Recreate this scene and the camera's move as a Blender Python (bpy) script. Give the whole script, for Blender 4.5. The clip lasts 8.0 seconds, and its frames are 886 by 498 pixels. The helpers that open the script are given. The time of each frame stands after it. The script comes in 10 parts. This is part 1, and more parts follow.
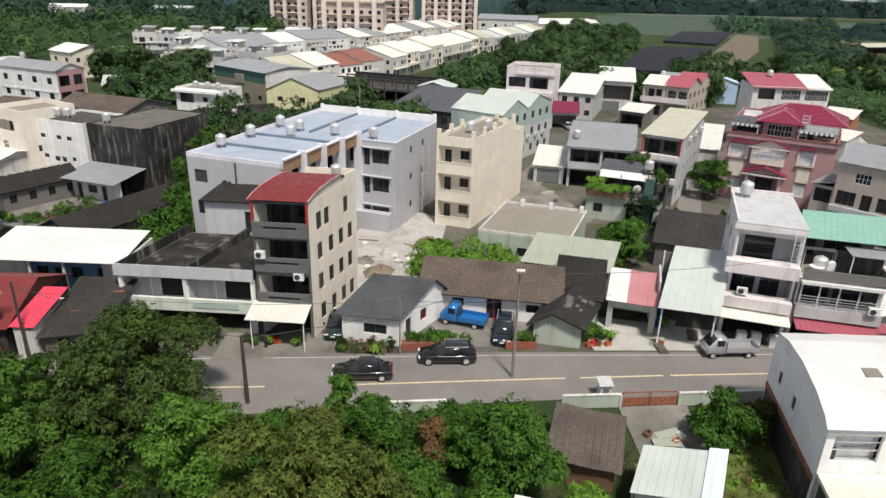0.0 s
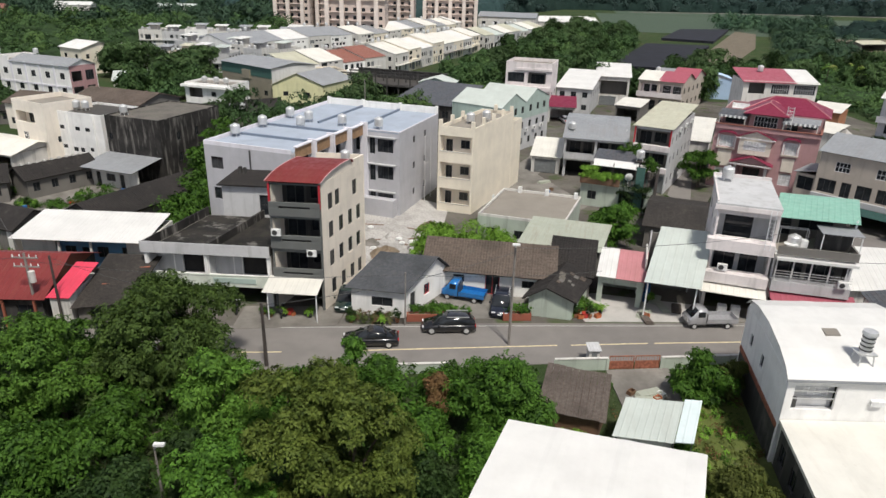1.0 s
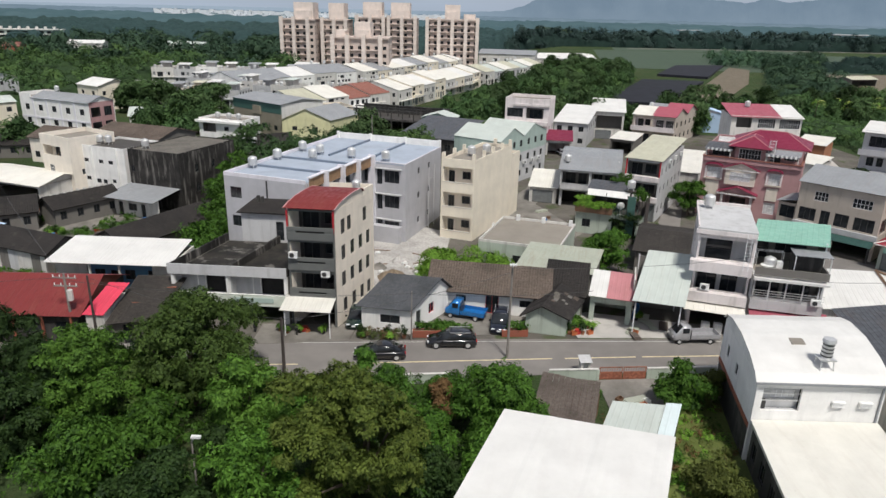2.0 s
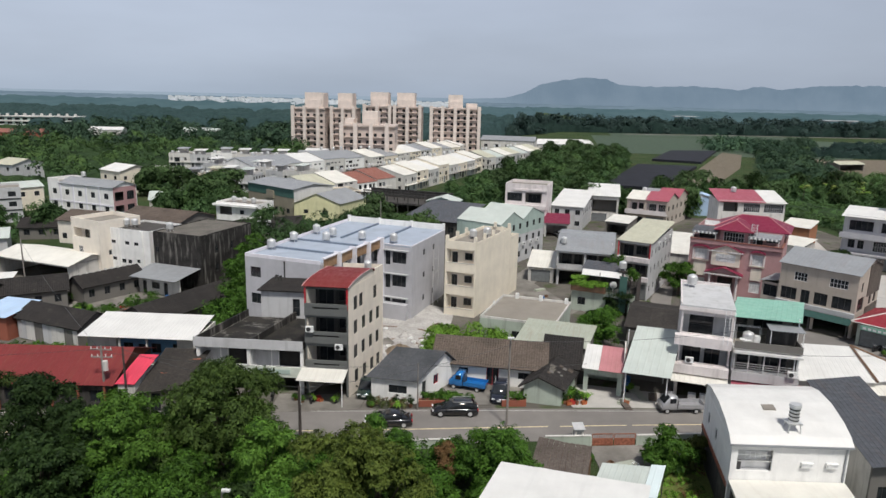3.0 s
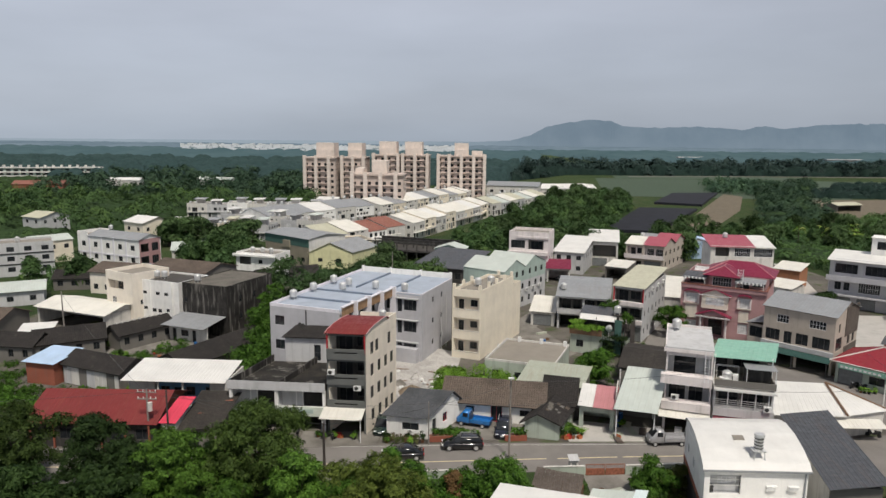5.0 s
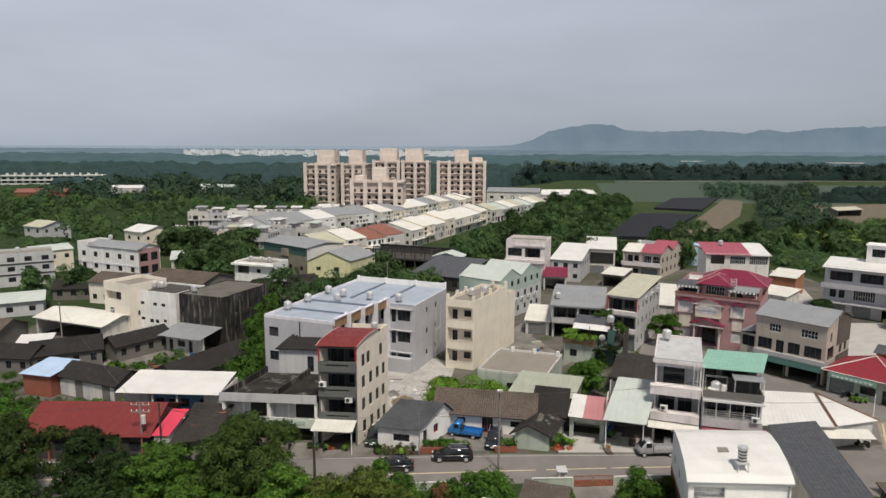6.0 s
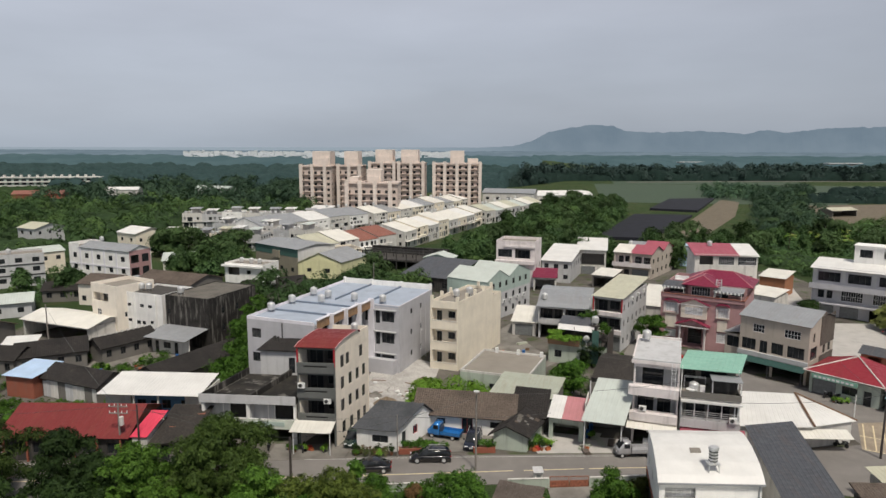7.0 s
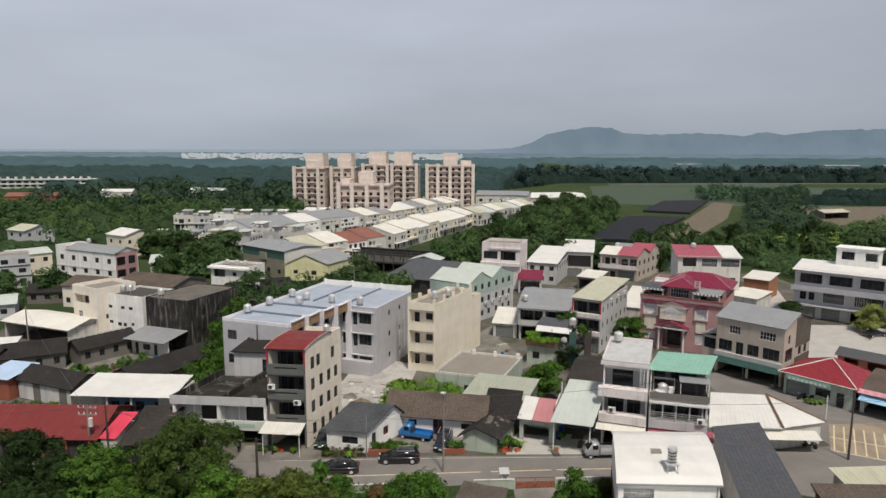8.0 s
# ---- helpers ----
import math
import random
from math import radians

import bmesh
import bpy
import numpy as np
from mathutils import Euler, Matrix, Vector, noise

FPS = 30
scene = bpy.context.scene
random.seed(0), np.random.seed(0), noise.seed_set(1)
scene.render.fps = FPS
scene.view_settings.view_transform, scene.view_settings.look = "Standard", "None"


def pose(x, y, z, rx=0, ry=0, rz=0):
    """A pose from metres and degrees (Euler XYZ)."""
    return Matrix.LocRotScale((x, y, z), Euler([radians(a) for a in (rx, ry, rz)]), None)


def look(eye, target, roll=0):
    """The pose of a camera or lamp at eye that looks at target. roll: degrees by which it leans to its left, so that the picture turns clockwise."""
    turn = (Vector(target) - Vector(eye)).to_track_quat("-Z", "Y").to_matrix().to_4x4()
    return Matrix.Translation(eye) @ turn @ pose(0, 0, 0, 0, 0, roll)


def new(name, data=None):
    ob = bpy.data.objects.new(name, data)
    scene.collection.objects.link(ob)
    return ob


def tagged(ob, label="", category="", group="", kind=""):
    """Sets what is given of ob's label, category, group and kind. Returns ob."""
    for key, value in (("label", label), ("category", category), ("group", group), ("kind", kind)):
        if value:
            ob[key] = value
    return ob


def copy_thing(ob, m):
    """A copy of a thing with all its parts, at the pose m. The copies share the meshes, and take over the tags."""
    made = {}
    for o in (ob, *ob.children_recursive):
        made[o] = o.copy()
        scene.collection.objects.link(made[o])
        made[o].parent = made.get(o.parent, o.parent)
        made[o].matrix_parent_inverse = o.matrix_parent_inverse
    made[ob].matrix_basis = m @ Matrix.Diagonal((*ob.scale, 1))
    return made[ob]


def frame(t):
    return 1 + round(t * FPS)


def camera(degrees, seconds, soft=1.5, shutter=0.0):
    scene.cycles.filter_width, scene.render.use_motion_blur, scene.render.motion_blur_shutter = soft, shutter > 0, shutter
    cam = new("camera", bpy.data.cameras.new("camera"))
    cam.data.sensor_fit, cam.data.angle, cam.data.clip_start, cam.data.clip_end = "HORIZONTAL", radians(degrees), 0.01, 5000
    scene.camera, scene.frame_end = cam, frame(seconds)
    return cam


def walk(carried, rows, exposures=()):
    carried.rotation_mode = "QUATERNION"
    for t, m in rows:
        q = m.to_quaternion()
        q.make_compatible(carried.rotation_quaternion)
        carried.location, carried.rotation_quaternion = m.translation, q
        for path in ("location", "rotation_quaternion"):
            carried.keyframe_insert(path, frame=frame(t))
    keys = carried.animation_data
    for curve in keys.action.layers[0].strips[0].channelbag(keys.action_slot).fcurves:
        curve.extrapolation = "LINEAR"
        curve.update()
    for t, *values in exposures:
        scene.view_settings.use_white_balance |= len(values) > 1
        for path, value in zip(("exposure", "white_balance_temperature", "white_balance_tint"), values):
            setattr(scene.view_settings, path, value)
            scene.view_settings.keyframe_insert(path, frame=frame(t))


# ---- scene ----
cam = camera(67.2, 8.0)
PATH = [
    (0, (0.197, 0.319, 29.253), (0.191, 2.17, 28.495), 1.6),
    (0.5, (0.155, -2.103, 29.23), (0.149, -0.253, 28.469), 1.6),
    (1, (0.121, -4.572, 29.327), (0.114, -2.723, 28.564), 1.6),
    (2.5, (-0.004, -12.766, 31.03), (-0.026, -10.848, 30.462), 1.4),
    (3, (-0.01, -15.986, 31.901), (-0.041, -14.035, 31.458), 1.4),
    (3.5, (-0.084, -19.14, 32.809), (-0.123, -17.172, 32.46), 1.2),
    (4, (-0.171, -21.655, 33.529), (-0.216, -19.683, 33.2), 1.0),
    (4.5, (-0.104, -23.291, 34.076), (-0.155, -21.318, 33.749), 0.8),
    (6, (1.883, -24.812, 35.859), (1.815, -22.837, 35.552), 0.3),
    (6.5, (2.985, -24.857, 35.929), (2.916, -22.882, 35.623), 0.3),
    (7, (4.507, -24.866, 35.915), (4.438, -22.89, 35.611), 0.2),
    (7.5, (6.167, -24.912, 35.916), (6.098, -22.936, 35.616), 0.2),
    (8, (8.068, -25.041, 35.951), (8.001, -23.064, 35.653), 0.2),
]
walk(cam, [(t, look(eye, target, roll)) for t, eye, target, roll in PATH], exposures=((0, 0.10, 6300, 10), (1, 0.0, 6240, 10), (2.5, -0.12, 6120, 10), (4.0, -0.20, 6220, 10), (4.5, -0.22, 6350, 10), (6, -0.24, 6500, 10), (8, -0.26, 6500, 10)))

# ---- world and sun ----
SUN_EL, SUN_AZ = 62.0, 158.0          # degrees: height, and compass bearing of the sun (0 = +y, clockwise)
world = bpy.data.worlds.new("sky")
scene.world = world
world.use_nodes = True
wn = world.node_tree
wn.nodes.clear()
w_out = wn.nodes.new("ShaderNodeOutputWorld")
w_add = wn.nodes.new("ShaderNodeAddShader")
w_sky = wn.nodes.new("ShaderNodeTexSky")
w_sky.sky_type, w_sky.sun_disc = "NISHITA", False
w_sky.sun_elevation, w_sky.sun_rotation = radians(SUN_EL), radians(SUN_AZ)
w_sky.dust_density, w_sky.air_density = 3.0, 1.0
w_b1 = wn.nodes.new("ShaderNodeBackground")
w_b1.inputs[1].default_value = 0.02
w_b2 = wn.nodes.new("ShaderNodeBackground")
w_b2.inputs[1].default_value = 0.93
w_tc = wn.nodes.new("ShaderNodeTexCoord")
w_sep = wn.nodes.new("ShaderNodeSeparateXYZ")
w_ramp = wn.nodes.new("ShaderNodeValToRGB")
el = w_ramp.color_ramp.elements
el[0].position, el[0].color = 0.0, (0.44, 0.50, 0.58, 1)
el[1].position, el[1].color = 0.30, (0.60, 0.615, 0.685, 1)
e2 = el.new(0.06)
e2.color = (0.49, 0.535, 0.62, 1)
e3 = el.new(1.0)
e3.color = (0.15, 0.16, 0.19, 1)
e4 = el.new(0.5)
e4.color = (0.31, 0.33, 0.385, 1)
w_map = wn.nodes.new("ShaderNodeMapping")
w_map.inputs["Scale"].default_value = (1.5, 1.5, 6.0)
w_noise = wn.nodes.new("ShaderNodeTexNoise")
w_noise.inputs["Scale"].default_value, w_noise.inputs["Detail"].default_value = 1.6, 5.0
w_cr = wn.nodes.new("ShaderNodeMapRange")
w_cr.inputs[1].default_value, w_cr.inputs[2].default_value = 0.35, 0.7
w_cr.inputs[3].default_value, w_cr.inputs[4].default_value = 0.94, 1.10
w_side = wn.nodes.new("ShaderNodeMapRange")
for i, v in enumerate((-0.5, 0.6, 1.07, 0.86)):
    w_side.inputs[i + 1].default_value = v
w_m2 = wn.nodes.new("ShaderNodeMath")
w_m2.operation = "MULTIPLY"
w_mul = wn.nodes.new("ShaderNodeVectorMath")
w_mul.operation = "SCALE"
for a, b in ((w_tc.outputs["Generated"], w_sep.inputs[0]), (w_sep.outputs[2], w_ramp.inputs[0]), (w_tc.outputs["Generated"], w_map.inputs[0]),
             (w_map.outputs[0], w_noise.inputs["Vector"]), (w_noise.outputs["Fac"], w_cr.inputs[0]), (w_ramp.outputs[0], w_mul.inputs[0]),
             (w_sep.outputs[0], w_side.inputs[0]), (w_side.outputs[0], w_m2.inputs[0]), (w_cr.outputs[0], w_m2.inputs[1]), (w_m2.outputs[0], w_mul.inputs["Scale"]), (w_mul.outputs[0], w_b2.inputs[0]), (w_sky.outputs[0], w_b1.inputs[0]),
             (w_b1.outputs[0], w_add.inputs[0]), (w_b2.outputs[0], w_add.inputs[1]), (w_add.outputs[0], w_out.inputs[0])):
    wn.links.new(a, b)

sun_data = bpy.data.lights.new("sun", "SUN")
sun_data.energy, sun_data.angle, sun_data.color = 4.4, radians(8.0), (1.0, 0.93, 0.83)
sun = new("sun", sun_data)
sun_way = Vector((math.sin(radians(SUN_AZ)) * math.cos(radians(SUN_EL)), math.cos(radians(SUN_AZ)) * math.cos(radians(SUN_EL)), math.sin(radians(SUN_EL))))
sun.matrix_world = look(Vector((0, 0, 120)) + sun_way * 50, (0, 0, 120))


# ---- materials ----
def material(name, rough=0.7, metal=0.0, spec=0.4):
    m = bpy.data.materials.new(name)
    m.use_nodes = True
    nt = m.node_tree
    b = nt.nodes["Principled BSDF"]
    b.inputs["Roughness"].default_value, b.inputs["Metallic"].default_value = rough, metal
    b.inputs["Specular IOR Level"].default_value = spec
    return m, nt, b


def nz(nt, scale, detail=4.0, stretch=(1, 1, 1), lo=0.35, hi=0.65, a=0.0, b=1.0, seed=0.0, rough=0.6):
    """A noise in object space, mapped from lo..hi to a..b."""
    tc = nt.nodes.new("ShaderNodeTexCoord")
    mp = nt.nodes.new("ShaderNodeMapping")
    mp.inputs["Scale"].default_value = stretch
    mp.inputs["Location"].default_value = (seed, seed * 0.7, seed * 1.3)
    n = nt.nodes.new("ShaderNodeTexNoise")
    n.inputs["Scale"].default_value, n.inputs["Detail"].default_value, n.inputs["Roughness"].default_value = scale, detail, rough
    r = nt.nodes.new("ShaderNodeMapRange")
    for i, v in enumerate((lo, hi, a, b)):
        r.inputs[i + 1].default_value = v
    nt.links.new(tc.outputs["Object"], mp.inputs[0])
    nt.links.new(mp.outputs[0], n.inputs["Vector"])
    nt.links.new(n.outputs["Fac"], r.inputs[0])
    return r.outputs[0]


def mix(nt, fac, c1, c2, mode="MIX"):
    n = nt.nodes.new("ShaderNodeMix")
    n.data_type, n.blend_type = "RGBA", mode
    for sock, v in ((n.inputs[0], fac), (n.inputs[6], c1), (n.inputs[7], c2)):
        if isinstance(v, (int, float)):
            sock.default_value = v
        elif isinstance(v, tuple):
            sock.default_value = (*v, 1)
        else:
            nt.links.new(v, sock)
    return n.outputs[2]


def bump(nt, b, height, strength=0.3, dist=0.02):
    n = nt.nodes.new("ShaderNodeBump")
    n.inputs["Strength"].default_value, n.inputs["Distance"].default_value = strength, dist
    nt.links.new(height, n.inputs["Height"])
    nt.links.new(n.outputs[0], b.inputs["Normal"])


def scaled(c, f):
    return tuple(min(1.0, v * f) for v in c)


def paint(name, c, dirt=0.35, streak=0.4, dark=(0.13, 0.12, 0.105), rough=0.75):
    """Painted or rendered masonry: blotches, fine grain and rain streaks."""
    m, nt, b = material(name, rough)
    base = mix(nt, nz(nt, 0.35, 5), scaled(c, 0.90), scaled(c, 1.05))
    base = mix(nt, nz(nt, 6.0, 5, a=0.0, b=0.35, lo=0.5, hi=0.8), base, scaled(c, 0.78))
    st = nz(nt, 1.0, 6, stretch=(1.6, 1.6, 0.16), lo=0.52, hi=0.78, a=0.0, b=streak, seed=3.0)
    base = mix(nt, st, base, dark)
    di = nz(nt, 0.5, 7, lo=0.55, hi=0.8, a=0.0, b=dirt, seed=9.0)
    base = mix(nt, di, base, scaled(dark, 1.3))
    nt.links.new(base, b.inputs["Base Color"])
    bump(nt, b, nz(nt, 25.0, 4), 0.15, 0.01)
    return m


def sheet(name, c, rust=0.25, rough=0.45, metal=0.0, rustc=(0.20, 0.11, 0.06)):
    """Coated metal sheet: fading across the run, stains along the slope."""
    m, nt, b = material(name, rough, metal)
    base = mix(nt, nz(nt, 0.4, 4), scaled(c, 0.92), scaled(c, 1.04))
    base = mix(nt, nz(nt, 0.9, 6, stretch=(2.2, 0.25, 0.4), lo=0.5, hi=0.8, a=0, b=rust, seed=5.0), base, rustc)
    base = mix(nt, nz(nt, 3.0, 6, lo=0.6, hi=0.85, a=0, b=rust * 1.2, seed=2.0), base, scaled(rustc, 0.7))
    nt.links.new(base, b.inputs["Base Color"])
    nt.links.new(nz(nt, 2.0, 4, a=rough - 0.1, b=rough + 0.2), b.inputs["Roughness"])
    return m


def tiled(name, c1, c2, moss=0.35):
    m, nt, b = material(name, 0.85)
    base = mix(nt, nz(nt, 4.0, 5), c1, c2)
    base = mix(nt, nz(nt, 0.35, 6, lo=0.45, hi=0.7, a=0, b=0.7, seed=4), base, scaled(c1, 0.6))
    base = mix(nt, nz(nt, 1.3, 6, lo=0.58, hi=0.75, a=0, b=moss, seed=7), base, (0.10, 0.093, 0.073))
    nt.links.new(base, b.inputs["Base Color"])
    bump(nt, b, nz(nt, 12.0, 4), 0.4, 0.03)
    return m


def plain(name, c, rough=0.6, metal=0.0, var=0.15, scale=2.0):
    m, nt, b = material(name, rough, metal)
    nt.links.new(mix(nt, nz(nt, scale, 5), scaled(c, 1 - var), scaled(c, 1 + var)), b.inputs["Base Color"])
    return m


def foliage(name, c1, c2, c3, trans=0.11, patch=0.7):
    """Leaves that vary leaf by leaf and across the crown."""
    m, nt, b = material(name, 0.65, 0.0, 0.15)
    geo = nt.nodes.new("ShaderNodeNewGeometry")
    info = nt.nodes.new("ShaderNodeObjectInfo")
    base = mix(nt, geo.outputs["Random Per Island"], c1, c2)
    base = mix(nt, nz(nt, patch, 3, a=0, b=0.85, lo=0.42, hi=0.60), base, c3)
    base = mix(nt, nz(nt, patch * 3.4, 2, a=0, b=0.75, seed=6), base, scaled(c2, 1.25))
    hs = nt.nodes.new("ShaderNodeHueSaturation")
    r = nt.nodes.new("ShaderNodeMapRange")
    r.inputs[3].default_value, r.inputs[4].default_value = 0.75, 1.25
    nt.links.new(info.outputs["Random"], r.inputs[0])
    nt.links.new(r.outputs[0], hs.inputs["Value"])
    nt.links.new(base, hs.inputs["Color"])
    nt.links.new(hs.outputs[0], b.inputs["Base Color"])
    tr = nt.nodes.new("ShaderNodeBsdfTranslucent")
    nt.links.new(hs.outputs[0], tr.inputs[0])
    ms = nt.nodes.new("ShaderNodeMixShader")
    ms.inputs[0].default_value = trans
    nt.links.new(b.outputs[0], ms.inputs[1])
    nt.links.new(tr.outputs[0], ms.inputs[2])
    nt.links.new(ms.outputs[0], nt.nodes["Material Output"].inputs[0])
    return m


M = {}
M["white"] = paint("white paint", (0.81, 0.80, 0.77), 0.2, 0.22)
M["offwhite"] = paint("weathered white paint", (0.62, 0.60, 0.56), 0.4, 0.55)
M["pinkwhite"] = paint("pale pink mosaic tile", (0.71, 0.655, 0.64), 0.35, 0.4)
M["cream"] = paint("cream render", (0.78, 0.71, 0.58), 0.08, 0.05)
M["tan"] = paint("tan render", (0.80, 0.735, 0.635), 0.12, 0.12)
M["taupe"] = paint("taupe tile cladding", (0.45, 0.395, 0.335), 0.3, 0.35)
M["palebeige"] = paint("pale beige tile cladding", (0.74, 0.67, 0.57), 0.2, 0.2)
M["grey"] = paint("grey render", (0.46, 0.455, 0.475), 0.12, 0.12)
M["lightgrey"] = paint("light grey tile cladding", (0.50, 0.50, 0.50), 0.3, 0.35)
M["concrete"] = paint("bare concrete", (0.16, 0.15, 0.135), 0.5, 0.6)
M["darkgrey"] = paint("dark grey stone panels", (0.12, 0.125, 0.12), 0.3, 0.3)
# real blackened concrete, and the painted shade of loggia and pergola recesses
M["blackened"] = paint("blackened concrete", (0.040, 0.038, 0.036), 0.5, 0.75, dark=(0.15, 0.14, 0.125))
M["pink"] = paint("salmon pink tile cladding", (0.43, 0.255, 0.255), 0.25, 0.3)
M["mint"] = paint("mint paint", (0.42, 0.47, 0.40), 0.35, 0.5)
M["palemint"] = paint("pale mint white paint", (0.58, 0.62, 0.54), 0.3, 0.4)
M["palegreen"] = paint("pale green mosaic tile", (0.37, 0.455, 0.41), 0.25, 0.3)
M["bluewall"] = paint("blue paint", (0.09, 0.20, 0.34), 0.35, 0.4)
M["yellow"] = paint("pale yellow paint", (0.62, 0.60, 0.36), 0.25, 0.3)
M["purplewhite"] = paint("lilac white tile", (0.74, 0.72, 0.76), 0.2, 0.25)
M["tower"] = paint("pinkish beige tower cladding", (0.54, 0.45, 0.40), 0.12, 0.12)
M["towerpale"] = paint("pale tower cladding", (0.70, 0.61, 0.545), 0.12, 0.12)
M["olive"] = paint("olive brown wall", (0.27, 0.24, 0.18), 0.3, 0.35)
M["redbrick"] = paint("red brick", (0.28, 0.09, 0.055), 0.35, 0.3)
M["roofslab"] = paint("stained roof slab", (0.060, 0.054, 0.048), 0.6, 0.0)
m, nt, b = material("mossy stained roof slab", 0.9)
base = mix(nt, nz(nt, 0.5, 7, lo=0.4, hi=0.6), (0.010, 0.009, 0.008), (0.028, 0.024, 0.020))
base = mix(nt, nz(nt, 0.7, 8, lo=0.55, hi=0.68, a=0, b=0.65, seed=4), base, (0.24, 0.225, 0.205))
base = mix(nt, nz(nt, 2.6, 6, lo=0.55, hi=0.7, a=0, b=0.6, seed=7), base, (0.035, 0.042, 0.018))
nt.links.new(base, b.inputs["Base Color"])
M["mossroof"] = m
m, nt, b = material("blackened streaked concrete", 0.85)
base = mix(nt, nz(nt, 0.45, 7, lo=0.4, hi=0.62), (0.011, 0.010, 0.009), (0.034, 0.031, 0.028))
base = mix(nt, nz(nt, 1.1, 7, stretch=(1.5, 1.5, 0.22), lo=0.52, hi=0.68, a=0, b=0.8, seed=3), base, (0.22, 0.205, 0.185))
nt.links.new(base, b.inputs["Base Color"])
M["streaked"] = m
M["bluedeck"] = paint("pale blue grey roof coating", (0.35, 0.395, 0.465), 0.25, 0.0)
M["bluekerb"] = paint("blue grey roof kerb", (0.17, 0.21, 0.27), 0.3, 0.2)
M["greydeck"] = paint("grey roof deck", (0.25, 0.225, 0.19), 0.4, 0.0)
M["weathered"] = tiled("weathered brown grey roof slab", (0.10, 0.09, 0.075), (0.17, 0.155, 0.13), 0.6)
M["s_white"] = sheet("white roof sheet", (0.66, 0.65, 0.62), 0.05)
M["s_cream"] = sheet("cream roof sheet", (0.67, 0.65, 0.585), 0.15)
M["s_red"] = sheet("dark red roof sheet", (0.175, 0.027, 0.025), 0.22)
M["s_scarlet"] = sheet("scarlet roof sheet", (0.245, 0.022, 0.034), 0.25)
M["s_pinkred"] = sheet("bright pink red roof sheet", (0.60, 0.05, 0.09), 0.08)
M["s_rose"] = sheet("faded rose roof sheet", (0.34, 0.085, 0.115), 0.2)
M["s_pinkfade"] = sheet("faded pink roof sheet", (0.46, 0.20, 0.21), 0.2)
M["s_wine"] = sheet("wine red roof sheet", (0.185, 0.016, 0.045), 0.15)
M["s_brownred"] = sheet("brown red roof sheet", (0.25, 0.10, 0.07), 0.25)
M["s_turq"] = sheet("turquoise green roof sheet", (0.23, 0.43, 0.34), 0.08)
M["s_palegreen"] = sheet("pale green roof sheet", (0.48, 0.52, 0.48), 0.12)
M["s_oldgreen"] = sheet("weathered grey green roof sheet", (0.36, 0.38, 0.31), 0.4)
M["s_olivecream"] = sheet("olive cream roof sheet", (0.47, 0.46, 0.35), 0.25)
M["s_grey"] = sheet("grey roof sheet", (0.26, 0.27, 0.28), 0.15)
M["s_dark"] = sheet("dark slate grey roof sheet", (0.075, 0.08, 0.09), 0.2, 0.55)
M["s_blue"] = sheet("pale blue roof sheet", (0.42, 0.55, 0.72), 0.08)
M["s_paleblue"] = sheet("pale blue white plastic sheet", (0.60, 0.68, 0.68), 0.1)
M["orangewall"] = paint("faded orange brick", (0.36, 0.16, 0.08), 0.3, 0.3)
M["s_darkgreen"] = sheet("dark green siding", (0.06, 0.13, 0.11), 0.1)
M["t_brown"] = tiled("brown roof tiles", (0.080, 0.062, 0.049), (0.135, 0.104, 0.083), 0.6)
M["t_black"] = tiled("blackened roof tiles", (0.013, 0.0115, 0.0105), (0.032, 0.027, 0.024))
M["darkroof"] = tiled("blackened brown felt roof", (0.022, 0.019, 0.016), (0.046, 0.039, 0.033), 0.5)
M["t_slate"] = tiled("slate grey roof tiles", (0.05, 0.055, 0.06), (0.08, 0.082, 0.09), 0.4)
M["frame_pink"] = plain("faded pink painted metal", (0.62, 0.36, 0.36), 0.5)
# distance haze mixed into the town's white as a bluish grey
M["hazywhite"] = paint("far white walls with painted haze", (0.66, 0.69, 0.71), 0.5, 0.2)
M["steel"] = plain("dull stainless steel", (0.66, 0.66, 0.65), 0.50, 0.6, 0.12)
M["frame_dark"] = plain("dark aluminium", (0.06, 0.06, 0.06), 0.4, 0.3)
M["frame_white"] = plain("white window frame", (0.72, 0.72, 0.72), 0.4)
M["frame_red"] = plain("red painted frame", (0.42, 0.03, 0.04), 0.5)
M["wood"] = plain("brown wood", (0.17, 0.10, 0.06), 0.7)
M["rust"] = plain("rusty red iron", (0.27, 0.10, 0.06), 0.75, 0.0, 0.35, 4.0)
M["rubber"] = plain("tyre rubber", (0.02, 0.02, 0.02), 0.85)
M["pole"] = plain("weathered pole concrete", (0.22, 0.20, 0.18), 0.8)
M["blackpole"] = plain("dark pole", (0.06, 0.05, 0.045), 0.7)
M["bark"] = plain("bark", (0.11, 0.085, 0.065), 0.9, 0.0, 0.3, 3.0)
M["net"] = plain("black shade net", (0.013, 0.014, 0.02), 1.0, 0.0, 0.25, 0.2)
M["orange"] = plain("orange tarpaulin", (0.42, 0.13, 0.05), 0.6)
M["pinkcloth"] = plain("faded pink cloth", (0.62, 0.30, 0.34), 0.7, 0.0, 0.25, 1.5)
M["bluedrum"] = plain("blue plastic drum", (0.03, 0.12, 0.32), 0.45)
M["redplastic"] = plain("red plastic", (0.42, 0.04, 0.03), 0.45)
M["clay"] = plain("clay pot", (0.30, 0.13, 0.07), 0.8)
M["cyan"] = plain("pale blue tarpaulin", (0.28, 0.50, 0.68), 0.6)
M["plasticwhite"] = plain("white plastic", (0.72, 0.72, 0.70), 0.45)
M["teal"] = plain("dark green awning", (0.018, 0.058, 0.050), 0.7)
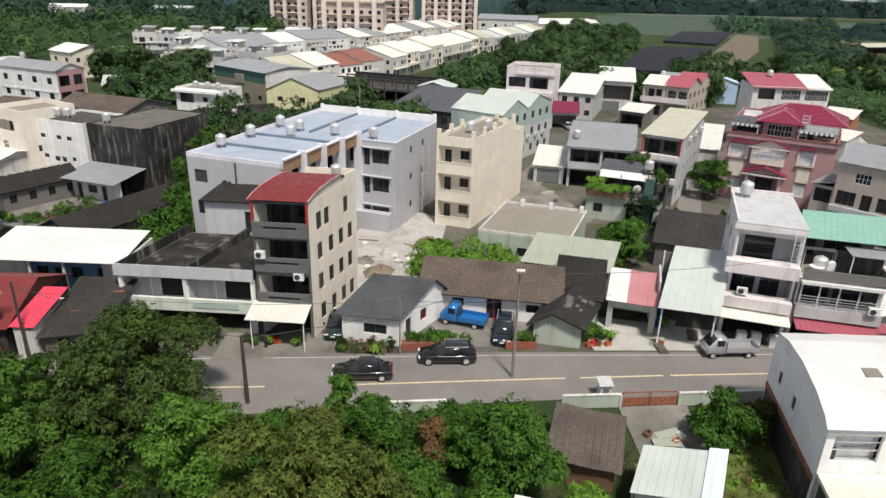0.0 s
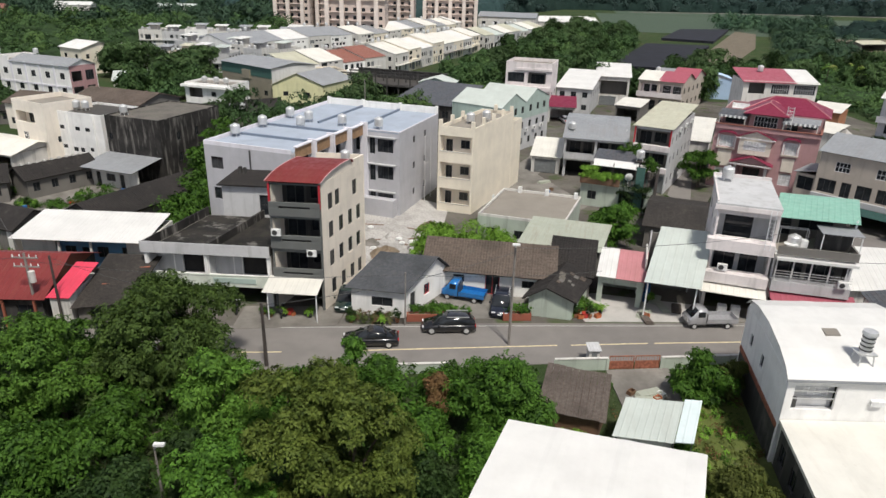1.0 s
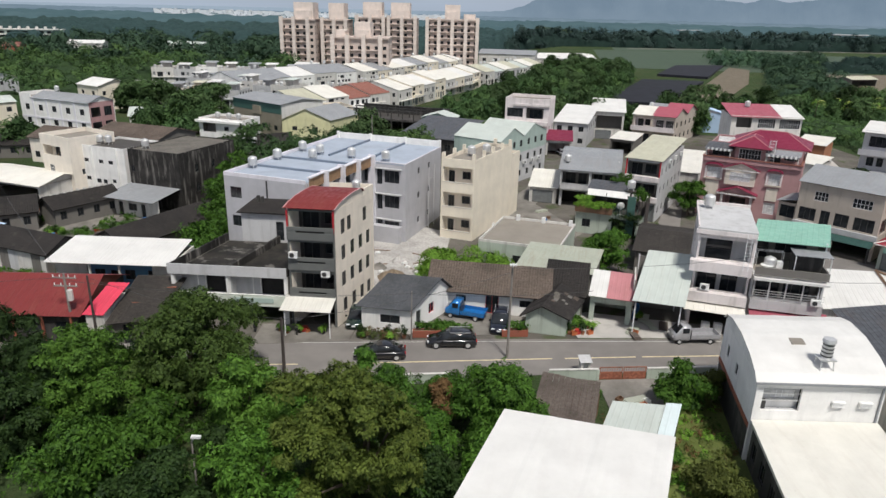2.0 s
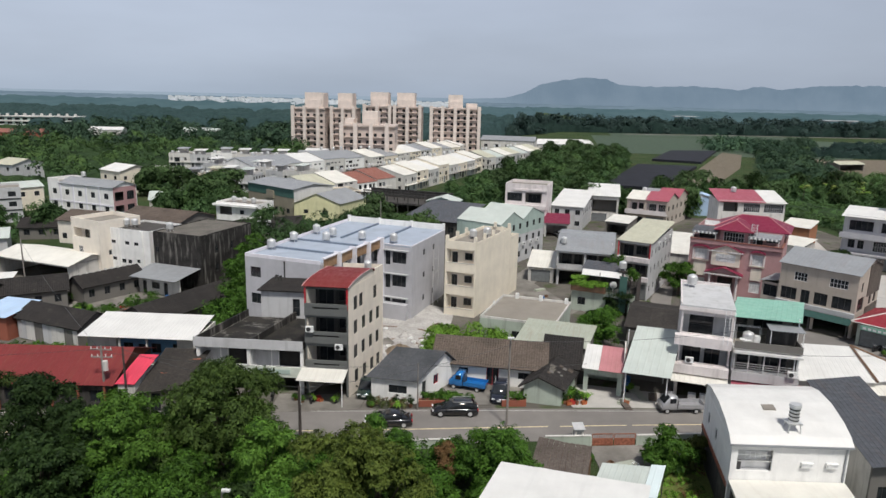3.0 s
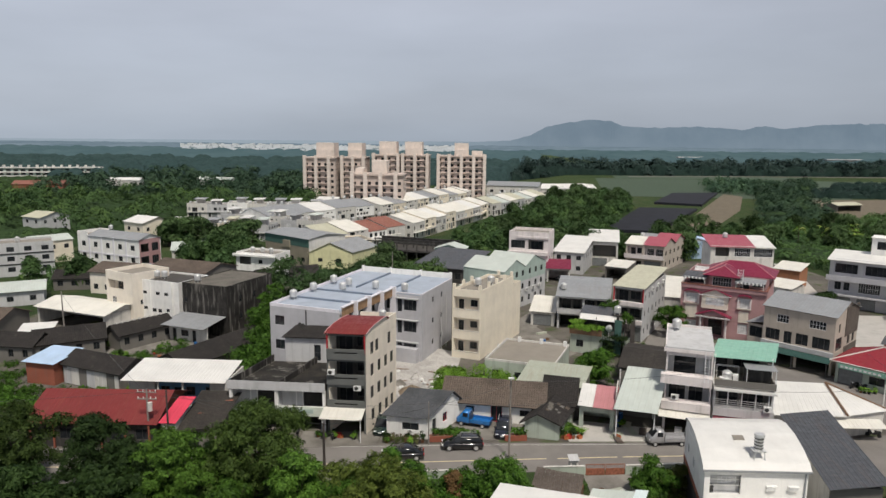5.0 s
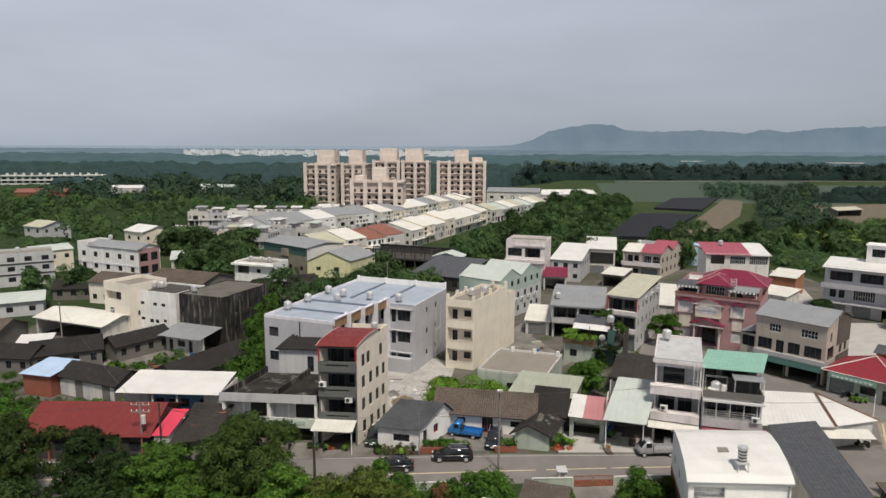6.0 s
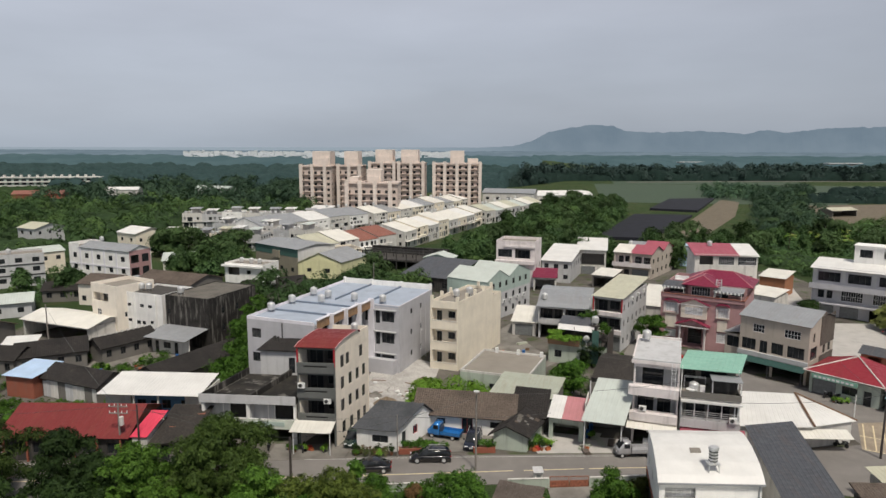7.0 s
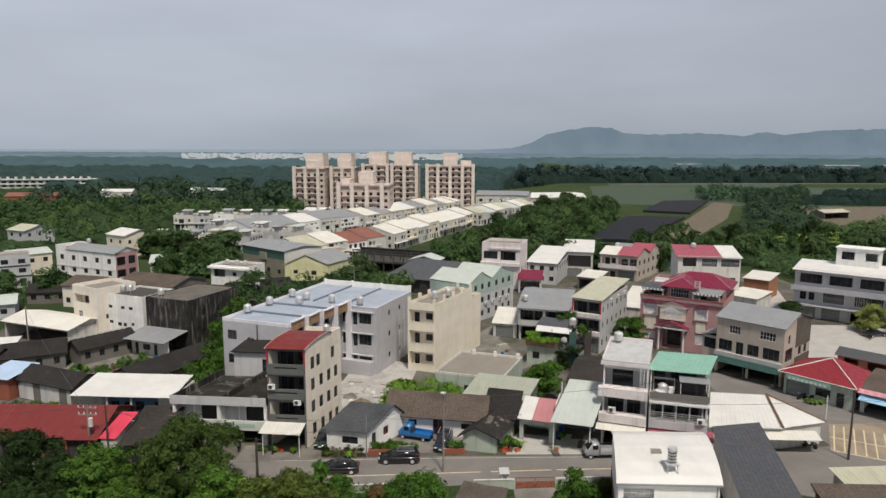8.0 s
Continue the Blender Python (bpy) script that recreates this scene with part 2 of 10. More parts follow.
M["shutter"] = plain("grey roller shutter", (0.20, 0.21, 0.21), 0.45, 0.3)
# near black, to put unlit-room shade into slabs and panels
M["roomshade"] = plain("painted room shade", (0.03, 0.028, 0.026), 0.9)
M["brownpanel"] = plain("brown stone panels", (0.30, 0.185, 0.10), 0.6, 0.0, 0.2, 3.0)

m, nt, b = material("window glass", 0.08, 0.0, 0.4)
nt.links.new(mix(nt, nz(nt, 0.7, 3), (0.010, 0.012, 0.015), (0.036, 0.040, 0.044)), b.inputs["Base Color"])
M["glass"] = m
M["curtainglass"] = plain("glass before white curtains", (0.60, 0.60, 0.60), 0.15, 0.0, 0.2, 1.5)

m, nt, b = material("asphalt", 0.85)
base = mix(nt, nz(nt, 0.25, 6), (0.150, 0.138, 0.128), (0.205, 0.190, 0.175))
base = mix(nt, nz(nt, 0.12, 5, stretch=(0.3, 2.0, 1), lo=0.5, hi=0.75, a=0, b=0.5, seed=6), base, (0.115, 0.106, 0.099))
base = mix(nt, nz(nt, 14, 3, a=0, b=0.3), base, (0.24, 0.225, 0.205))
nt.links.new(base, b.inputs["Base Color"])
bump(nt, b, nz(nt, 40, 3), 0.2, 0.01)
M["asphalt"] = m
m, nt, b = material("worn concrete paving", 0.85)
base = mix(nt, nz(nt, 0.3, 7), (0.115, 0.105, 0.092), (0.235, 0.22, 0.195))
base = mix(nt, nz(nt, 1.8, 6, lo=0.5, hi=0.75, a=0, b=0.6, seed=3), base, (0.14, 0.13, 0.11))
nt.links.new(base, b.inputs["Base Color"])
bump(nt, b, nz(nt, 12, 4), 0.25, 0.02)
M["paving"] = m
M["rubble"] = tiled("pale building rubble", (0.33, 0.315, 0.295), (0.52, 0.50, 0.47), 0.4)
M["line"] = plain("worn yellow road paint", (0.62, 0.52, 0.33), 0.7, 0.0, 0.25, 3.0)
M["linewhite"] = plain("worn white road paint", (0.55, 0.55, 0.52), 0.7, 0.0, 0.2, 3.0)
m, nt, b = material("ground cover", 0.95, 0.0, 0.1)
base = mix(nt, nz(nt, 0.02, 6), (0.035, 0.058, 0.022), (0.055, 0.082, 0.03))
base = mix(nt, nz(nt, 0.15, 7, lo=0.5, hi=0.7, a=0, b=0.7, seed=8), base, (0.10, 0.09, 0.05))
base = mix(nt, nz(nt, 2.5, 6, lo=0.4, hi=0.7, a=0, b=0.5, seed=1), base, (0.03, 0.055, 0.018))
nt.links.new(base, b.inputs["Base Color"])
bump(nt, b, nz(nt, 3.0, 6), 0.8, 0.2)
M["ground"] = m
m, nt, b = material("village yard earth", 0.95, 0.0, 0.1)
base = mix(nt, nz(nt, 0.12, 7), (0.075, 0.068, 0.058), (0.155, 0.142, 0.125))
base = mix(nt, nz(nt, 0.3, 6, lo=0.52, hi=0.62, a=0, b=0.8, seed=8), base, (0.06, 0.085, 0.03))
nt.links.new(base, b.inputs["Base Color"])
bump(nt, b, nz(nt, 4.0, 6), 0.5, 0.08)
M["yard"] = m
M["tanpaving"] = tiled("tan block paving", (0.27, 0.22, 0.16), (0.35, 0.29, 0.22), 0.15)
M["dirt"] = tiled("bare field soil", (0.17, 0.13, 0.09), (0.26, 0.205, 0.145), 0.5)
M["fieldsoil"] = tiled("dull weedy field soil", (0.115, 0.095, 0.062), (0.19, 0.155, 0.11), 0.7)
M["palepaving"] = paint("pale concrete paving", (0.44, 0.42, 0.39), 0.4, 0.1)
M["plotgrass"] = tiled("short yellow green weeds", (0.085, 0.115, 0.022), (0.13, 0.15, 0.035), 0.5)
M["boards"] = tiled("weathered brown boards", (0.085, 0.066, 0.054), (0.135, 0.112, 0.095), 0.4)
M["crop"] = tiled("green crop field", (0.036, 0.062, 0.036), (0.068, 0.098, 0.058), 0.4)

# near trees: the dark third colour paints shade gaps between leaf clumps
M["leaf_mango"] = foliage("mango leaves", (0.019, 0.040, 0.007), (0.054, 0.086, 0.018), (0.009, 0.020, 0.004))
M["leaf_longan"] = foliage("longan leaves", (0.042, 0.074, 0.010), (0.125, 0.162, 0.030), (0.018, 0.036, 0.006))
M["leaf_green"] = foliage("bright green leaves", (0.016, 0.050, 0.006), (0.070, 0.150, 0.018), (0.007, 0.024, 0.004))
M["leaf_bright"] = foliage("fresh green leaves", (0.028, 0.078, 0.009), (0.105, 0.205, 0.028), (0.012, 0.036, 0.005))
M["leaf_dark"] = foliage("dark green leaves", (0.011, 0.027, 0.007), (0.030, 0.056, 0.013), (0.006, 0.017, 0.005))
M["leaf_olive"] = foliage("olive green leaves", (0.035, 0.056, 0.010), (0.100, 0.118, 0.026), (0.065, 0.075, 0.020))
M["leaf_lime"] = foliage("lime green leaves", (0.065, 0.150, 0.013), (0.155, 0.285, 0.036), (0.11, 0.21, 0.024))
M["leaf_yellow"] = foliage("yellow green leaves", (0.15, 0.20, 0.04), (0.30, 0.32, 0.10), (0.2, 0.24, 0.06))
M["leaf_dry"] = foliage("dry brown leaves", (0.10, 0.055, 0.025), (0.17, 0.10, 0.045), (0.12, 0.08, 0.03))
# leaf_wood, leaf_woodfar and leaf_belt: distance haze painted in as added blue
M["leaf_wood"] = foliage("mixed woodland leaves", (0.018, 0.044, 0.018), (0.050, 0.096, 0.032), (0.100, 0.165, 0.042), 0.10, 0.045)
M["leaf_woodfar"] = foliage("hazed woodland leaves", (0.020, 0.046, 0.030), (0.042, 0.080, 0.046), (0.066, 0.115, 0.056), 0.10, 0.04)
M["leaf_belt"] = foliage("hazed dark belt leaves", (0.020, 0.038, 0.032), (0.028, 0.048, 0.041), (0.023, 0.043, 0.037), 0.10, 0.03)
M["leaf_far"] = foliage("distant woodland leaves", (0.028, 0.058, 0.020), (0.058, 0.10, 0.034), (0.06, 0.095, 0.034))

def canopy_mat(name, c1, c2, c3, s=1.0):
    m, nt, b = material(name, 0.95, 0.0, 0.05)
    base = mix(nt, nz(nt, 0.11 * s, 5), c1, c2)
    base = mix(nt, nz(nt, 0.012 * s, 4, seed=3), base, c3)
    base = mix(nt, nz(nt, 0.9 * s, 6, lo=0.4, hi=0.7, a=0, b=0.6, seed=5), base, scaled(c1, 0.45))
    nt.links.new(base, b.inputs["Base Color"])
    return m


M["canopy"] = canopy_mat("woodland canopy", (0.026, 0.047, 0.020), (0.05, 0.082, 0.032), (0.034, 0.058, 0.026))
# belt and far canopies also carry painted haze in their blue
M["canopy_belt"] = canopy_mat("hazed dark belt canopy", (0.013, 0.025, 0.020), (0.022, 0.039, 0.031), (0.016, 0.030, 0.026), 0.4)
M["canopy_far"] = canopy_mat("hazed far woodland canopy", (0.028, 0.052, 0.050), (0.048, 0.078, 0.074), (0.036, 0.064, 0.064), 0.4)
M["leaf_pink"] = foliage("pink bougainvillea", (0.30, 0.04, 0.10), (0.10, 0.14, 0.04), (0.06, 0.10, 0.03))


def car_paint(name, c):
    m, nt, b = material(name, 0.25, 0.2, 0.5)
    nt.links.new(mix(nt, nz(nt, 3, 3), scaled(c, 0.92), scaled(c, 1.08)), b.inputs["Base Color"])
    b.inputs["Coat Weight"].default_value, b.inputs["Coat Roughness"].default_value = 0.8, 0.06
    return m


M["car_black"] = car_paint("black car paint", (0.012, 0.012, 0.014))
M["car_blue"] = car_paint("blue truck paint", (0.02, 0.16, 0.44))
M["car_white"] = car_paint("silver grey truck paint", (0.36, 0.36, 0.37))
M["car_dark"] = car_paint("dark blue car paint", (0.015, 0.018, 0.03))
M["car_green"] = car_paint("dark green car paint", (0.012, 0.03, 0.025))
M["light_white"] = plain("headlight lens", (0.75, 0.75, 0.75), 0.1)
M["light_red"] = plain("tail light lens", (0.35, 0.01, 0.01), 0.15)


# ---- builders ----
def part(name, bm, mat, parent=None, label=""):
    """Links a bmesh as one mesh object, under a thing or a part."""
    me = bpy.data.meshes.new(name)
    bm.to_mesh(me)
    bm.free()
    me.materials.append(mat)
    ob = new(name, me)
    ob.parent = parent
    if label:
        ob["label"] = label
    return ob


def shared(name, me, parent, m):
    """An object on mesh data that others use too."""
    ob = new(name, me)
    ob.parent = parent
    ob.matrix_basis = m
    return ob


def parts(name, bs, mat, parent, label="", k=0.0):
    """Each box as a part of its own."""
    for q in bs:
        part(name, skewed(boxes(q), k), mat, parent, label)


def soup(name, verts, faces, mat, parent=None, label=""):
    me = bpy.data.meshes.new(name)
    me.from_pydata(verts, [], faces)
    me.materials.append(mat)
    ob = new(name, me)
    ob.parent = parent
    if label:
        ob["label"] = label
    return ob


def thing(name, x, y, z, rot, label, category, group=""):
    ob = new(name)
    ob.matrix_basis = pose(x, y, z, 0, 0, rot)
    ob.empty_display_size = 0.3
    return tagged(ob, label, category, group)


def box(bm, x0, y0, z0, x1, y1, z1):
    v = [bm.verts.new(p) for p in ((x0, y0, z0), (x1, y0, z0), (x1, y1, z0), (x0, y1, z0), (x0, y0, z1), (x1, y0, z1), (x1, y1, z1), (x0, y1, z1))]
    for f in ((3, 2, 1, 0), (4, 5, 6, 7), (0, 1, 5, 4), (1, 2, 6, 5), (2, 3, 7, 6), (3, 0, 4, 7)):
        bm.faces.new([v[i] for i in f])
    return v


def boxes(*bs):
    bm = bmesh.new()
    for q in bs:
        box(bm, *q)
    return bm


def tube(bm, a, b, r0, r1=None, n=10, caps=True):
    a, b = Vector(a), Vector(b)
    r1 = r0 if r1 is None else r1
    q = (b - a).to_track_quat("Z", "Y")
    rings = []
    for p, r in ((a, r0), (b, r1)):
        rings.append([bm.verts.new(p + q @ Vector((r * math.cos(2 * math.pi * i / n), r * math.sin(2 * math.pi * i / n), 0))) for i in range(n)])
    for i in range(n):
        bm.faces.new((rings[0][i], rings[0][(i + 1) % n], rings[1][(i + 1) % n], rings[1][i]))
    if caps:
        bm.faces.new(rings[0][::-1])
        bm.faces.new(rings[1])


def prism(bm, pts, z0, z1):
    """An upright prism over plan points that run anticlockwise."""
    lo = [bm.verts.new((x, y, z0)) for x, y in pts]
    hi = [bm.verts.new((x, y, z1)) for x, y in pts]
    n = len(pts)
    bm.faces.new(lo[::-1])
    bm.faces.new(hi)
    for i in range(n):
        bm.faces.new((lo[i], lo[(i + 1) % n], hi[(i + 1) % n], hi[i]))


def skewed(bm, k):
    if k:
        for v in bm.verts:
            v.co.x += k * v.co.y
    return bm


def wall_bm(length, z0, z1, th, holes):
    """An upright wall along x from 0, its outer face at y = 0 and its inner at y = th, with openings right through it and their reveals."""
    bm = bmesh.new()
    xs = sorted({0.0, length, *[min(max(h[0], 0), length) for h in holes], *[min(max(h[1], 0), length) for h in holes]})
    zs = sorted({z0, z1, *[min(max(h[2], z0), z1) for h in holes], *[min(max(h[3], z0), z1) for h in holes]})
    nx, nzz = len(xs) - 1, len(zs) - 1

    def solid(i, j):
        if not (0 <= i < nx and 0 <= j < nzz):
            return False
        cx, cz = (xs[i] + xs[i + 1]) / 2, (zs[j] + zs[j + 1]) / 2
        return not any(h[0] < cx < h[1] and h[2] < cz < h[3] for h in holes)

    def quad(*ps):
        bm.faces.new([bm.verts.new(p) for p in ps])

    for i in range(nx):
        for j in range(nzz):
            if not solid(i, j):
                continue
            a, b, c, d = xs[i], xs[i + 1], zs[j], zs[j + 1]
            quad((a, 0, c), (b, 0, c), (b, 0, d), (a, 0, d))
            quad((b, th, c), (a, th, c), (a, th, d), (b, th, d))
            if not solid(i - 1, j):
                quad((a, th, c), (a, 0, c), (a, 0, d), (a, th, d))
            if not solid(i + 1, j):
                quad((b, 0, c), (b, th, c), (b, th, d), (b, 0, d))
            if not solid(i, j - 1):
                quad((a, th, c), (b, th, c), (b, 0, c), (a, 0, c))
            if not solid(i, j + 1):
                quad((a, 0, d), (b, 0, d), (b, th, d), (a, th, d))
    bmesh.ops.remove_doubles(bm, verts=bm.verts, dist=0.0005)
    return bm


WIN = {}


def window_meshes(w, h, kind):
    """Shared frame and pane meshes of one window size. Kinds: w sliding pair, g barred with small panes, d door, s shutter, t tall dark."""
    key = (round(w, 2), round(h, 2), kind)
    if key in WIN:
        return WIN[key]
    fm = M["frame_white"] if kind in "gWc" else M["frame_dark"]
    if kind == "r":
        fm = M["frame_red"]
    t, b = 0.06, 0.05
    nx, nzz = 1, 1
    if kind in "wWr":
        nx = 2 if w < 2.2 else 3 if w < 3.5 else 4
    if kind in "gc":
        nx, nzz = max(2, round(w / 0.45)), 2
    if kind == "d":
        nzz = 2
    cw, ch = (w - 2 * t - b * (nx - 1)) / nx, (h - 2 * t - b * (nzz - 1)) / nzz
    holes = [(t + (cw + b) * i, t + (cw + b) * i + cw, t + (ch + b) * j, t + (ch + b) * j + ch) for i in range(nx) for j in range(nzz)]
    bm = wall_bm(w, 0.0, h, 0.07, holes)
    me1 = bpy.data.meshes.new("window_frame")
    bm.to_mesh(me1)
    bm.free()
    me1.materials.append(fm)
    if kind == "s":
        bm = bmesh.new()
        n = max(4, int(h / 0.12))
        rows = [(0.03 + 0.014 * (i % 2), h * (i // 2 + i % 2) / n) for i in range(2 * n)]
        lo = [bm.verts.new((t, y, z)) for y, z in rows]
        hi = [bm.verts.new((w - t, y, z)) for y, z in rows]
        for i in range(len(rows) - 1):
            bm.faces.new((lo[i], hi[i], hi[i + 1], lo[i + 1]))
        pm = M["shutter"]
    else:
        bm = boxes((t, 0.028, t, w - t, 0.04, h - t))
        pm = M["curtainglass"] if kind == "c" else M["glass"]
    me2 = bpy.data.meshes.new("pane")
    bm.to_mesh(me2)
    bm.free()
    me2.materials.append(pm)
    WIN[key] = (me1, me2)
    return WIN[key]


def place_window(parent, m, w, h, kind):
    me1, me2 = window_meshes(w, h, kind)
    name = "door" if kind == "d" else "roller_shutter" if kind == "s" else "window"
    ob = shared(name, me1, parent, m @ pose(0, 0.09, 0))
    shared("shutter_curtain" if kind == "s" else "pane", me2, ob, Matrix())


def wall_with(parent, m, length, z0, z1, holes, mat, th=0.18, name="wall", label=""):
    """A wall under a thing at the pose m, with its windows and doors. holes: (a0, a1, z0, z1, kind); kind o stays open."""
    ob = part(name, wall_bm(length, z0, z1, th, holes), mat, parent, label)
    ob.matrix_basis = m
    for a, b, c, d, kind in holes:
        if kind != "o":
            place_window(parent, m @ pose(a, 0, c), b - a, d - c, kind)
    return ob


def row_holes(length, n, zs, w, h, kind="w", margin=None):
    """n evenly spaced openings on each of the sills zs."""
    mg = length / (2 * n) if margin is None else margin
    cs = [mg + (length - 2 * mg) * (i / (n - 1) if n > 1 else 0.5) for i in range(n)]
    return [(c - w / 2, c + w / 2, z, z + h, kind) for z in zs for c in cs]


def ribbed(p00, p10, p11, p01, step=0.5, rise=0.022, thick=0.04):
    """A sheet roof plane with ribs that run up the slope. p00, p10: eave; p01, p11: ridge."""
    p00, p10, p11, p01 = map(Vector, (p00, p10, p11, p01))
    nrm = (p10 - p00).cross(p01 - p00).normalized()
    wid = (p10 - p00).length
    n = max(2, int(round(wid / step)))
    prof = []
    for i in range(n):
        prof += [(i / n, 0.0), ((i + 0.72) / n, 0.0), ((i + 0.80) / n, rise), ((i + 0.92) / n, rise)]
    prof.append((1.0, 0.0))
    vs, fs = [], []
    for s, up in prof:
        vs += [tuple(p00.lerp(p10, s) + nrm * up), tuple(p01.lerp(p11, s) + nrm * up)]
    for i in range(len(prof) - 1):
        fs.append((2 * i, 2 * i + 2, 2 * i + 3, 2 * i + 1))
    k = len(vs)
    vs += [tuple(p - nrm * thick) for p in (p00, p10, p11, p01)]
    fs += [(k + 3, k + 2, k + 1, k)]
    m = 2 * (len(prof) - 1)
    fs += [(k, 0, 1, k + 3), (m, k + 1, k + 2, m + 1)]
    fs.append((k, k + 1, *[2 * i for i in range(len(prof) - 1, -1, -1)]))
    fs.append((k + 2, k + 3, *[2 * i + 1 for i in range(len(prof))]))
    return vs, fs


def tiles(p00, p10, p11, p01, wave=0.28, course=0.34):
    """A pantile roof plane: rounded runs up the slope, stepped at each course."""
    p00, p10, p11, p01 = map(Vector, (p00, p10, p11, p01))
    nrm = (p10 - p00).cross(p01 - p00).normalized()
    ns = max(4, int((p10 - p00).length / wave)) * 2
    nt = max(3, int((p01 - p00).length / course))
    ts = []
    for j in range(nt):
        ts += [(j / nt, 0.014), ((j + 0.97) / nt, 0.0)]
    vs, fs = [], []
    rnd = random.Random(ns * 31 + nt)
    sag = [rnd.uniform(-0.03, 0.03) for _ in range(ns + 1)]
    for t, up in ts:
        for i in range(ns + 1):
            s = i / ns
            w = 0.034 if i % 2 else 0.0
            vs.append(tuple(p00.lerp(p10, s).lerp(p01.lerp(p11, s), t) + nrm * (up + w + sag[i] * 0.5 + rnd.uniform(-0.008, 0.008))))
    for j in range(len(ts) - 1):
        for i in range(ns):
            a = j * (ns + 1) + i
            fs.append((a, a + 1, a + ns + 2, a + ns + 1))
    k = len(vs)
    vs += [tuple(p - nrm * 0.12) for p in (p00, p10, p11, p01)]
    fs.append((k + 3, k + 2, k + 1, k))
    last = (len(ts) - 1) * (ns + 1)
    fs.append((k, k + 1, *range(ns, -1, -1)))
    fs.append((k + 2, k + 3, *range(last, last + ns + 1)))
    fs.append((k, 0, last, k + 3))
    fs.append((ns, k + 1, k + 2, last + ns))
    return vs, fs


def roof_plane(parent, quad, mat, kind="ribbed", name="roof", label="", step=0.5, k=0.0):
    q = [(x + k * y, y, z) for x, y, z in quad]
    vs, fs = tiles(*q) if kind == "tiles" else ribbed(*q, step=step)
    return soup(name, vs, fs, mat, parent, label)


def gable(parent, W, D, H, rise, axis, mat, wall_mat, kind="ribbed", over=0.4, k=0.0, u0=0.0, v0=0.0, step=0.5, mat2=None, off=0.5):
    """A ridged roof over u0..u0+W, v0..v0+D. axis u: the ridge runs along the front; v: back from it. off: where the ridge lies across the span."""
    o = over
    t = 0.05
    if axis == "u":
        vm = v0 + D * off
        s1, s2 = rise / (D * off), rise / (D * (1 - off))
        roof_plane(parent, ((u0 - o, v0 - o, H - o * s1 + t), (u0 + W + o, v0 - o, H - o * s1 + t), (u0 + W + o, vm, H + rise + t), (u0 - o, vm, H + rise + t)), mat, kind, step=step, k=k)
        roof_plane(parent, ((u0 + W + o, v0 + D + o, H - o * s2 + t), (u0 - o, v0 + D + o, H - o * s2 + t), (u0 - o, vm, H + rise + t), (u0 + W + o, vm, H + rise + t)), mat2 or mat, kind, step=step, k=k)
        ends = [(u0 + 0.02, u0 + 0.16), (u0 + W - 0.16, u0 + W - 0.02)]
        for a, b in ends:
            bm = bmesh.new()
            lo = [bm.verts.new(p) for p in ((a, v0 + 0.02, H), (a, v0 + D - 0.02, H), (a, vm, H + rise - 0.03))]
            hi = [bm.verts.new(p) for p in ((b, v0 + 0.02, H), (b, v0 + D - 0.02, H), (b, vm, H + rise - 0.03))]
            bm.faces.new(lo[::-1])
            bm.faces.new(hi)
            for i in range(3):
                bm.faces.new((lo[i], lo[(i + 1) % 3], hi[(i + 1) % 3], hi[i]))
            part("gable_wall", skewed(bm, k), wall_mat, parent)
    else:
        um = u0 + W * off
        s1, s2 = rise / (W * off), rise / (W * (1 - off))
        roof_plane(parent, ((u0 - o, v0 + D + o, H - o * s1 + t), (u0 - o, v0 - o, H - o * s1 + t), (um, v0 - o, H + rise + t), (um, v0 + D + o, H + rise + t)), mat, kind, step=step, k=k)
        roof_plane(parent, ((u0 + W + o, v0 - o, H - o * s2 + t), (u0 + W + o, v0 + D + o, H - o * s2 + t), (um, v0 + D + o, H + rise + t), (um, v0 - o, H + rise + t)), mat2 or mat, kind, step=step, k=k)
        for a, b in ((v0 + 0.02, v0 + 0.16), (v0 + D - 0.16, v0 + D - 0.02)):
            bm = bmesh.new()
            lo = [bm.verts.new(p) for p in ((u0 + 0.02, a, H), (u0 + W - 0.02, a, H), (um, a, H + rise - 0.03))]
            hi = [bm.verts.new(p) for p in ((u0 + 0.02, b, H), (u0 + W - 0.02, b, H), (um, b, H + rise - 0.03))]
            bm.faces.new(lo)
            bm.faces.new(hi[::-1])
            for i in range(3):
                bm.faces.new((lo[(i + 1) % 3], lo[i], hi[i], hi[(i + 1) % 3]))
            part("gable_wall", skewed(bm, k), wall_mat, parent)


def shed_roof(parent, W, D, Hf, Hb, mat, over=0.4, k=0.0, u0=0.0, v0=0.0, step=0.5, kind="ribbed", name="roof", overf=None):
    o = over
    of = over if overf is None else overf
    s = (Hb - Hf) / D
    return roof_plane(parent, ((u0 - o, v0 - of, Hf - of * s), (u0 + W + o, v0 - of, Hf - of * s), (u0 + W + o, v0 + D + o, Hb + o * s), (u0 - o, v0 + D + o, Hb + o * s)), mat, kind, name=name, step=step, k=k)


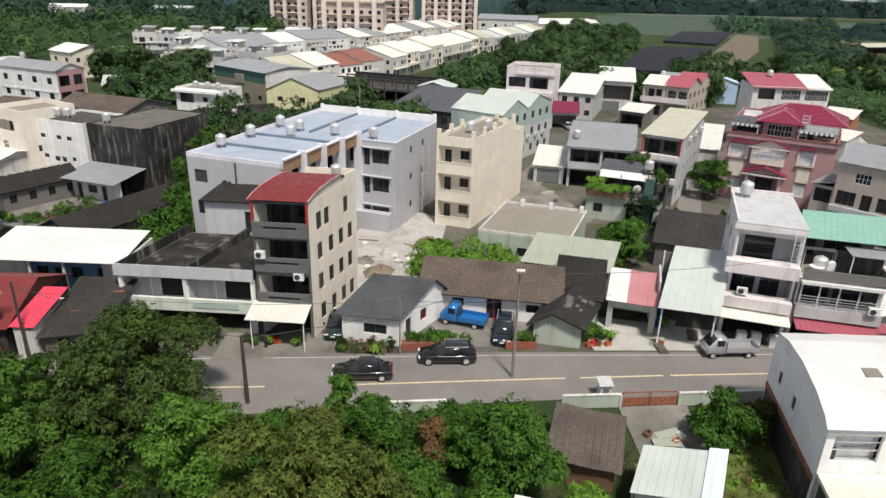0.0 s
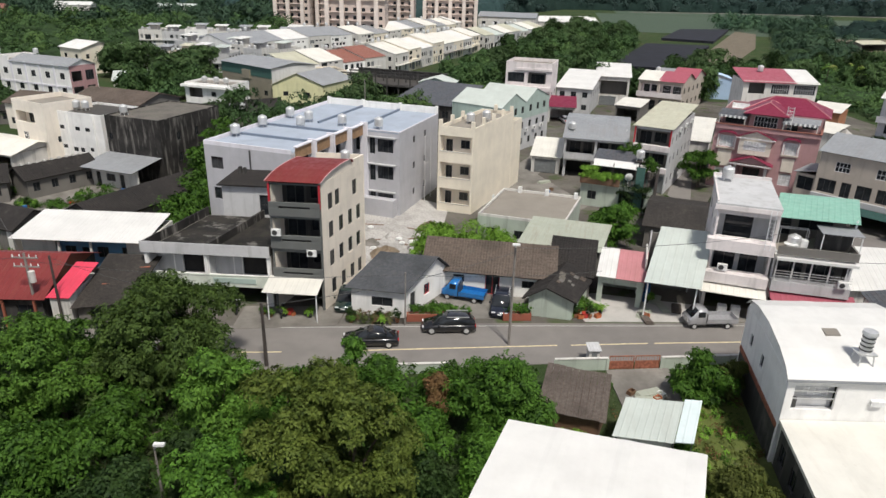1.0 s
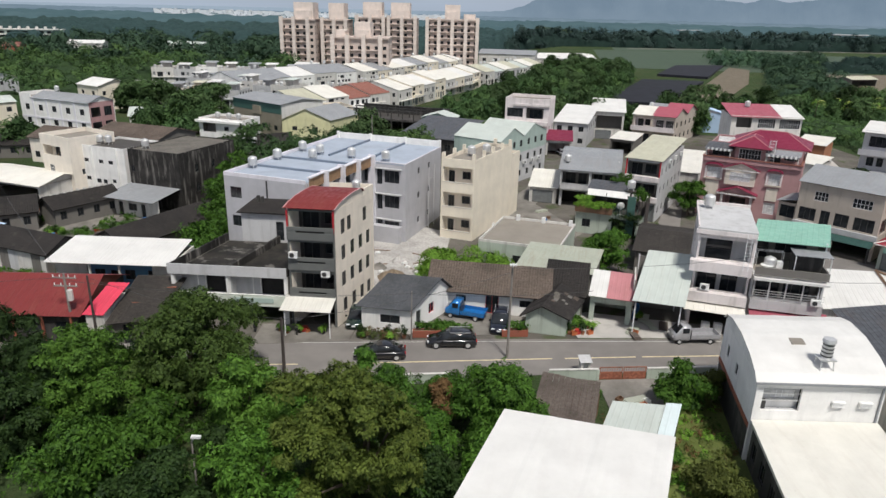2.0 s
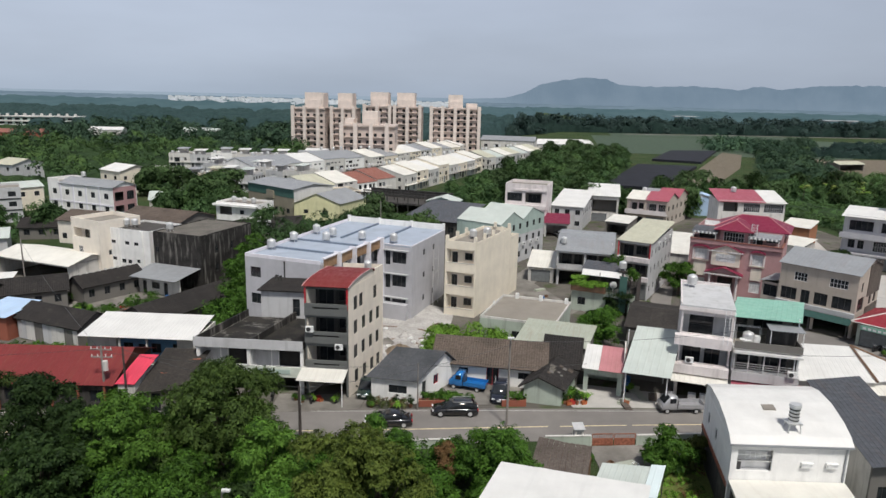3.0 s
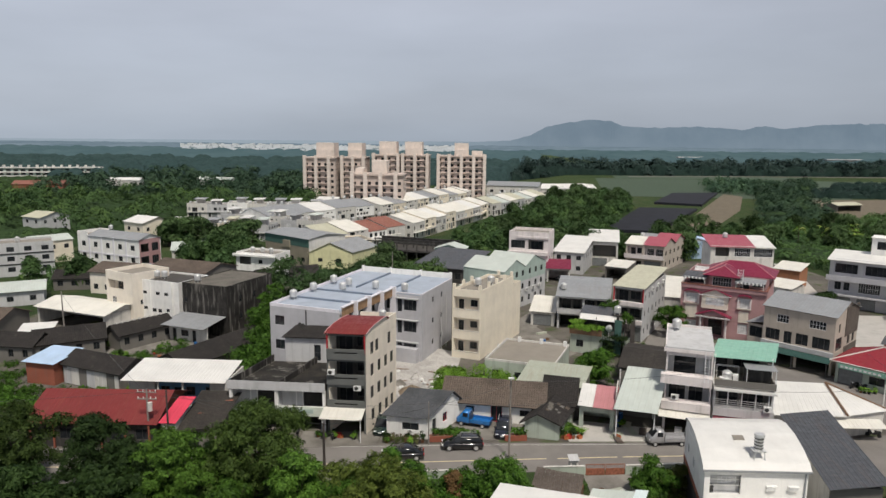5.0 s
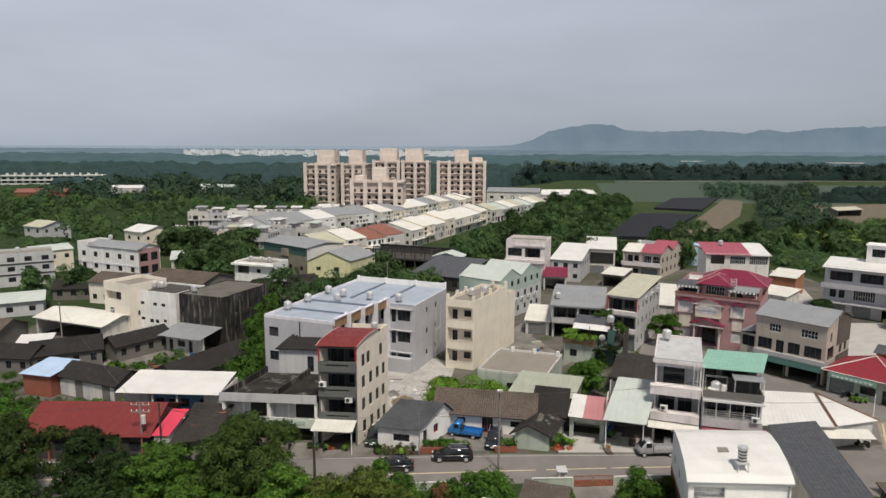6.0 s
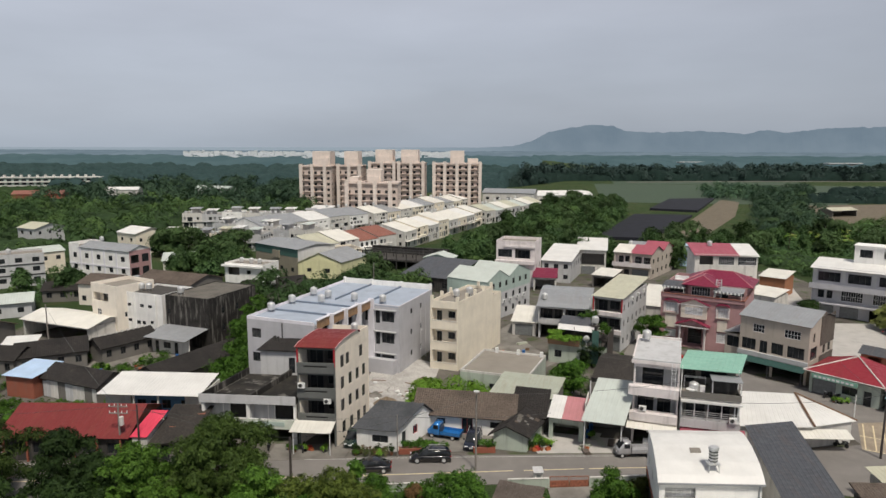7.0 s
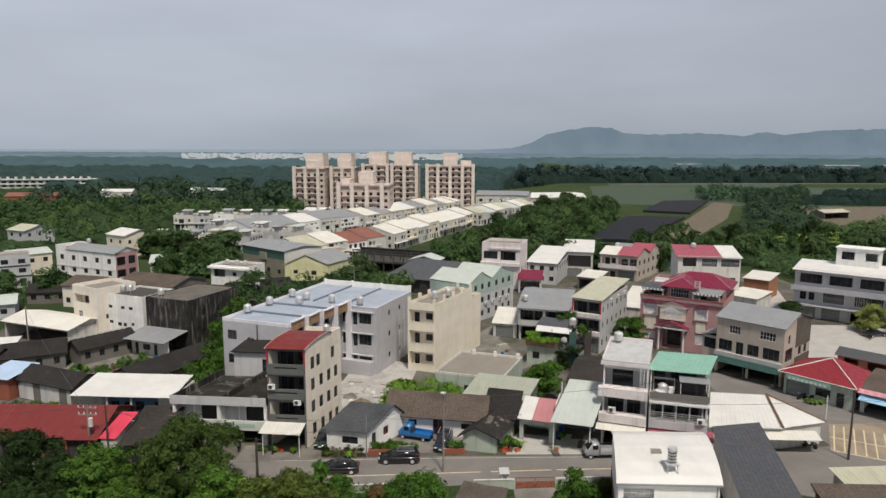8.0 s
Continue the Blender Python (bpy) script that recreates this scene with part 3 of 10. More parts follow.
def vault(parent, W, D, prof, H, mat, wall_mat, k=0.0, step=0.5, trim=None):
    """A bowed sheet roof in facets along the profile (v, z), with its two end walls and white edge trims."""
    for (va, za), (vb, zb) in zip(prof, prof[1:]):
        roof_plane(parent, ((-0.15, va, za), (W + 0.15, va, za), (W + 0.15, vb, zb), (-0.15, vb, zb)), mat, name="roof_sheet", step=step, k=k)
    for a, b in ((0.02, 0.16), (W - 0.16, W - 0.02)):
        bm = bmesh.new()
        ring = [(min(max(v, 0.0), D), z - 0.06) for v, z in prof[1:-1]] + [(D - 0.02, H), (0.02, H)]
        lo = [bm.verts.new((a, v, z)) for v, z in ring]
        hi = [bm.verts.new((b, v, z)) for v, z in ring]
        bm.faces.new(lo[::-1])
        bm.faces.new(hi)
        for i in range(len(ring)):
            j = (i + 1) % len(ring)
            bm.faces.new((lo[i], lo[j], hi[j], hi[i]))
        bmesh.ops.recalc_face_normals(bm, faces=bm.faces)
        part("gable_wall", skewed(bm, k), wall_mat, parent)
    if trim:
        for u in (-0.17, W + 0.17):
            bm = bmesh.new()
            for (va, za), (vb, zb) in zip(prof, prof[1:]):
                tube(bm, (u, va, za + 0.02), (u, vb, zb + 0.02), 0.035, n=6)
            part("edge_trim", skewed(bm, k), trim, parent, "pale metal roof edge trim")


def flat_roof(parent, W, D, H, ph, deck, wall_mat, k=0.0, u0=0.0, v0=0.0, th=0.16, cap=True):
    """A roof slab inside the walls and a parapet ring on them."""
    part("roof", skewed(boxes((u0 + th, v0 + th, H - 0.2, u0 + W - th, v0 + D - th, H)), k), deck, parent)
    if ph > 0:
        t = th
        part("parapet", skewed(boxes((u0, v0, H, u0 + W, v0 + t, H + ph), (u0, v0 + D - t, H, u0 + W, v0 + D, H + ph), (u0, v0 + t, H, u0 + t, v0 + D - t, H + ph),
                                     (u0 + W - t, v0 + t, H, u0 + W, v0 + D - t, H + ph)), k), wall_mat, parent)


def shell(parent, W, D, H, mats, front=(), right=(), left=(), back=(), k=0.0, u0=0.0, v0=0.0, z0=0.0, floors=()):
    """Four walls with their openings, and the floor slabs inside. mats: one material, or four (front, right, left, back)."""
    if not isinstance(mats, (tuple, list)):
        mats = (mats,) * 4
    sl = math.sqrt(1 + k * k)
    turn = -math.degrees(math.atan(k))
    wall_with(parent, pose(u0 + k * v0, v0, 0), W, z0, H, list(front), mats[0])
    c = 0.18
    ls = (D - 2 * c) * sl
    wall_with(parent, pose(u0 + W + k * (v0 + c), v0 + c, 0, 0, 0, 90 + turn), ls, z0, H, [(a - c, b - c, p, q, e) for a, b, p, q, e in right], mats[1])
    wall_with(parent, pose(u0 + k * (v0 + D - c), v0 + D - c, 0, 0, 0, -90 + turn), ls, z0, H, [(ls + c - b, ls + c - a, p, q, e) for a, b, p, q, e in left], mats[2])
    wall_with(parent, pose(u0 + W + k * (v0 + D), v0 + D, 0, 0, 0, 180), W, z0, H, list(back), mats[3])
    # slabs near black: the dark of unlit rooms is in their colour
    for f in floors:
        part("floor_slab", skewed(boxes((u0 + 0.19, v0 + 0.19, f - 0.15, u0 + W - 0.19, v0 + D - 0.19, f)), k), M["roomshade"], parent)


def recess(parent, a, b, z0, z1, depth, mat, k=0.0, v0=0.0, holes=(), u0=0.0, rail=0.0, rail_mat=None, th=0.2):
    """A loggia behind an opening a..b of the front wall: its back wall, cheeks and soffit, and its front rail."""
    y0, y1 = v0 + 0.19, v0 + 0.19 + depth
    m = pose(a + k * y1, y1, 0)
    wall_with(parent, m, b - a, z0 + 0.02, z1, [(p - a, q - a, c, d, e) for p, q, c, d, e in holes], mat, 0.12, "loggia_wall")
    part("loggia_lining", skewed(boxes((a - 0.1, y0, z0 - 0.12, b + 0.1, y1 + 0.12, z0), (a - 0.1, y0, z1, b + 0.1, y1 + 0.12, z1 + 0.1), (a - 0.1, y0, z0, a, y1 + 0.12, z1), (b, y0, z0, b + 0.1, y1 + 0.12, z1)), k), mat, parent)
    if rail:
        part("balcony_rail", skewed(boxes((a, v0 + 0.01, z0, b, v0 + 0.13, z0 + rail)), k), rail_mat or mat, parent)


def ends(fl, fr):
    """Place, turn and length of a front that runs from its left to its right end."""
    dx, dy = fr[0] - fl[0], fr[1] - fl[1]
    return fl[0], fl[1], math.degrees(math.atan2(dy, dx)), math.hypot(dx, dy)


def at(base, u, v, z, k=0.0, turn=0.0):
    """A world pose at the plan place u, v of a building."""
    return base.matrix_basis @ pose(u + k * v, v, z, 0, 0, turn)


TANK = []


def water_tank(m):
    """Stainless roof tank on a stand; built once, then copied."""
    if not TANK:
        th = thing("water_tank", 0, 0, -60, 0, "ribbed stainless steel water tank on a short stand on the roof", "water tank", "roof water tanks")
        bm = bmesh.new()
        zs = [0.36 + 0.085 * i for i in range(11)]
        prof = [(0.02, 0.33)]
        for i, z in enumerate(zs):
            prof.append((0.44 if i % 2 else 0.42, z))
        prof += [(0.36, 1.30), (0.18, 1.37), (0.02, 1.38)]
        n = 18
        rings = [[bm.verts.new((rr * math.cos(2 * math.pi * i / n), rr * math.sin(2 * math.pi * i / n), z)) for i in range(n)] for rr, z in prof]
        for a, b in zip(rings, rings[1:]):
            for i in range(n):
                f = bm.faces.new((a[i], a[(i + 1) % n], b[(i + 1) % n], b[i]))
                f.smooth = True
        bm.faces.new(rings[0][::-1])
        bm.faces.new(rings[-1])
        part("tank_body", bm, M["steel"], th)
        bm = bmesh.new()
        tube(bm, (0, 0, 1.36), (0, 0, 1.44), 0.15, 0.13)
        part("lid", bm, M["steel"], th)
        for sx, sy in ((1, 1), (1, -1), (-1, 1), (-1, -1)):
            bm = bmesh.new()
            tube(bm, (sx * 0.30, sy * 0.30, 0), (sx * 0.25, sy * 0.25, 0.37), 0.03, n=6)
            part("leg", bm, M["steel"], th)
        TANK.append(th)
        th.matrix_basis = m
        return th
    return copy_thing(TANK[0], m @ Matrix.Diagonal((1.3, 1.3, 1.08, 1)))


ACU = []


def ac_unit(m):
    if not ACU:
        th = thing("air_conditioner", 0, 0, 0, 0, "white outdoor air conditioner unit fixed to a balcony", "air conditioner", "air conditioners")
        part("casing", boxes((0, 0, 0, 0.85, 0.32, 0.62)), M["plasticwhite"], th)
        bm = bmesh.new()
        tube(bm, (0.32, -0.02, 0.31), (0.32, 0.02, 0.31), 0.24, n=16)
        part("fan_grille", bm, M["frame_dark"], th, "dark round fan grille")
        ACU.append(th)
        th.matrix_basis = m
        return th
    return copy_thing(ACU[0], m)


# ---- plants ----
def leaf_quads(rng, centres, radii, n, size, squash=0.8, loose=0.42, lift=0.32, tuft=12, rag=0.34):
    """n leaf blades in clumps. Each clump carries tufts that stand off its shell; the blades of a tuft fan out round one drooping direction."""
    centres = np.asarray(centres, float)
    radii = np.asarray(radii, float)
    w = radii ** 2
    m = max(1, n // tuft)
    own = rng.choice(len(centres), m, p=w / w.sum())
    d = rng.normal(size=(m, 3))
    d /= np.linalg.norm(d, axis=1)[:, None]
    d[:, 2] = np.where((d[:, 2] < -0.15), -d[:, 2] * 0.6, d[:, 2])
    rad = radii[own] * (0.52 + 0.70 * rng.random(m) ** 0.75)
    seat = centres[own] + d * rad[:, None] * np.array((1, 1, squash))
    face = d * 1.0 + rng.normal(size=(m, 3)) * loose + np.array((0, 0, lift))
    face /= np.linalg.norm(face, axis=1)[:, None]
    idx = np.repeat(np.arange(m), tuft)
    k = len(idx)
    nrm = face[idx] + rng.normal(size=(k, 3)) * rag
    nrm /= np.linalg.norm(nrm, axis=1)[:, None]
    t = np.cross(face[idx], rng.normal(size=(k, 3)))
    t /= np.linalg.norm(t, axis=1)[:, None] + 1e-9
    reach = size * (0.25 + 1.25 * rng.random(k) ** 0.7)[:, None]
    pos = seat[idx] + t * reach + face[idx] * size * rng.normal(size=(k, 1)) * 0.3
    pos[:, 2] -= 0.28 * reach[:, 0]
    b = np.cross(nrm, t)
    b /= np.linalg.norm(b, axis=1)[:, None] + 1e-9
    s = size * (0.65 + 0.7 * rng.random(k))[:, None]
    droop = np.array((0, 0, -0.28))
    p = np.stack((pos - t * s * 0.5, pos + b * s * 0.30, pos + t * s * 0.62 + droop * s, pos - b * s * 0.30), axis=1)
    return p.reshape(-1, 3)


def leaf_mesh(name, verts, mat):
    n = len(verts) // 4
    me = bpy.data.meshes.new(name)
    me.vertices.add(n * 4)
    me.vertices.foreach_set("co", verts.astype(np.float32).ravel())
    me.loops.add(n * 4)
    me.loops.foreach_set("vertex_index", np.arange(n * 4, dtype=np.int32))
    me.polygons.add(n)
    me.polygons.foreach_set("loop_start", np.arange(0, n * 4, 4, dtype=np.int32))
    me.update(calc_edges=True)
    me.materials.append(mat)
    return me


def crown_clumps(rng, r, h0, h1, n, cr):
    """Clump centres that fill an uneven crown between the heights h0 and h1."""
    cs, rs = [], []
    lean = rng.normal(size=2) * 0.12 * r
    for _ in range(n):
        a, q = rng.random() * 2 * math.pi, rng.random() ** 0.48
        z = rng.random()
        env = math.sin(math.pi * (0.16 + 0.80 * z)) ** 0.75 * (0.82 + 0.3 * math.sin(3 * a + 7 * z))
        rr = max(0.1, (r - cr * 0.6) * env) * q
        cs.append((rr * math.cos(a) + lean[0] * z, rr * math.sin(a) + lean[1] * z, h0 + cr * 0.4 + (h1 - h0 - cr) * z))
        rs.append(cr * (0.5 + 0.8 * rng.random()))
    return cs, rs


def trunk_bm(rng, h0, h1, r, clumps, tr):
    bm = bmesh.new()
    top = (0, 0, h0 + (h1 - h0) * 0.45)
    tube(bm, (0, 0, -0.3), (0.05, 0.03, h0 * 0.7), tr * 1.25, tr * 0.9, 8)
    tube(bm, (0.05, 0.03, h0 * 0.7), top, tr * 0.9, tr * 0.45, 7)
    for i in rng.choice(len(clumps), min(9, len(clumps)), replace=False):
        c = clumps[i]
        z = h0 * (0.6 + 0.5 * rng.random())
        mid = (c[0] * 0.5, c[1] * 0.5, (z + c[2]) / 2 + 0.2)
        tube(bm, (0.04, 0.03, z), mid, tr * 0.45, tr * 0.28, 6)
        tube(bm, mid, c, tr * 0.28, tr * 0.08, 5)
    return bm


TREES = {}


def tree(x, y, r, h0, h1, mat, seed, n=9000, size=0.32, clumps=34, cr=None, label="", z=0.0, category="tree", turn=0.0, name="tree", group=""):
    rng = np.random.default_rng(seed)
    key = (r, h0, h1, mat, seed, n, size)
    m = pose(x, y, z, 0, 0, turn)
    if key in TREES:
        ob = copy_thing(TREES[key], m)
        return ob
    th = thing(name, x, y, z, turn, label, category, group)
    cr = cr or r * 0.34
    cs, rs = crown_clumps(rng, r, h0, h1, clumps, cr)
    part("trunk", trunk_bm(rng, max(h0, 0.4), h1, r, cs, max(0.06, r * 0.055)), M["bark"], th)
    ob = new("crown", leaf_mesh("crown", leaf_quads(rng, cs, rs, n, size), M[mat]))
    ob.parent = th
    TREES[key] = th
    return th


def stuff_plants(name, label, mat, centres, radii, n, size, seed, category="plants", squash=0.7):
    rng = np.random.default_rng(seed)
    ob = new(name, leaf_mesh(name, leaf_quads(rng, centres, radii, n, size, squash), M[mat]))
    return tagged(ob, label, category, kind="stuff")


def sheet_on(name, pts, z, mat, label, category, kind="structure", depth=0.3):
    """A flat piece of ground or paving with thickness, its top at z."""
    area = sum(pts[i][0] * pts[(i + 1) % len(pts)][1] - pts[(i + 1) % len(pts)][0] * pts[i][1] for i in range(len(pts)))
    bm = bmesh.new()
    prism(bm, pts if area > 0 else pts[::-1], z - depth, z)
    return tagged(part(name, bm, mat), label, category, kind=kind)


# ---- ground and roads ----
def ground_sheet():
    rings = [0, 60, 140, 260, 450, 800, 1500, 2600, 4700]
    n = 48
    vs, fs = [(0, 60, -0.06)], []
    for r in rings[1:]:
        for i in range(n):
            a = 2 * math.pi * i / n
            vs.append((r * math.cos(a), 60 + r * math.sin(a), -0.06))
    for i in range(n):
        fs.append((0, 1 + i, 1 + (i + 1) % n))
    for q in range(len(rings) - 2):
        for i in range(n):
            a, b = 1 + q * n + i, 1 + q * n + (i + 1) % n
            fs.append((a, a + n, b + n, b))
    return tagged(soup("ground", vs, fs, M["ground"]), "green weedy ground that runs out to the horizon", "ground", kind="structure")


ground_sheet()
sheet_on("yard_ground", [(-60, 44.5), (-18, 46.5), (28, 50.2), (40, 51), (48, 47), (80, 60), (100, 90), (96, 170), (60, 175), (0, 150), (-30, 150), (-62, 125), (-84, 108), (-84, 80), (-70, 60)], -0.02, M["yard"],
         "patchy grey earth and old concrete between the houses", "ground")
ROAD_FAR = [(-120, 38.0), (-60, 44.0), (-16.6, 47.4), (5.8, 49.2), (19.4, 50.0), (28.6, 50.7), (38, 51.0)]
ROAD_NEAR = [(-120, 30.0), (-60, 36.0), (-11, 39.9), (-3.5, 41.0), (9.3, 42.6), (25.2, 44.2), (36, 44.6)]
sheet_on("road", ROAD_NEAR + [(46, 41), (90, 36), (140, 40), (140, 52), (78, 54), (66, 66), (58, 72), (50.5, 78), (46, 90), (42.5, 92), (45, 78), (47, 66), (52.6, 58), (53.2, 54.0), (44, 51.6)] + ROAD_FAR[::-1], 0.0, M["asphalt"],
         "grey asphalt street with worn surface", "road")


def strip(name, pts, w, z, mat, label, category, dashes=None):
    """A painted line along points."""
    bm = bmesh.new()
    for i, (p, q) in enumerate(zip(pts, pts[1:])):
        p, q = Vector((*p, 0)), Vector((*q, 0))
        n = (q - p).cross(Vector((0, 0, 1))).normalized() * w / 2
        v = [bm.verts.new((*(c.xy), z)) for c in (p + n, q + n, q - n, p - n)]
        v2 = [bm.verts.new((*(c.xy), z - 0.02)) for c in (p + n, q + n, q - n, p - n)]
        f = bm.faces.new(v)
        for j in range(4):
            bm.faces.new((v[j], v2[j], v2[(j + 1) % 4], v[(j + 1) % 4]))
        bm.normal_update()
    bmesh.ops.recalc_face_normals(bm, faces=bm.faces)
    return tagged(part(name, bm, mat), label, category, kind="structure")


for p, q in (((-60, 39.6), (-13.2, 43.1)), ((-6.8, 43.7), (10, 45.5)), ((11.2, 45.6), (18, 46.3)), ((18.6, 46.35), (33, 47.6))):
    strip("road_marking", [p, q], 0.16, 0.004, M["line"], "worn pale yellow centre line on the street", "road marking")
strip("road_marking", [(-60, 43.6), (-16.6, 47.0), (5.8, 48.7), (19.4, 49.5), (30, 50.2)], 0.06, 0.004, M["linewhite"], "thin worn white edge line of the street", "road marking")
# yellow box junction and lines on the forecourt
sheet_on("pavement", [(52.4, 52.6), (64, 46.5), (72, 55), (64.6, 61.4), (56.4, 60.6)], 0.005, M["tanpaving"], "tan paved parking court at the junction", "pavement")
for i in range(11):
    a = Vector((52.9 + 1.0 * i, 52.7 - 0.5 * i, 0))
    strip("road_marking", [(a.x, a.y), (a.x + 4.0, a.y + 7.6)], 0.16, 0.012, M["line"], "yellow box lines on the junction", "road marking")
for p, q in (((52.7, 52.6), (63.4, 47.2)), ((54.4, 56.6), (65.2, 51.2))):
    strip("road_marking", [p, q], 0.16, 0.010, M["line"], "yellow box lines on the junction", "road marking")
# kerb-side concrete aprons
sheet_on("pavement", [(-18.5, 46.6), (-9.4, 47.8), (-9.0, 51.5), (-18.5, 51.0)], 0.03, M["paving"], "pale worn concrete apron before the shop houses", "pavement")
sheet_on("pavement", [(-9.3, 47.7), (-8.1, 47.8), (-6.6, 58.0), (-7.9, 58.0)], 0.025, M["paving"], "narrow concrete drive beside the house", "pavement")
sheet_on("pavement", [(13.2, 49.9), (24.6, 50.5), (24.6, 54), (15, 56), (12.5, 54)], 0.03, M["palepaving"], "stained concrete forecourt of the garages", "pavement")
sheet_on("pavement", [(24.7, 50.6), (37, 51.1), (37, 53), (24.7, 54)], 0.035, M["paving"], "pale concrete apron under the awnings", "pavement")
sheet_on("pavement", [(-1, 49.6), (8, 50.1), (8, 55.5), (-1, 56)], 0.02, M["paving"], "dusty concrete courtyard of the old house", "pavement")
sheet_on("pavement", [(13.6, 36.5), (18.4, 36.0), (18.6, 42.4), (13.4, 41.8)], 0.03, M["paving"], "grey concrete yard behind the gate", "pavement")
sheet_on("ground_plot", [(12.4, 24.5), (21.6, 24.5), (23.4, 36), (24.2, 41.8), (18.9, 41.6), (18.8, 35.6), (13, 35.6)], 0.0, M["plotgrass"], "garden plot of short yellow green weeds", "ground")
sheet_on("pavement", [(-12.5, 60), (-4, 60), (-1, 66), (0.5, 82), (-6, 86), (-10.5, 78)], 0.03, M["rubble"], "pale gravel and sand building yard", "pavement")
sheet_on("pavement", [(4, 80.5), (14, 76), (20, 84), (14.5, 99), (24, 120), (20, 122), (11, 103)], 0.02, M["paving"], "grey concrete lane between the houses", "pavement")
sheet_on("pavement", [(29.5, 82), (32.6, 80), (41, 104), (38.6, 105)], 0.02, M["asphalt"], "narrow asphalt alley beside the houses", "pavement")
sheet_on("pavement", [(62, 82), (72, 74), (100, 92), (98, 112), (76, 112)], 0.02, M["palepaving"], "broad pale concrete yard", "pavement")
sheet_on("pavement", [(74, 112), (79, 114), (96, 170), (92, 172)], 0.015, M["palepaving"], "pale lane that runs back past the houses", "pavement")
sheet_on("pavement", [(-59, 78), (-44, 70), (-38, 79), (-40, 87), (-56, 86)], 0.02, M["paving"], "grey concrete courtyard of the old farm house", "pavement")

# fields
sheet_on("field", [(88, 250), (96, 238), (146, 330), (186, 425), (181, 445), (126, 330)], 0.0, M["fieldsoil"], "bare brown soil beside the shade nets", "field")
sheet_on("field", [(158, 258), (172, 244), (250, 300), (330, 400), (335, 425), (218, 402), (186, 330)], 0.0, M["fieldsoil"], "bare brown soil field", "field")
sheet_on("field", [(95, 420), (240, 400), (420, 620), (130, 640)], -0.01, M["crop"], "pale green crop field", "field")
sheet_on("field", [(260, 420), (520, 430), (620, 640), (440, 640)], -0.02, M["crop"], "pale green crop field", "field")
sheet_on("pavement", [(170, 668), (285, 694), (460, 706), (700, 722), (700, 730), (460, 714), (285, 702), (170, 676)], 0.3, M["paving"], "pale farm road before the tree belt", "road")
sheet_on("field", [(150, 642), (330, 632), (352, 690), (160, 700)], -0.01, M["crop"], "pale green crop field", "field")
sheet_on("field", [(250, 900), (1000, 850), (1300, 1100), (300, 1150)], -0.02, M["crop"], "pale green crop field", "field")


def shade_net(pts, h):
    th = tagged(new("shade_house"), "low black shade net house over crops", "shade house", "shade net houses")
    bm = bmesh.new()
    prism(bm, pts, h, h + 0.06)
    part("net_roof", bm, M["net"], th)
    n = len(pts)
    for i in range(n):
        (x0, y0), (x1, y1) = pts[i], pts[(i + 1) % n]
        bm = bmesh.new()
        d = Vector((x1 - x0, y1 - y0, 0)).normalized()
        nn = Vector((-d.y, d.x, 0)) * 0.1
        v = [bm.verts.new(p) for p in ((x0, y0, 0), (x1, y1, 0), (x1, y1, h), (x0, y0, h))]
        w = [bm.verts.new((p.co.x + nn.x, p.co.y + nn.y, p.co.z)) for p in v]
        bm.faces.new(v)
        bm.faces.new(w[::-1])
        for j in range(4):
            bm.faces.new((v[j], w[j], w[(j + 1) % 4], v[(j + 1) % 4]))
        part("net_side", bm, M["net"], th)


shade_net([(55.7, 237), (75, 233), (122, 325), (93, 328)], 1.2)
shade_net([(110, 362), (133, 350), (176, 443), (143, 436)], 1.2)


# ---- houses on the street ----
def house(name, fl, fr, label, category="house", group=""):
    x, y, rot, W = ends(fl, fr)
    return thing(name, x, y, 0, rot, label, category, group), W


# red roof four storey shop house
h, W = house("shop_house", (-15.5, 50.9), (-10.9, 50.6), "narrow four-storey beige shop house with a dark red metal roof")
K, D = 0.28, 8.2
zs = (3.1, 6.3, 9.4)
front = [(0.2, W - 0.2, 0.0, 2.9, "o")] + [(0.15, W - 0.15, z + 0.25, z + 2.65, "o") for z in zs]
side = []
for z, us in ((9.6, (1.3, 2.6, 6.0)), (6.9, (1.3, 3.2, 5.0, 6.7)), (4.1, (1.3, 3.1, 4.9, 6.6)), (1.2, (1.5, 3.4, 5.2, 6.8))):
    side += [(u, u + 0.9, z - 0.1, z + 1.4, "w") for u in us]
shell(h, W, D, 12.2, (M["darkgrey"], M["palebeige"], M["palebeige"], M["palebeige"]), front, side, k=K, floors=zs)
# loggia walls near black: the recess shade is put in their colour
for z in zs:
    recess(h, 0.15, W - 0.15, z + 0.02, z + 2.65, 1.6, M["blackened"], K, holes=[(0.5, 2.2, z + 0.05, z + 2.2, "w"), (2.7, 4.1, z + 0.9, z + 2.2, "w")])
    part("balcony_rail", skewed(boxes((0.02, -0.16, z - 0.2, W - 0.02, -0.004, z + 0.52), (0.02, -0.16, z + 0.74, W - 0.02, -0.004, z + 1.1), (0.02, -0.14, z + 0.52, 0.9, -0.02, z + 0.74), (W - 0.9, -0.14, z + 0.52, W - 0.02, -0.02, z + 0.74)), K), M["darkgrey"], h, "dark grey stone balcony front with a slot")
    # near-black bar paints the shade behind the balcony slot
    part("slot_shade_panel", skewed(boxes((0.9, 0.0, z + 0.3, W - 0.9, 0.05, z + 0.9)), K), M["roomshade"], h)
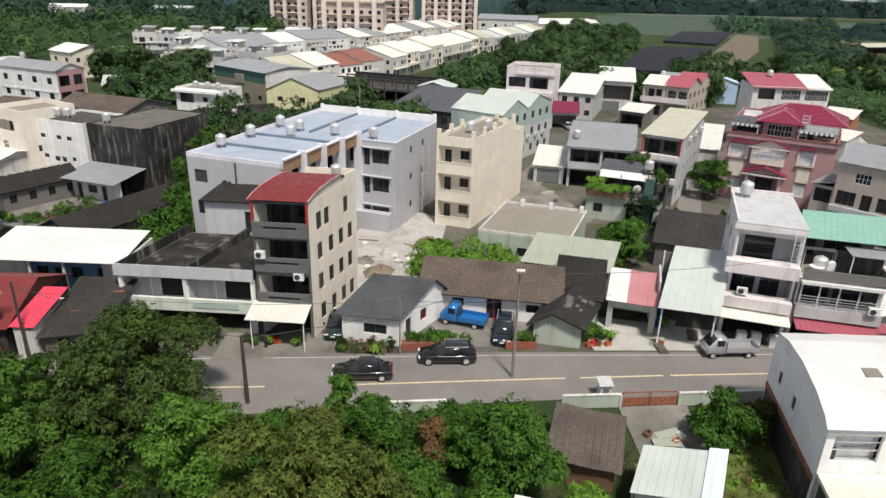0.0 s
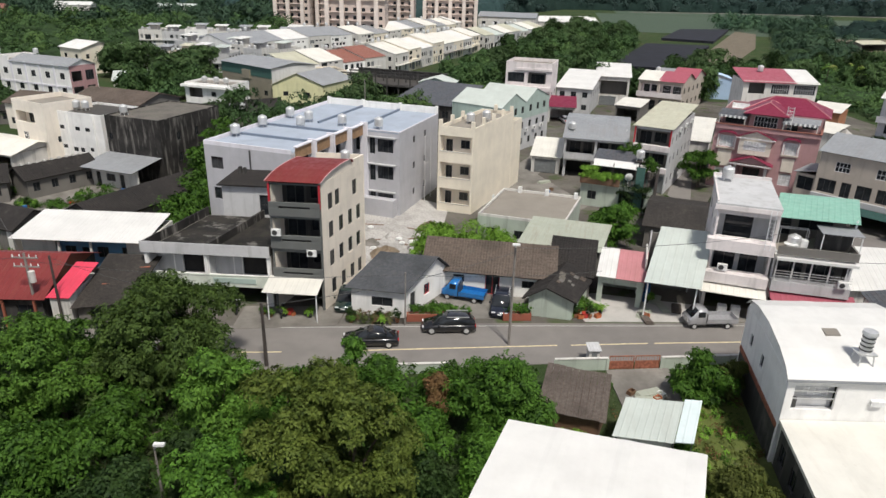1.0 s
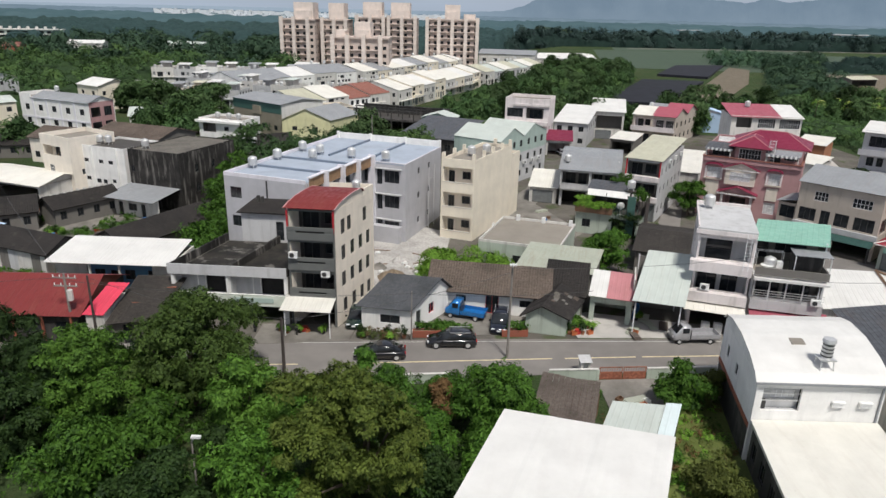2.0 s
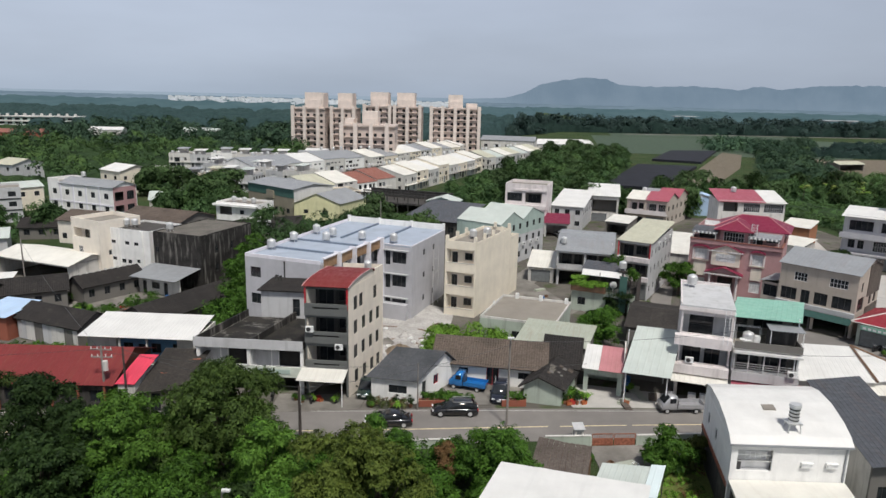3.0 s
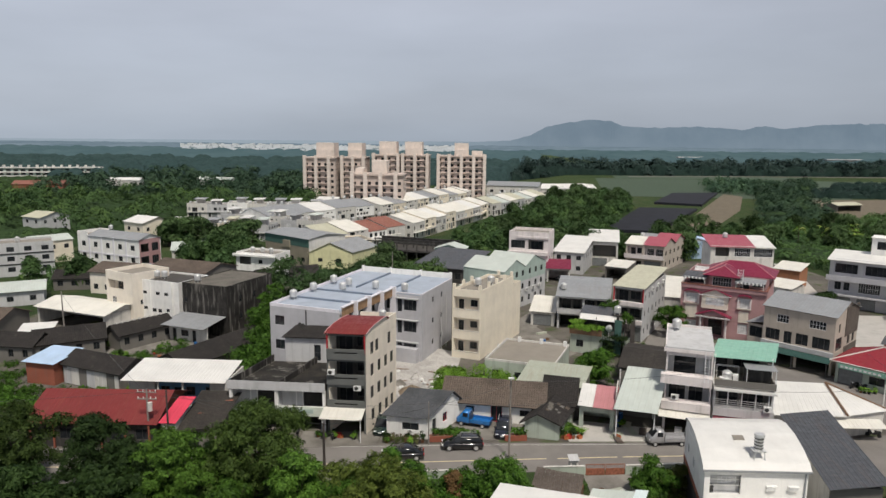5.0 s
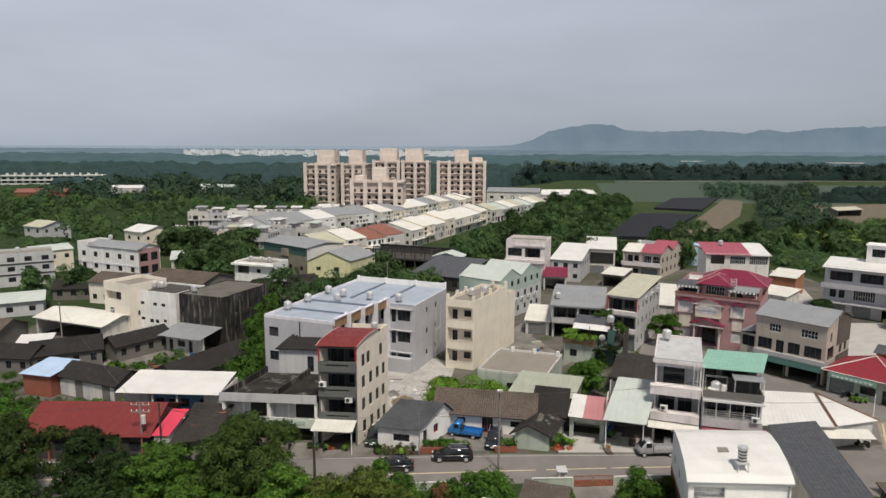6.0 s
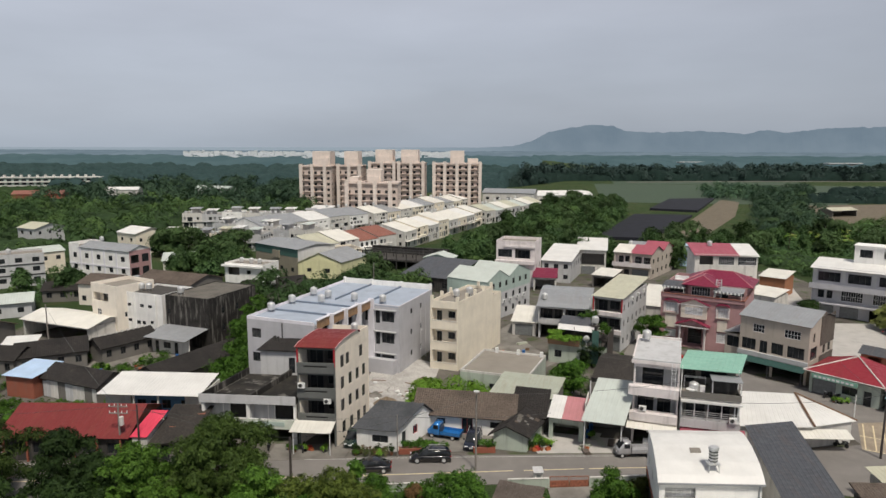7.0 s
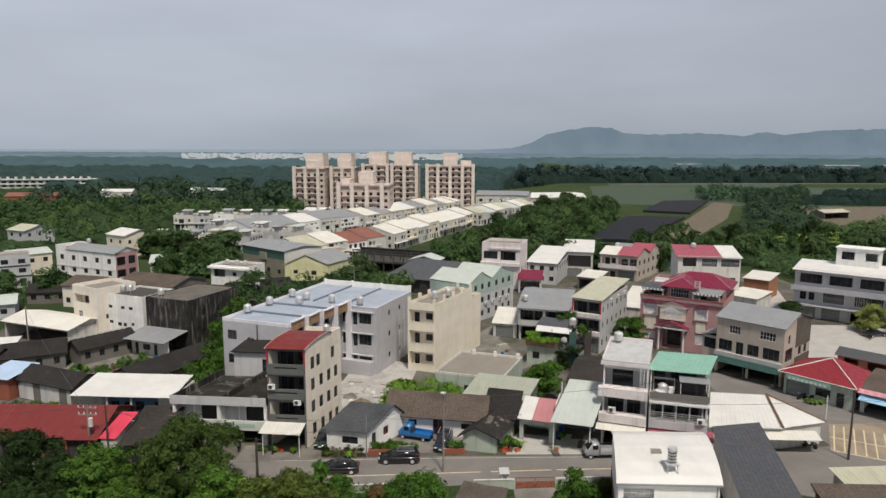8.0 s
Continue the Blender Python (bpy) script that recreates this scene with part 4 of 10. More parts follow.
vault(h, W, D, [(-0.2, 12.38), (0.7, 12.74), (1.9, 13.03), (3.4, 13.2), (5.0, 13.25), (5.6, 13.1), (5.8, 12.8)], 12.2, M["s_red"], M["palebeige"], K, 0.5, M["frame_pink"])
parts("corner_post", ((-0.02, -0.06, 10.0, 0.14, 0.0, 12.2), (W - 0.14, -0.06, 10.0, W + 0.02, 0.0, 12.2),), M["frame_red"], h, "red painted corner post", k=K)
shed_roof(h, W + 0.2, 2.4, 2.85, 3.3, M["s_cream"], 0.1, u0=-0.3, v0=-2.5, name="awning")
part("awning_post", boxes((0.0, -2.4, 0, 0.08, -2.3, 2.85)), M["frame_white"], h)
part("awning_post", boxes((W - 0.2, -2.4, 0, W - 0.12, -2.3, 2.85)), M["frame_white"], h)
ac_unit(at(h, 0.3, -0.5, 7.42, K))
ac_unit(at(h, 3.3, -0.28, 5.5, K))
part("roof", skewed(boxes((0.16, 5.7, 12.0, W - 0.16, D - 0.16, 12.22)), K), M["greydeck"], h)
part("rear_parapet", skewed(boxes((W - 0.16, 5.82, 12.2, W, D, 12.95), (0, D - 0.16, 12.2, W - 0.17, D, 12.95)), K), M["palebeige"], h)
water_tank(at(h, 3.4, 7.0, 12.22, K))

# white two storey house with balconies and a stained flat roof
h, W = house("shop_house", (-27.6, 51.6), (-15.7, 51.0), "two-storey white house with open balconies and a stained flat roof")
W -= 0.1
K, D = 0.22, 10.0
front = [(0.5, W - 0.5, 0, 2.1, "o"), (0.4, 5.6, 3.1, 5.2, "o"), (6.0, W - 0.3, 3.1, 5.2, "o")]
shell(h, W, D, 5.2, (M["white"], M["concrete"], M["concrete"], M["concrete"]), front, k=K, floors=(2.5,))
for a, c, u in ((0.4, 5.6, 2.9), (6.0, W - 0.3, 8.6)):
    recess(h, a, c, 2.65, 5.2, 0.9, M["lightgrey"], K, holes=[(u, c - 0.12, 2.75, 4.95, "o")])
    # thin near-black sheet stands in for the shade of the room
    part("room_shade_panel", skewed(boxes((u - 0.1, 1.32, 2.7, c, 1.36, 5.0)), K), M["roomshade"], h, "near-black panel as painted room shade behind the balcony opening")
    part("door_frame", skewed(boxes((u - 0.9, 1.04, 2.7, u - 0.82, 1.085, 4.8), (u - 0.1, 1.04, 2.7, u - 0.03, 1.085, 4.95)), K), M["white"], h)
part("balcony_front", skewed(boxes((0.0, -0.14, 1.95, W, -0.003, 3.1)), K), M["palemint"], h, "pale green balcony front")
part("balcony_grille", skewed(boxes((6.4, -0.20, 2.35, 10.4, -0.145, 2.85)), K), M["palegreen"], h, "slotted pale green vent panel")
part("roof", skewed(boxes((0.16, 0.16, 5.0, W - 0.16, D - 0.16, 5.22)), K), M["mossroof"], h)
part("parapet", skewed(boxes((-0.1, -0.2, 5.2, W + 0.05, -0.05, 6.15), (W - 0.1, -0.04, 5.2, W + 0.05, D, 6.1), (-0.1, -0.04, 5.2, 0.06, D, 6.1), (5.75, -0.04, 5.23, 6.0, D, 6.0)), K), M["streaked"], h, "blackened concrete parapet walls")
part("cornice", skewed(boxes((-0.12, -0.28, 5.1, W + 0.07, -0.205, 6.18)), K), M["lightgrey"], h, "grey white streaked roof edge band")
part("cornice_soffit", skewed(boxes((-0.1, -0.2, 5.05, W + 0.05, -0.003, 5.195)), K), M["white"], h)
wall = M["white"]
for u in (0.1, 5.68, W - 0.28):
    part("balcony_pillar", skewed(boxes((u, -0.13, 3.11, u + 0.25, -0.01, 5.04)), K), wall, h)
shell(h, 6.2, 3.0, 8.6, M["lightgrey"], [(3.9, 4.8, 5.4, 7.6, "d")], k=K, u0=1.6, v0=10.1, z0=0.0)
shed_roof(h, 6.2, 3.2, 8.72, 9.25, M["t_black"], 0.3, K, 1.6, 10.0, kind="tiles")
part("flue", skewed(boxes((2.2, 12.3, 9.0, 2.5, 12.6, 9.9), (2.7, 12.3, 9.0, 2.95, 12.6, 9.8)), K), M["blackened"], h)

# white shed with the blue front
h, W = house("long_shed", (-43.6, 57.6), (-30.0, 57.3), "long low house with a white sheet roof and a blue wall", "shed")
shell(h, W, 5.0, 3.6, (M["bluewall"], M["offwhite"], M["offwhite"], M["offwhite"]),
      [(4.2, 5.4, 1.1, 2.3, "w"), (6.0, 7.0, 0, 2.2, "d"), (7.6, 8.8, 1.1, 2.3, "w"), (10.2, 11.4, 1.1, 2.3, "w")], v0=1.4)
shed_roof(h, W - 0.5, 5.0, 3.72, 4.35, M["s_white"], 0.4, v0=1.0, overf=1.3)
part("white_wall_end", boxes((W - 2.6, 0.9, 0, W - 0.2, 1.395, 3.3)), M["offwhite"], h)
part("white_wall_end", boxes((0.1, 0.9, 0, 3.6, 1.395, 3.3)), M["offwhite"], h)
for u in (4.3, 7.6, W - 0.3):
    part("porch_post", boxes((u, 0.1, 0, u + 0.2, 0.3, 3.2)), M["offwhite"], h)

# red shed with the bright pink end
h, W = house("long_shed", (-48.6, 45.6), (-34.2, 45.9), "long low shed with a red sheet roof", "shed")
shell(h, W, 9.5, 3.1, M["blackened"], row_holes(W, 5, (0.9,), 1.6, 1.3))
gable(h, W, 9.5, 3.1, 1.9, "u", M["s_red"], M["redbrick"], over=0.5)
for i in range(6):
    part("porch_post", boxes((0.3 + 2.7 * i, -0.4, 0, 0.48 + 2.7 * i, -0.22, 2.95)), M["redbrick"], h)
h, W = house("lean_to_shed", (-33.3, 45.6), (-31.6, 45.6), "small shed with a bright pink red sheet roof", "shed")
shell(h, W, 5.0, 3.2, M["offwhite"])
shed_roof(h, W - 0.1, 3.9, 3.25, 4.6, M["s_pinkred"], 0.2, k=0.16)
h, W = house("lean_to_shed", (-31.2, 45.8), (-27.2, 46.4), "small shed with a dark patched felt roof", "shed")
shell(h, W, 6.0, 2.4, M["concrete"], [(1.0, 1.9, 0, 2.0, "d")], k=0.2)
roof_plane(h, ((-0.3, -0.5, 2.3), (W + 0.5, -0.5, 2.6), (W + 0.5, 6.3, 4.2), (-0.3, 6.3, 4.5)), M["darkroof"], k=0.2, step=1.3)
for u, v, z in ((1.0, 2.2, 3.2), (3.0, 4.4, 3.75)):
    part("roof_patch", skewed(boxes((u, v, z, u + 1.1, v + 0.9, z + 0.06)), 0.2), M["rust"], h, "rusty sheet patch")

# low dark sheds behind the red roof
h, W = house("long_shed", (-56.4, 65.2), (-46.2, 61.4), "long grey shed with a black tiled roof", "shed")
shell(h, W, 5.2, 3.0, M["concrete"])
rnd = random.Random(91)
for i in range(14):
    u = 0.2 + (W - 0.4) * i / 14
    part("wall_board", boxes((u, -0.06, 0.1, u + (W - 0.4) / 14 - 0.05, -0.003, rnd.uniform(2.3, 2.9))), M[rnd.choice(("offwhite", "lightgrey", "concrete", "offwhite"))], h)
gable(h, W, 5.2, 3.0, 1.3, "u", M["t_black"], M["concrete"], "tiles", 0.4)
h, W = house("lean_to_shed", (-61.6, 65.0), (-57.0, 64.0), "brick shed with a pale blue sheet roof", "shed")
shell(h, W, 5.0, 3.2, M["redbrick"])
shed_roof(h, W, 5.0, 3.3, 3.9, M["s_blue"], 0.4)
h, W = house("long_shed", (-41.6, 67.0), (-34.2, 82.0), "low house with a long dark brown tiled roof", "shed")
shell(h, W, 6.0, 2.7, M["concrete"], v0=-3.0)
gable(h, W, 6.0, 2.7, 1.5, "u", M["t_black"], M["concrete"], "tiles", 0.5, v0=-3.0)
h, W = house("long_shed", (-55.6, 79.6), (-50.2, 87.6), "old low house with a black tiled roof and ridge stones", "shed")
shell(h, W, 4.4, 2.8, M["concrete"], row_holes(W, 4, (0.9,), 0.9, 1.2))
gable(h, W, 4.4, 2.8, 1.3, "u", M["t_black"], M["concrete"], "tiles", 0.4)
for i in range(9):
    part("ridge_stone", boxes((0.6 + i * 1.0, 2.05, 4.12, 0.95 + i * 1.0, 2.4, 4.34)), M["offwhite"], h, "pale ridge stone")
h, W = house("long_shed", (-66, 73.5), (-57.5, 78.5), "old low house with a black tiled roof", "shed")
shell(h, W, 7.2, 2.8, M["concrete"], row_holes(W, 4, (0.9,), 0.9, 1.2))
gable(h, W, 7.2, 2.8, 1.5, "u", M["t_black"], M["concrete"], "tiles", 0.4)
h, W = house("long_shed", (-78, 74), (-66, 73), "old low house with a black tiled roof", "shed")
shell(h, W, 5, 2.8, M["concrete"], row_holes(W, 5, (0.9,), 0.9, 1.2))
gable(h, W, 5, 2.8, 1.4, "u", M["t_black"], M["concrete"], "tiles", 0.4)
h, W = house("lean_to_shed", (-73.0, 80.4), (-68.6, 81.8), "open brick shed with a pale sheet roof", "shed")
shell(h, W, 3.4, 2.6, M["redbrick"], [(0.5, W - 0.5, 0, 2.2, "o")])
shed_roof(h, W, 3.4, 2.7, 3.2, M["s_white"], 0.4)
h, W = house("long_shed", (-95, 86), (-80, 85), "long low house with a brown tiled roof", "shed")
shell(h, W, 8, 3, M["concrete"], row_holes(W, 5, (0.9,), 1.1, 1.2))
gable(h, W, 8, 3, 1.6, "u", M["t_brown"], M["concrete"], "tiles", 0.4)
h, W = house("carport", (-79.5, 95.4), (-63.4, 89.4), "open carport with a bright cream white sheet roof", "carport")
shell(h, W, 8.5, 3.3, M["offwhite"], [(0.4, W - 0.4, 0, 2.9, "o")])
gable(h, W, 8.5, 3.4, 1.0, "u", M["s_cream"], M["offwhite"], over=0.5)
h, W = house("low_house", (-98, 104), (-87.5, 110), "low house with a pale green sheet roof", "house")
shell(h, W, 9, 3.2, M["lightgrey"], row_holes(W, 3, (1.0,), 1.2, 1.1))
gable(h, W, 9, 3.2, 1.2, "u", M["s_palegreen"], M["lightgrey"], over=0.5)

# tan and white houses and the blackened block
h, W = house("town_house", (-67.6, 98.4), (-60.6, 94.4), "three-storey tan rendered house with a recessed balcony")
shell(h, W, 8, 9.2, M["tan"], [(0.6, W - 2.6, 6.6, 8.2, "o"), (1.6, 3.0, 3.8, 5.0, "g"), (1.6, 3.0, 0.8, 2.2, "w")], row_holes(8, 2, (3.8,), 0.9, 0.9), floors=(3, 6))
recess(h, 0.6, W - 2.6, 6.1, 8.2, 1.2, M["tan"], holes=[(1.6, 3.6, 6.2, 8.0, "w")])
flat_roof(h, W, 8, 9.2, 0.7, M["greydeck"], M["tan"])
h, W = house("town_house", (-60.0, 96.4), (-51.4, 93.2), "three-storey white house with small dark windows")
shell(h, W, 8, 8.3, M["white"], [(0.5, 1.5, 5.9, 6.5, "w"), (3.6, 4.6, 5.9, 6.5, "w"), (5.6, 6.6, 5.9, 6.5, "w"), (0.5, 1.5, 2.9, 3.5, "w"), (2.6, 3.6, 2.6, 3.3, "w"), (4.0, 4.9, 2.6, 3.3, "w"), (6.0, 6.8, 2.9, 3.5, "w")], row_holes(8, 2, (2.8, 5.8), 0.9, 0.9), floors=(3, 6))
flat_roof(h, W, 8, 8.3, 0.35, M["roofslab"], M["white"])
parts("pilaster", ((2.0, -0.35, 0, 2.5, -0.003, 8.6), (7.2, -0.35, 0, 7.8, -0.003, 8.6),), M["white"], h)
water_tank(at(h, 1.2, 3.0, 8.3))
water_tank(at(h, 2.6, 3.4, 8.3))
h, W = house("town_house", (-50.0, 91.6), (-40.9, 88.5), "three-storey blackened concrete block with a flat roof")
shell(h, W, 13.5, 9.0, M["streaked"], [(0.3, 1.0, 5.6, 6.6, "w")], [(3.5, 4.3, 5.6, 6.9, "w"), (7.5, 8.3, 5.6, 6.9, "w"), (3.5, 4.3, 2.5, 3.8, "w"), (7.5, 8.3, 2.5, 3.8, "w")], floors=(3, 6))
flat_roof(h, W, 13.5, 9.0, 0.15, M["weathered"], M["streaked"])
water_tank(at(h, 2.0, 1.8, 9.0))
shed_roof(h, W - 0.5, 5.5, 3.0, 3.7, M["s_grey"], 0.3, v0=-5.8, name="canopy")
wall_with(h, pose(0.4, -4.6, 0), W - 1.0, 0, 3.0, [(1.2, 2.0, 0, 2.1, "d"), (3.0, 4.6, 0.9, 2.0, "w"), (5.4, 6.2, 0, 2.1, "d")], M["offwhite"])
h, W = house("town_house", (-66, 112), (-52, 107), "low house with a dark brown tiled roof behind the white house")
shell(h, W, 10, 7.6, M["concrete"])
gable(h, W, 10, 7.6, 1.4, "u", M["t_brown"], M["concrete"], "tiles", 0.3)

# small white house with the slate hipped roof
h, W = house("cottage", (-8.4, 50.4), (-3.5, 49.6), "small white cottage with a slate grey tiled hip roof", "house")
K, D = 0.42, 6.4
shell(h, W, D, 2.8, M["white"], [(1.9, 3.9, 1.0, 1.9, "w")], [(1.0, 1.8, 0, 2.1, "d"), (3.2, 4.2, 1.0, 2.1, "r")], k=K)
def hip(parent, W, D, H, hr, o, k, mat, a=0.5, b=0.5, u0=0.0, v0=0.0, ridge_mat=None):
    """A hipped roof: two long planes and two ends, with the ridge along the depth."""
    r0, r1 = (W / 2, D * a * 0.7), (W / 2, D - D * b * 0.5)
    e = [(-o, -o), (W + o, -o), (W + o, D + o), (-o, D + o)]
    P = [(x + u0, y + v0, H + 0.05) for x, y in e] + [(r0[0] + u0, r0[1] + v0, hr), (r1[0] + u0, r1[1] + v0, hr)]
    bm = bmesh.new()
    v = [bm.verts.new(p) for p in P]
    w = [bm.verts.new((p[0], p[1], p[2] - 0.1)) for p in P[:4]]
    for f in ((0, 1, 4), (1, 2, 5, 4), (2, 3, 5), (3, 0, 4, 5)):
        bm.faces.new([v[i] for i in f])
    for i in range(4):
        bm.faces.new((w[i], w[(i + 1) % 4], v[(i + 1) % 4], v[i]))
    bm.faces.new(w[::-1])
    part("roof", skewed(bm, k), mat, parent)
    bm = bmesh.new()
    for i, j in ((0, 4), (1, 4), (2, 5), (3, 5), (4, 5)):
        tube(bm, P[i], P[j], 0.07, n=6)
    part("ridge_tiles", skewed(bm, k), ridge_mat or mat, parent)
def hip_wide(parent, u0, v0, W, D, H, rise, o, mat, ridge_mat):
    """A hipped roof with its ridge along the front."""
    P = [(u0 - o, v0 - o, H), (u0 + W + o, v0 - o, H), (u0 + W + o, v0 + D + o, H), (u0 - o, v0 + D + o, H), (u0 + D * 0.45, v0 + D / 2, H + rise), (u0 + W - D * 0.45, v0 + D / 2, H + rise)]
    bm = bmesh.new()
    v = [bm.verts.new(p) for p in P]
    w = [bm.verts.new((p[0], p[1], p[2] - 0.12)) for p in P[:4]]
    for f in ((0, 1, 5, 4), (1, 2, 5), (2, 3, 4, 5), (3, 0, 4)):
        bm.faces.new([v[i] for i in f])
    for i in range(4):
        bm.faces.new((w[i], w[(i + 1) % 4], v[(i + 1) % 4], v[i]))
    bm.faces.new(w[::-1])
    part("roof", bm, mat, parent)
    bm = bmesh.new()
    for i, j in ((0, 4), (1, 5), (2, 5), (3, 4), (4, 5)):
        tube(bm, P[i], P[j], 0.08, n=6)
    part("ridge_tiles", bm, ridge_mat, parent)


gable(h, W, D, 2.8, 1.6, "u", M["t_slate"], M["white"], over=0.4, k=K, off=0.72, step=1.6)

# old tiled farm house and its front wing
h, W = house("farm_house", (-1.6, 55.9), (10.4, 54.2), "old white farm house with a long brown tiled roof")
shell(h, W, 6.0, 2.7, M["white"], [(2.6, 3.7, 1.1, 1.9, "w"), (5.8, 7.2, 0, 2.2, "r"), (9.4, 10.6, 1.0, 1.8, "w")])
gable(h, W, 6.0, 2.7, 1.8, "u", M["t_brown"], M["white"], "tiles", 0.6)
h, W = house("farm_house", (8.0, 50.9), (11.9, 50.1), "farm house wing with a mint gable and patched brown tiles")
K = 0.25
shell(h, W, 5.5, 2.2, M["mint"], k=K)
gable(h, W, 5.5, 2.2, 1.0, "v", M["t_black"], M["mint"], "tiles", 0.5, k=K, off=0.4)
rnd = random.Random(19)
for i in range(9):
    u, v, d = rnd.uniform(0.42, 0.88) * W, rnd.uniform(0.2, 4.6), rnd.uniform(0.25, 0.6)
    za, zb = (3.31 - (q / W - 0.4) / 0.6 for q in (u, u + d))
    roof_plane(h, ((u, v, za), (u + d, v, zb), (u + d, v + d * 1.3, zb), (u, v + d * 1.3, za)), M[rnd.choice(("weathered", "t_brown", "concrete"))], name="roof_patch", label="loose patch on the old tiles", step=0.3, k=K)
h, W = house("lean_to_shed", (10.6, 55.8), (14.4, 54.9), "dark tiled lean-to behind the farm house", "shed")
shell(h, W, 4.5, 2.4, M["concrete"])
shed_roof(h, W, 4.5, 2.5, 4.2, M["t_black"], 0.4, kind="tiles")

# garages and the big pale green carport roof
h, W = house("garage", (15.0, 54.2), (19.0, 53.0), "single garage with a white and rose sheet roof and mint walls", "garage")
shell(h, W, 4.2, 3.0, M["mint"], [(0.5, W - 0.5, 0, 2.1, "o")])
roof_plane(h, ((-0.2, -0.5, 2.95), (1.6, -0.5, 2.95), (1.6, 4.4, 4.1), (-0.2, 4.4, 4.1)), M["s_white"], label="white sheet half of the roof")
roof_plane(h, ((1.62, -0.5, 2.95), (W + 0.2, -0.5, 2.95), (W + 0.2, 4.4, 4.1), (1.62, 4.4, 4.1)), M["s_pinkfade"], label="faded rose sheet half of the roof")
h, W = house("carport", (18.6, 50.9), (23.0, 49.7), "open carport with a large pale green sheet roof", "carport")
shed_roof(h, W, 8.0, 3.9, 6.4, M["s_palegreen"], 0.2, k=0.15, step=0.7)
for u, v in ((0.1, 0.2), (W - 0.2, 0.2), (0.1, 7.4), (W - 0.2, 7.4)):
    part("post", boxes((u, v, 0, u + 0.12, v + 0.12, 3.9 + v * 0.3)), M["frame_white"], h)
part("back_wall", boxes((0, 7.6, 0, W, 7.75, 5.9)), M["concrete"], h)
part("side_wall", boxes((-0.15, 3.5, 0, 0.0, 7.59, 4.6)), M["offwhite"], h)

# the pale pink three storey house
h, W = house("town_house", (25.0, 53.6), (30.0, 52.0), "three-storey pale pink tiled house with open balconies")
D = 9.5
front = [(0.3, W - 0.3, 0, 2.9, "o"), (0.2, W - 0.2, 4.3, 6.2, "o"), (0.2, W - 0.2, 7.6, 9.7, "o")]
shell(h, W, D, 10.6, (M["pinkwhite"], M["pinkwhite"], M["pinkwhite"], M["lightgrey"]), front, [], row_holes(D, 3, (4.4, 7.6), 1.0, 1.2), floors=(3.2, 6.5))
recess(h, 0.2, W - 0.2, 3.4, 6.2, 1.6, M["lightgrey"], holes=[(0.5, 2.4, 3.6, 5.9, "w"), (2.8, 4.4, 3.6, 5.9, "w")])
recess(h, 0.2, W - 0.2, 6.8, 9.7, 1.8, M["lightgrey"], holes=[(0.9, 3.4, 6.9, 9.2, "d")])
part("balcony_front", boxes((-0.3, -0.9, 3.2, W + 0.0, -0.003, 4.2)), M["pinkwhite"], h)
part("balcony_front", boxes((-0.5, -0.9, 6.4, W + 0.0, -0.003, 7.5)), M["pinkwhite"], h)
part("roof", boxes((-0.2, -0.3, 10.63, W + 0.05, 9.5, 10.8)), M["lightgrey"], h, "pale grey concrete roof slab")
parts("roof_kerb", ((-0.2, 9.3, 10.81, W + 0.05, 9.5, 11.1), (-0.2, -0.1, 10.81, -0.05, 9.29, 11.0)), M["pinkwhite"], h)

part("fascia", boxes((-0.3, -0.35, 10.2, W, -0.003, 10.62)), M["pinkwhite"], h)
shed_roof(h, W + 0.3, 1.8, 2.7, 3.15, M["s_cream"], 0.1, u0=-0.4, v0=-2.0, name="awning")
bm = bmesh.new()
for dx in (0, 0.45):
    tube(bm, (W - 0.9 + dx, -0.95, 7.0), (W - 0.9 + dx, -0.6, 10.7), 0.03, n=6)
for i in range(9):
    tube(bm, (W - 0.9, -0.93 + 0.033 * i, 7.5 + 0.34 * i), (W - 0.45, -0.93 + 0.033 * i, 7.5 + 0.34 * i), 0.02, n=5)
part("roof_ladder", bm, M["frame_white"], h, "white steel roof ladder")
ac_unit(at(h, 0.8, -0.7, 4.4))
water_tank(at(h, 1.0, 7.6, 10.8))

# the house with the turquoise roof
h, W = house("town_house", (30.2, 52.0), (36.6, 50.4), "three-storey concrete house with a turquoise roof over its terrace")
D = 8.0
shell(h, W, D, 6.8, M["lightgrey"], [(0.3, W - 0.3, 0, 2.9, "o"), (0.2, W - 0.2, 4.2, 6.2, "o")], row_holes(D, 2, (4.2,), 1.1, 1.2), floors=(3.2,))
recess(h, 0.2, W - 0.2, 3.4, 6.2, 1.3, M["concrete"], holes=[(0.8, 3.0, 3.5, 5.9, "w"), (3.3, 5.8, 3.5, 5.9, "w")])
part("balcony_front", boxes((0.05, -0.9, 3.2, W, -0.003, 4.2)), M["lightgrey"], h)
part("fascia_awning", boxes((0.0, -1.2, 6.35, W + 0.1, -0.003, 6.6)), M["s_white"], h, "white metal fascia awning")
part("roof", boxes((0.16, 0.16, 6.6, W - 0.16, D - 0.16, 6.82)), M["greydeck"], h)
part("parapet", boxes((0, -0.9, 6.82, W, -0.75, 7.6), (W - 0.16, -0.74, 6.82, W, D, 7.6)), M["concrete"], h)
shed_roof(h, W + 0.1, 6.3, 9.7, 10.1, M["s_turq"], 0.2, k=0.24, u0=-0.5, v0=1.3)
for u, v in ((0.1, 1.4), (W - 0.2, 1.4), (0.1, 7.0), (W - 0.2, 7.0)):
    part("terrace_post", boxes((u, v, 6.82, u + 0.12, v + 0.12, 9.92)), M["frame_white"], h)
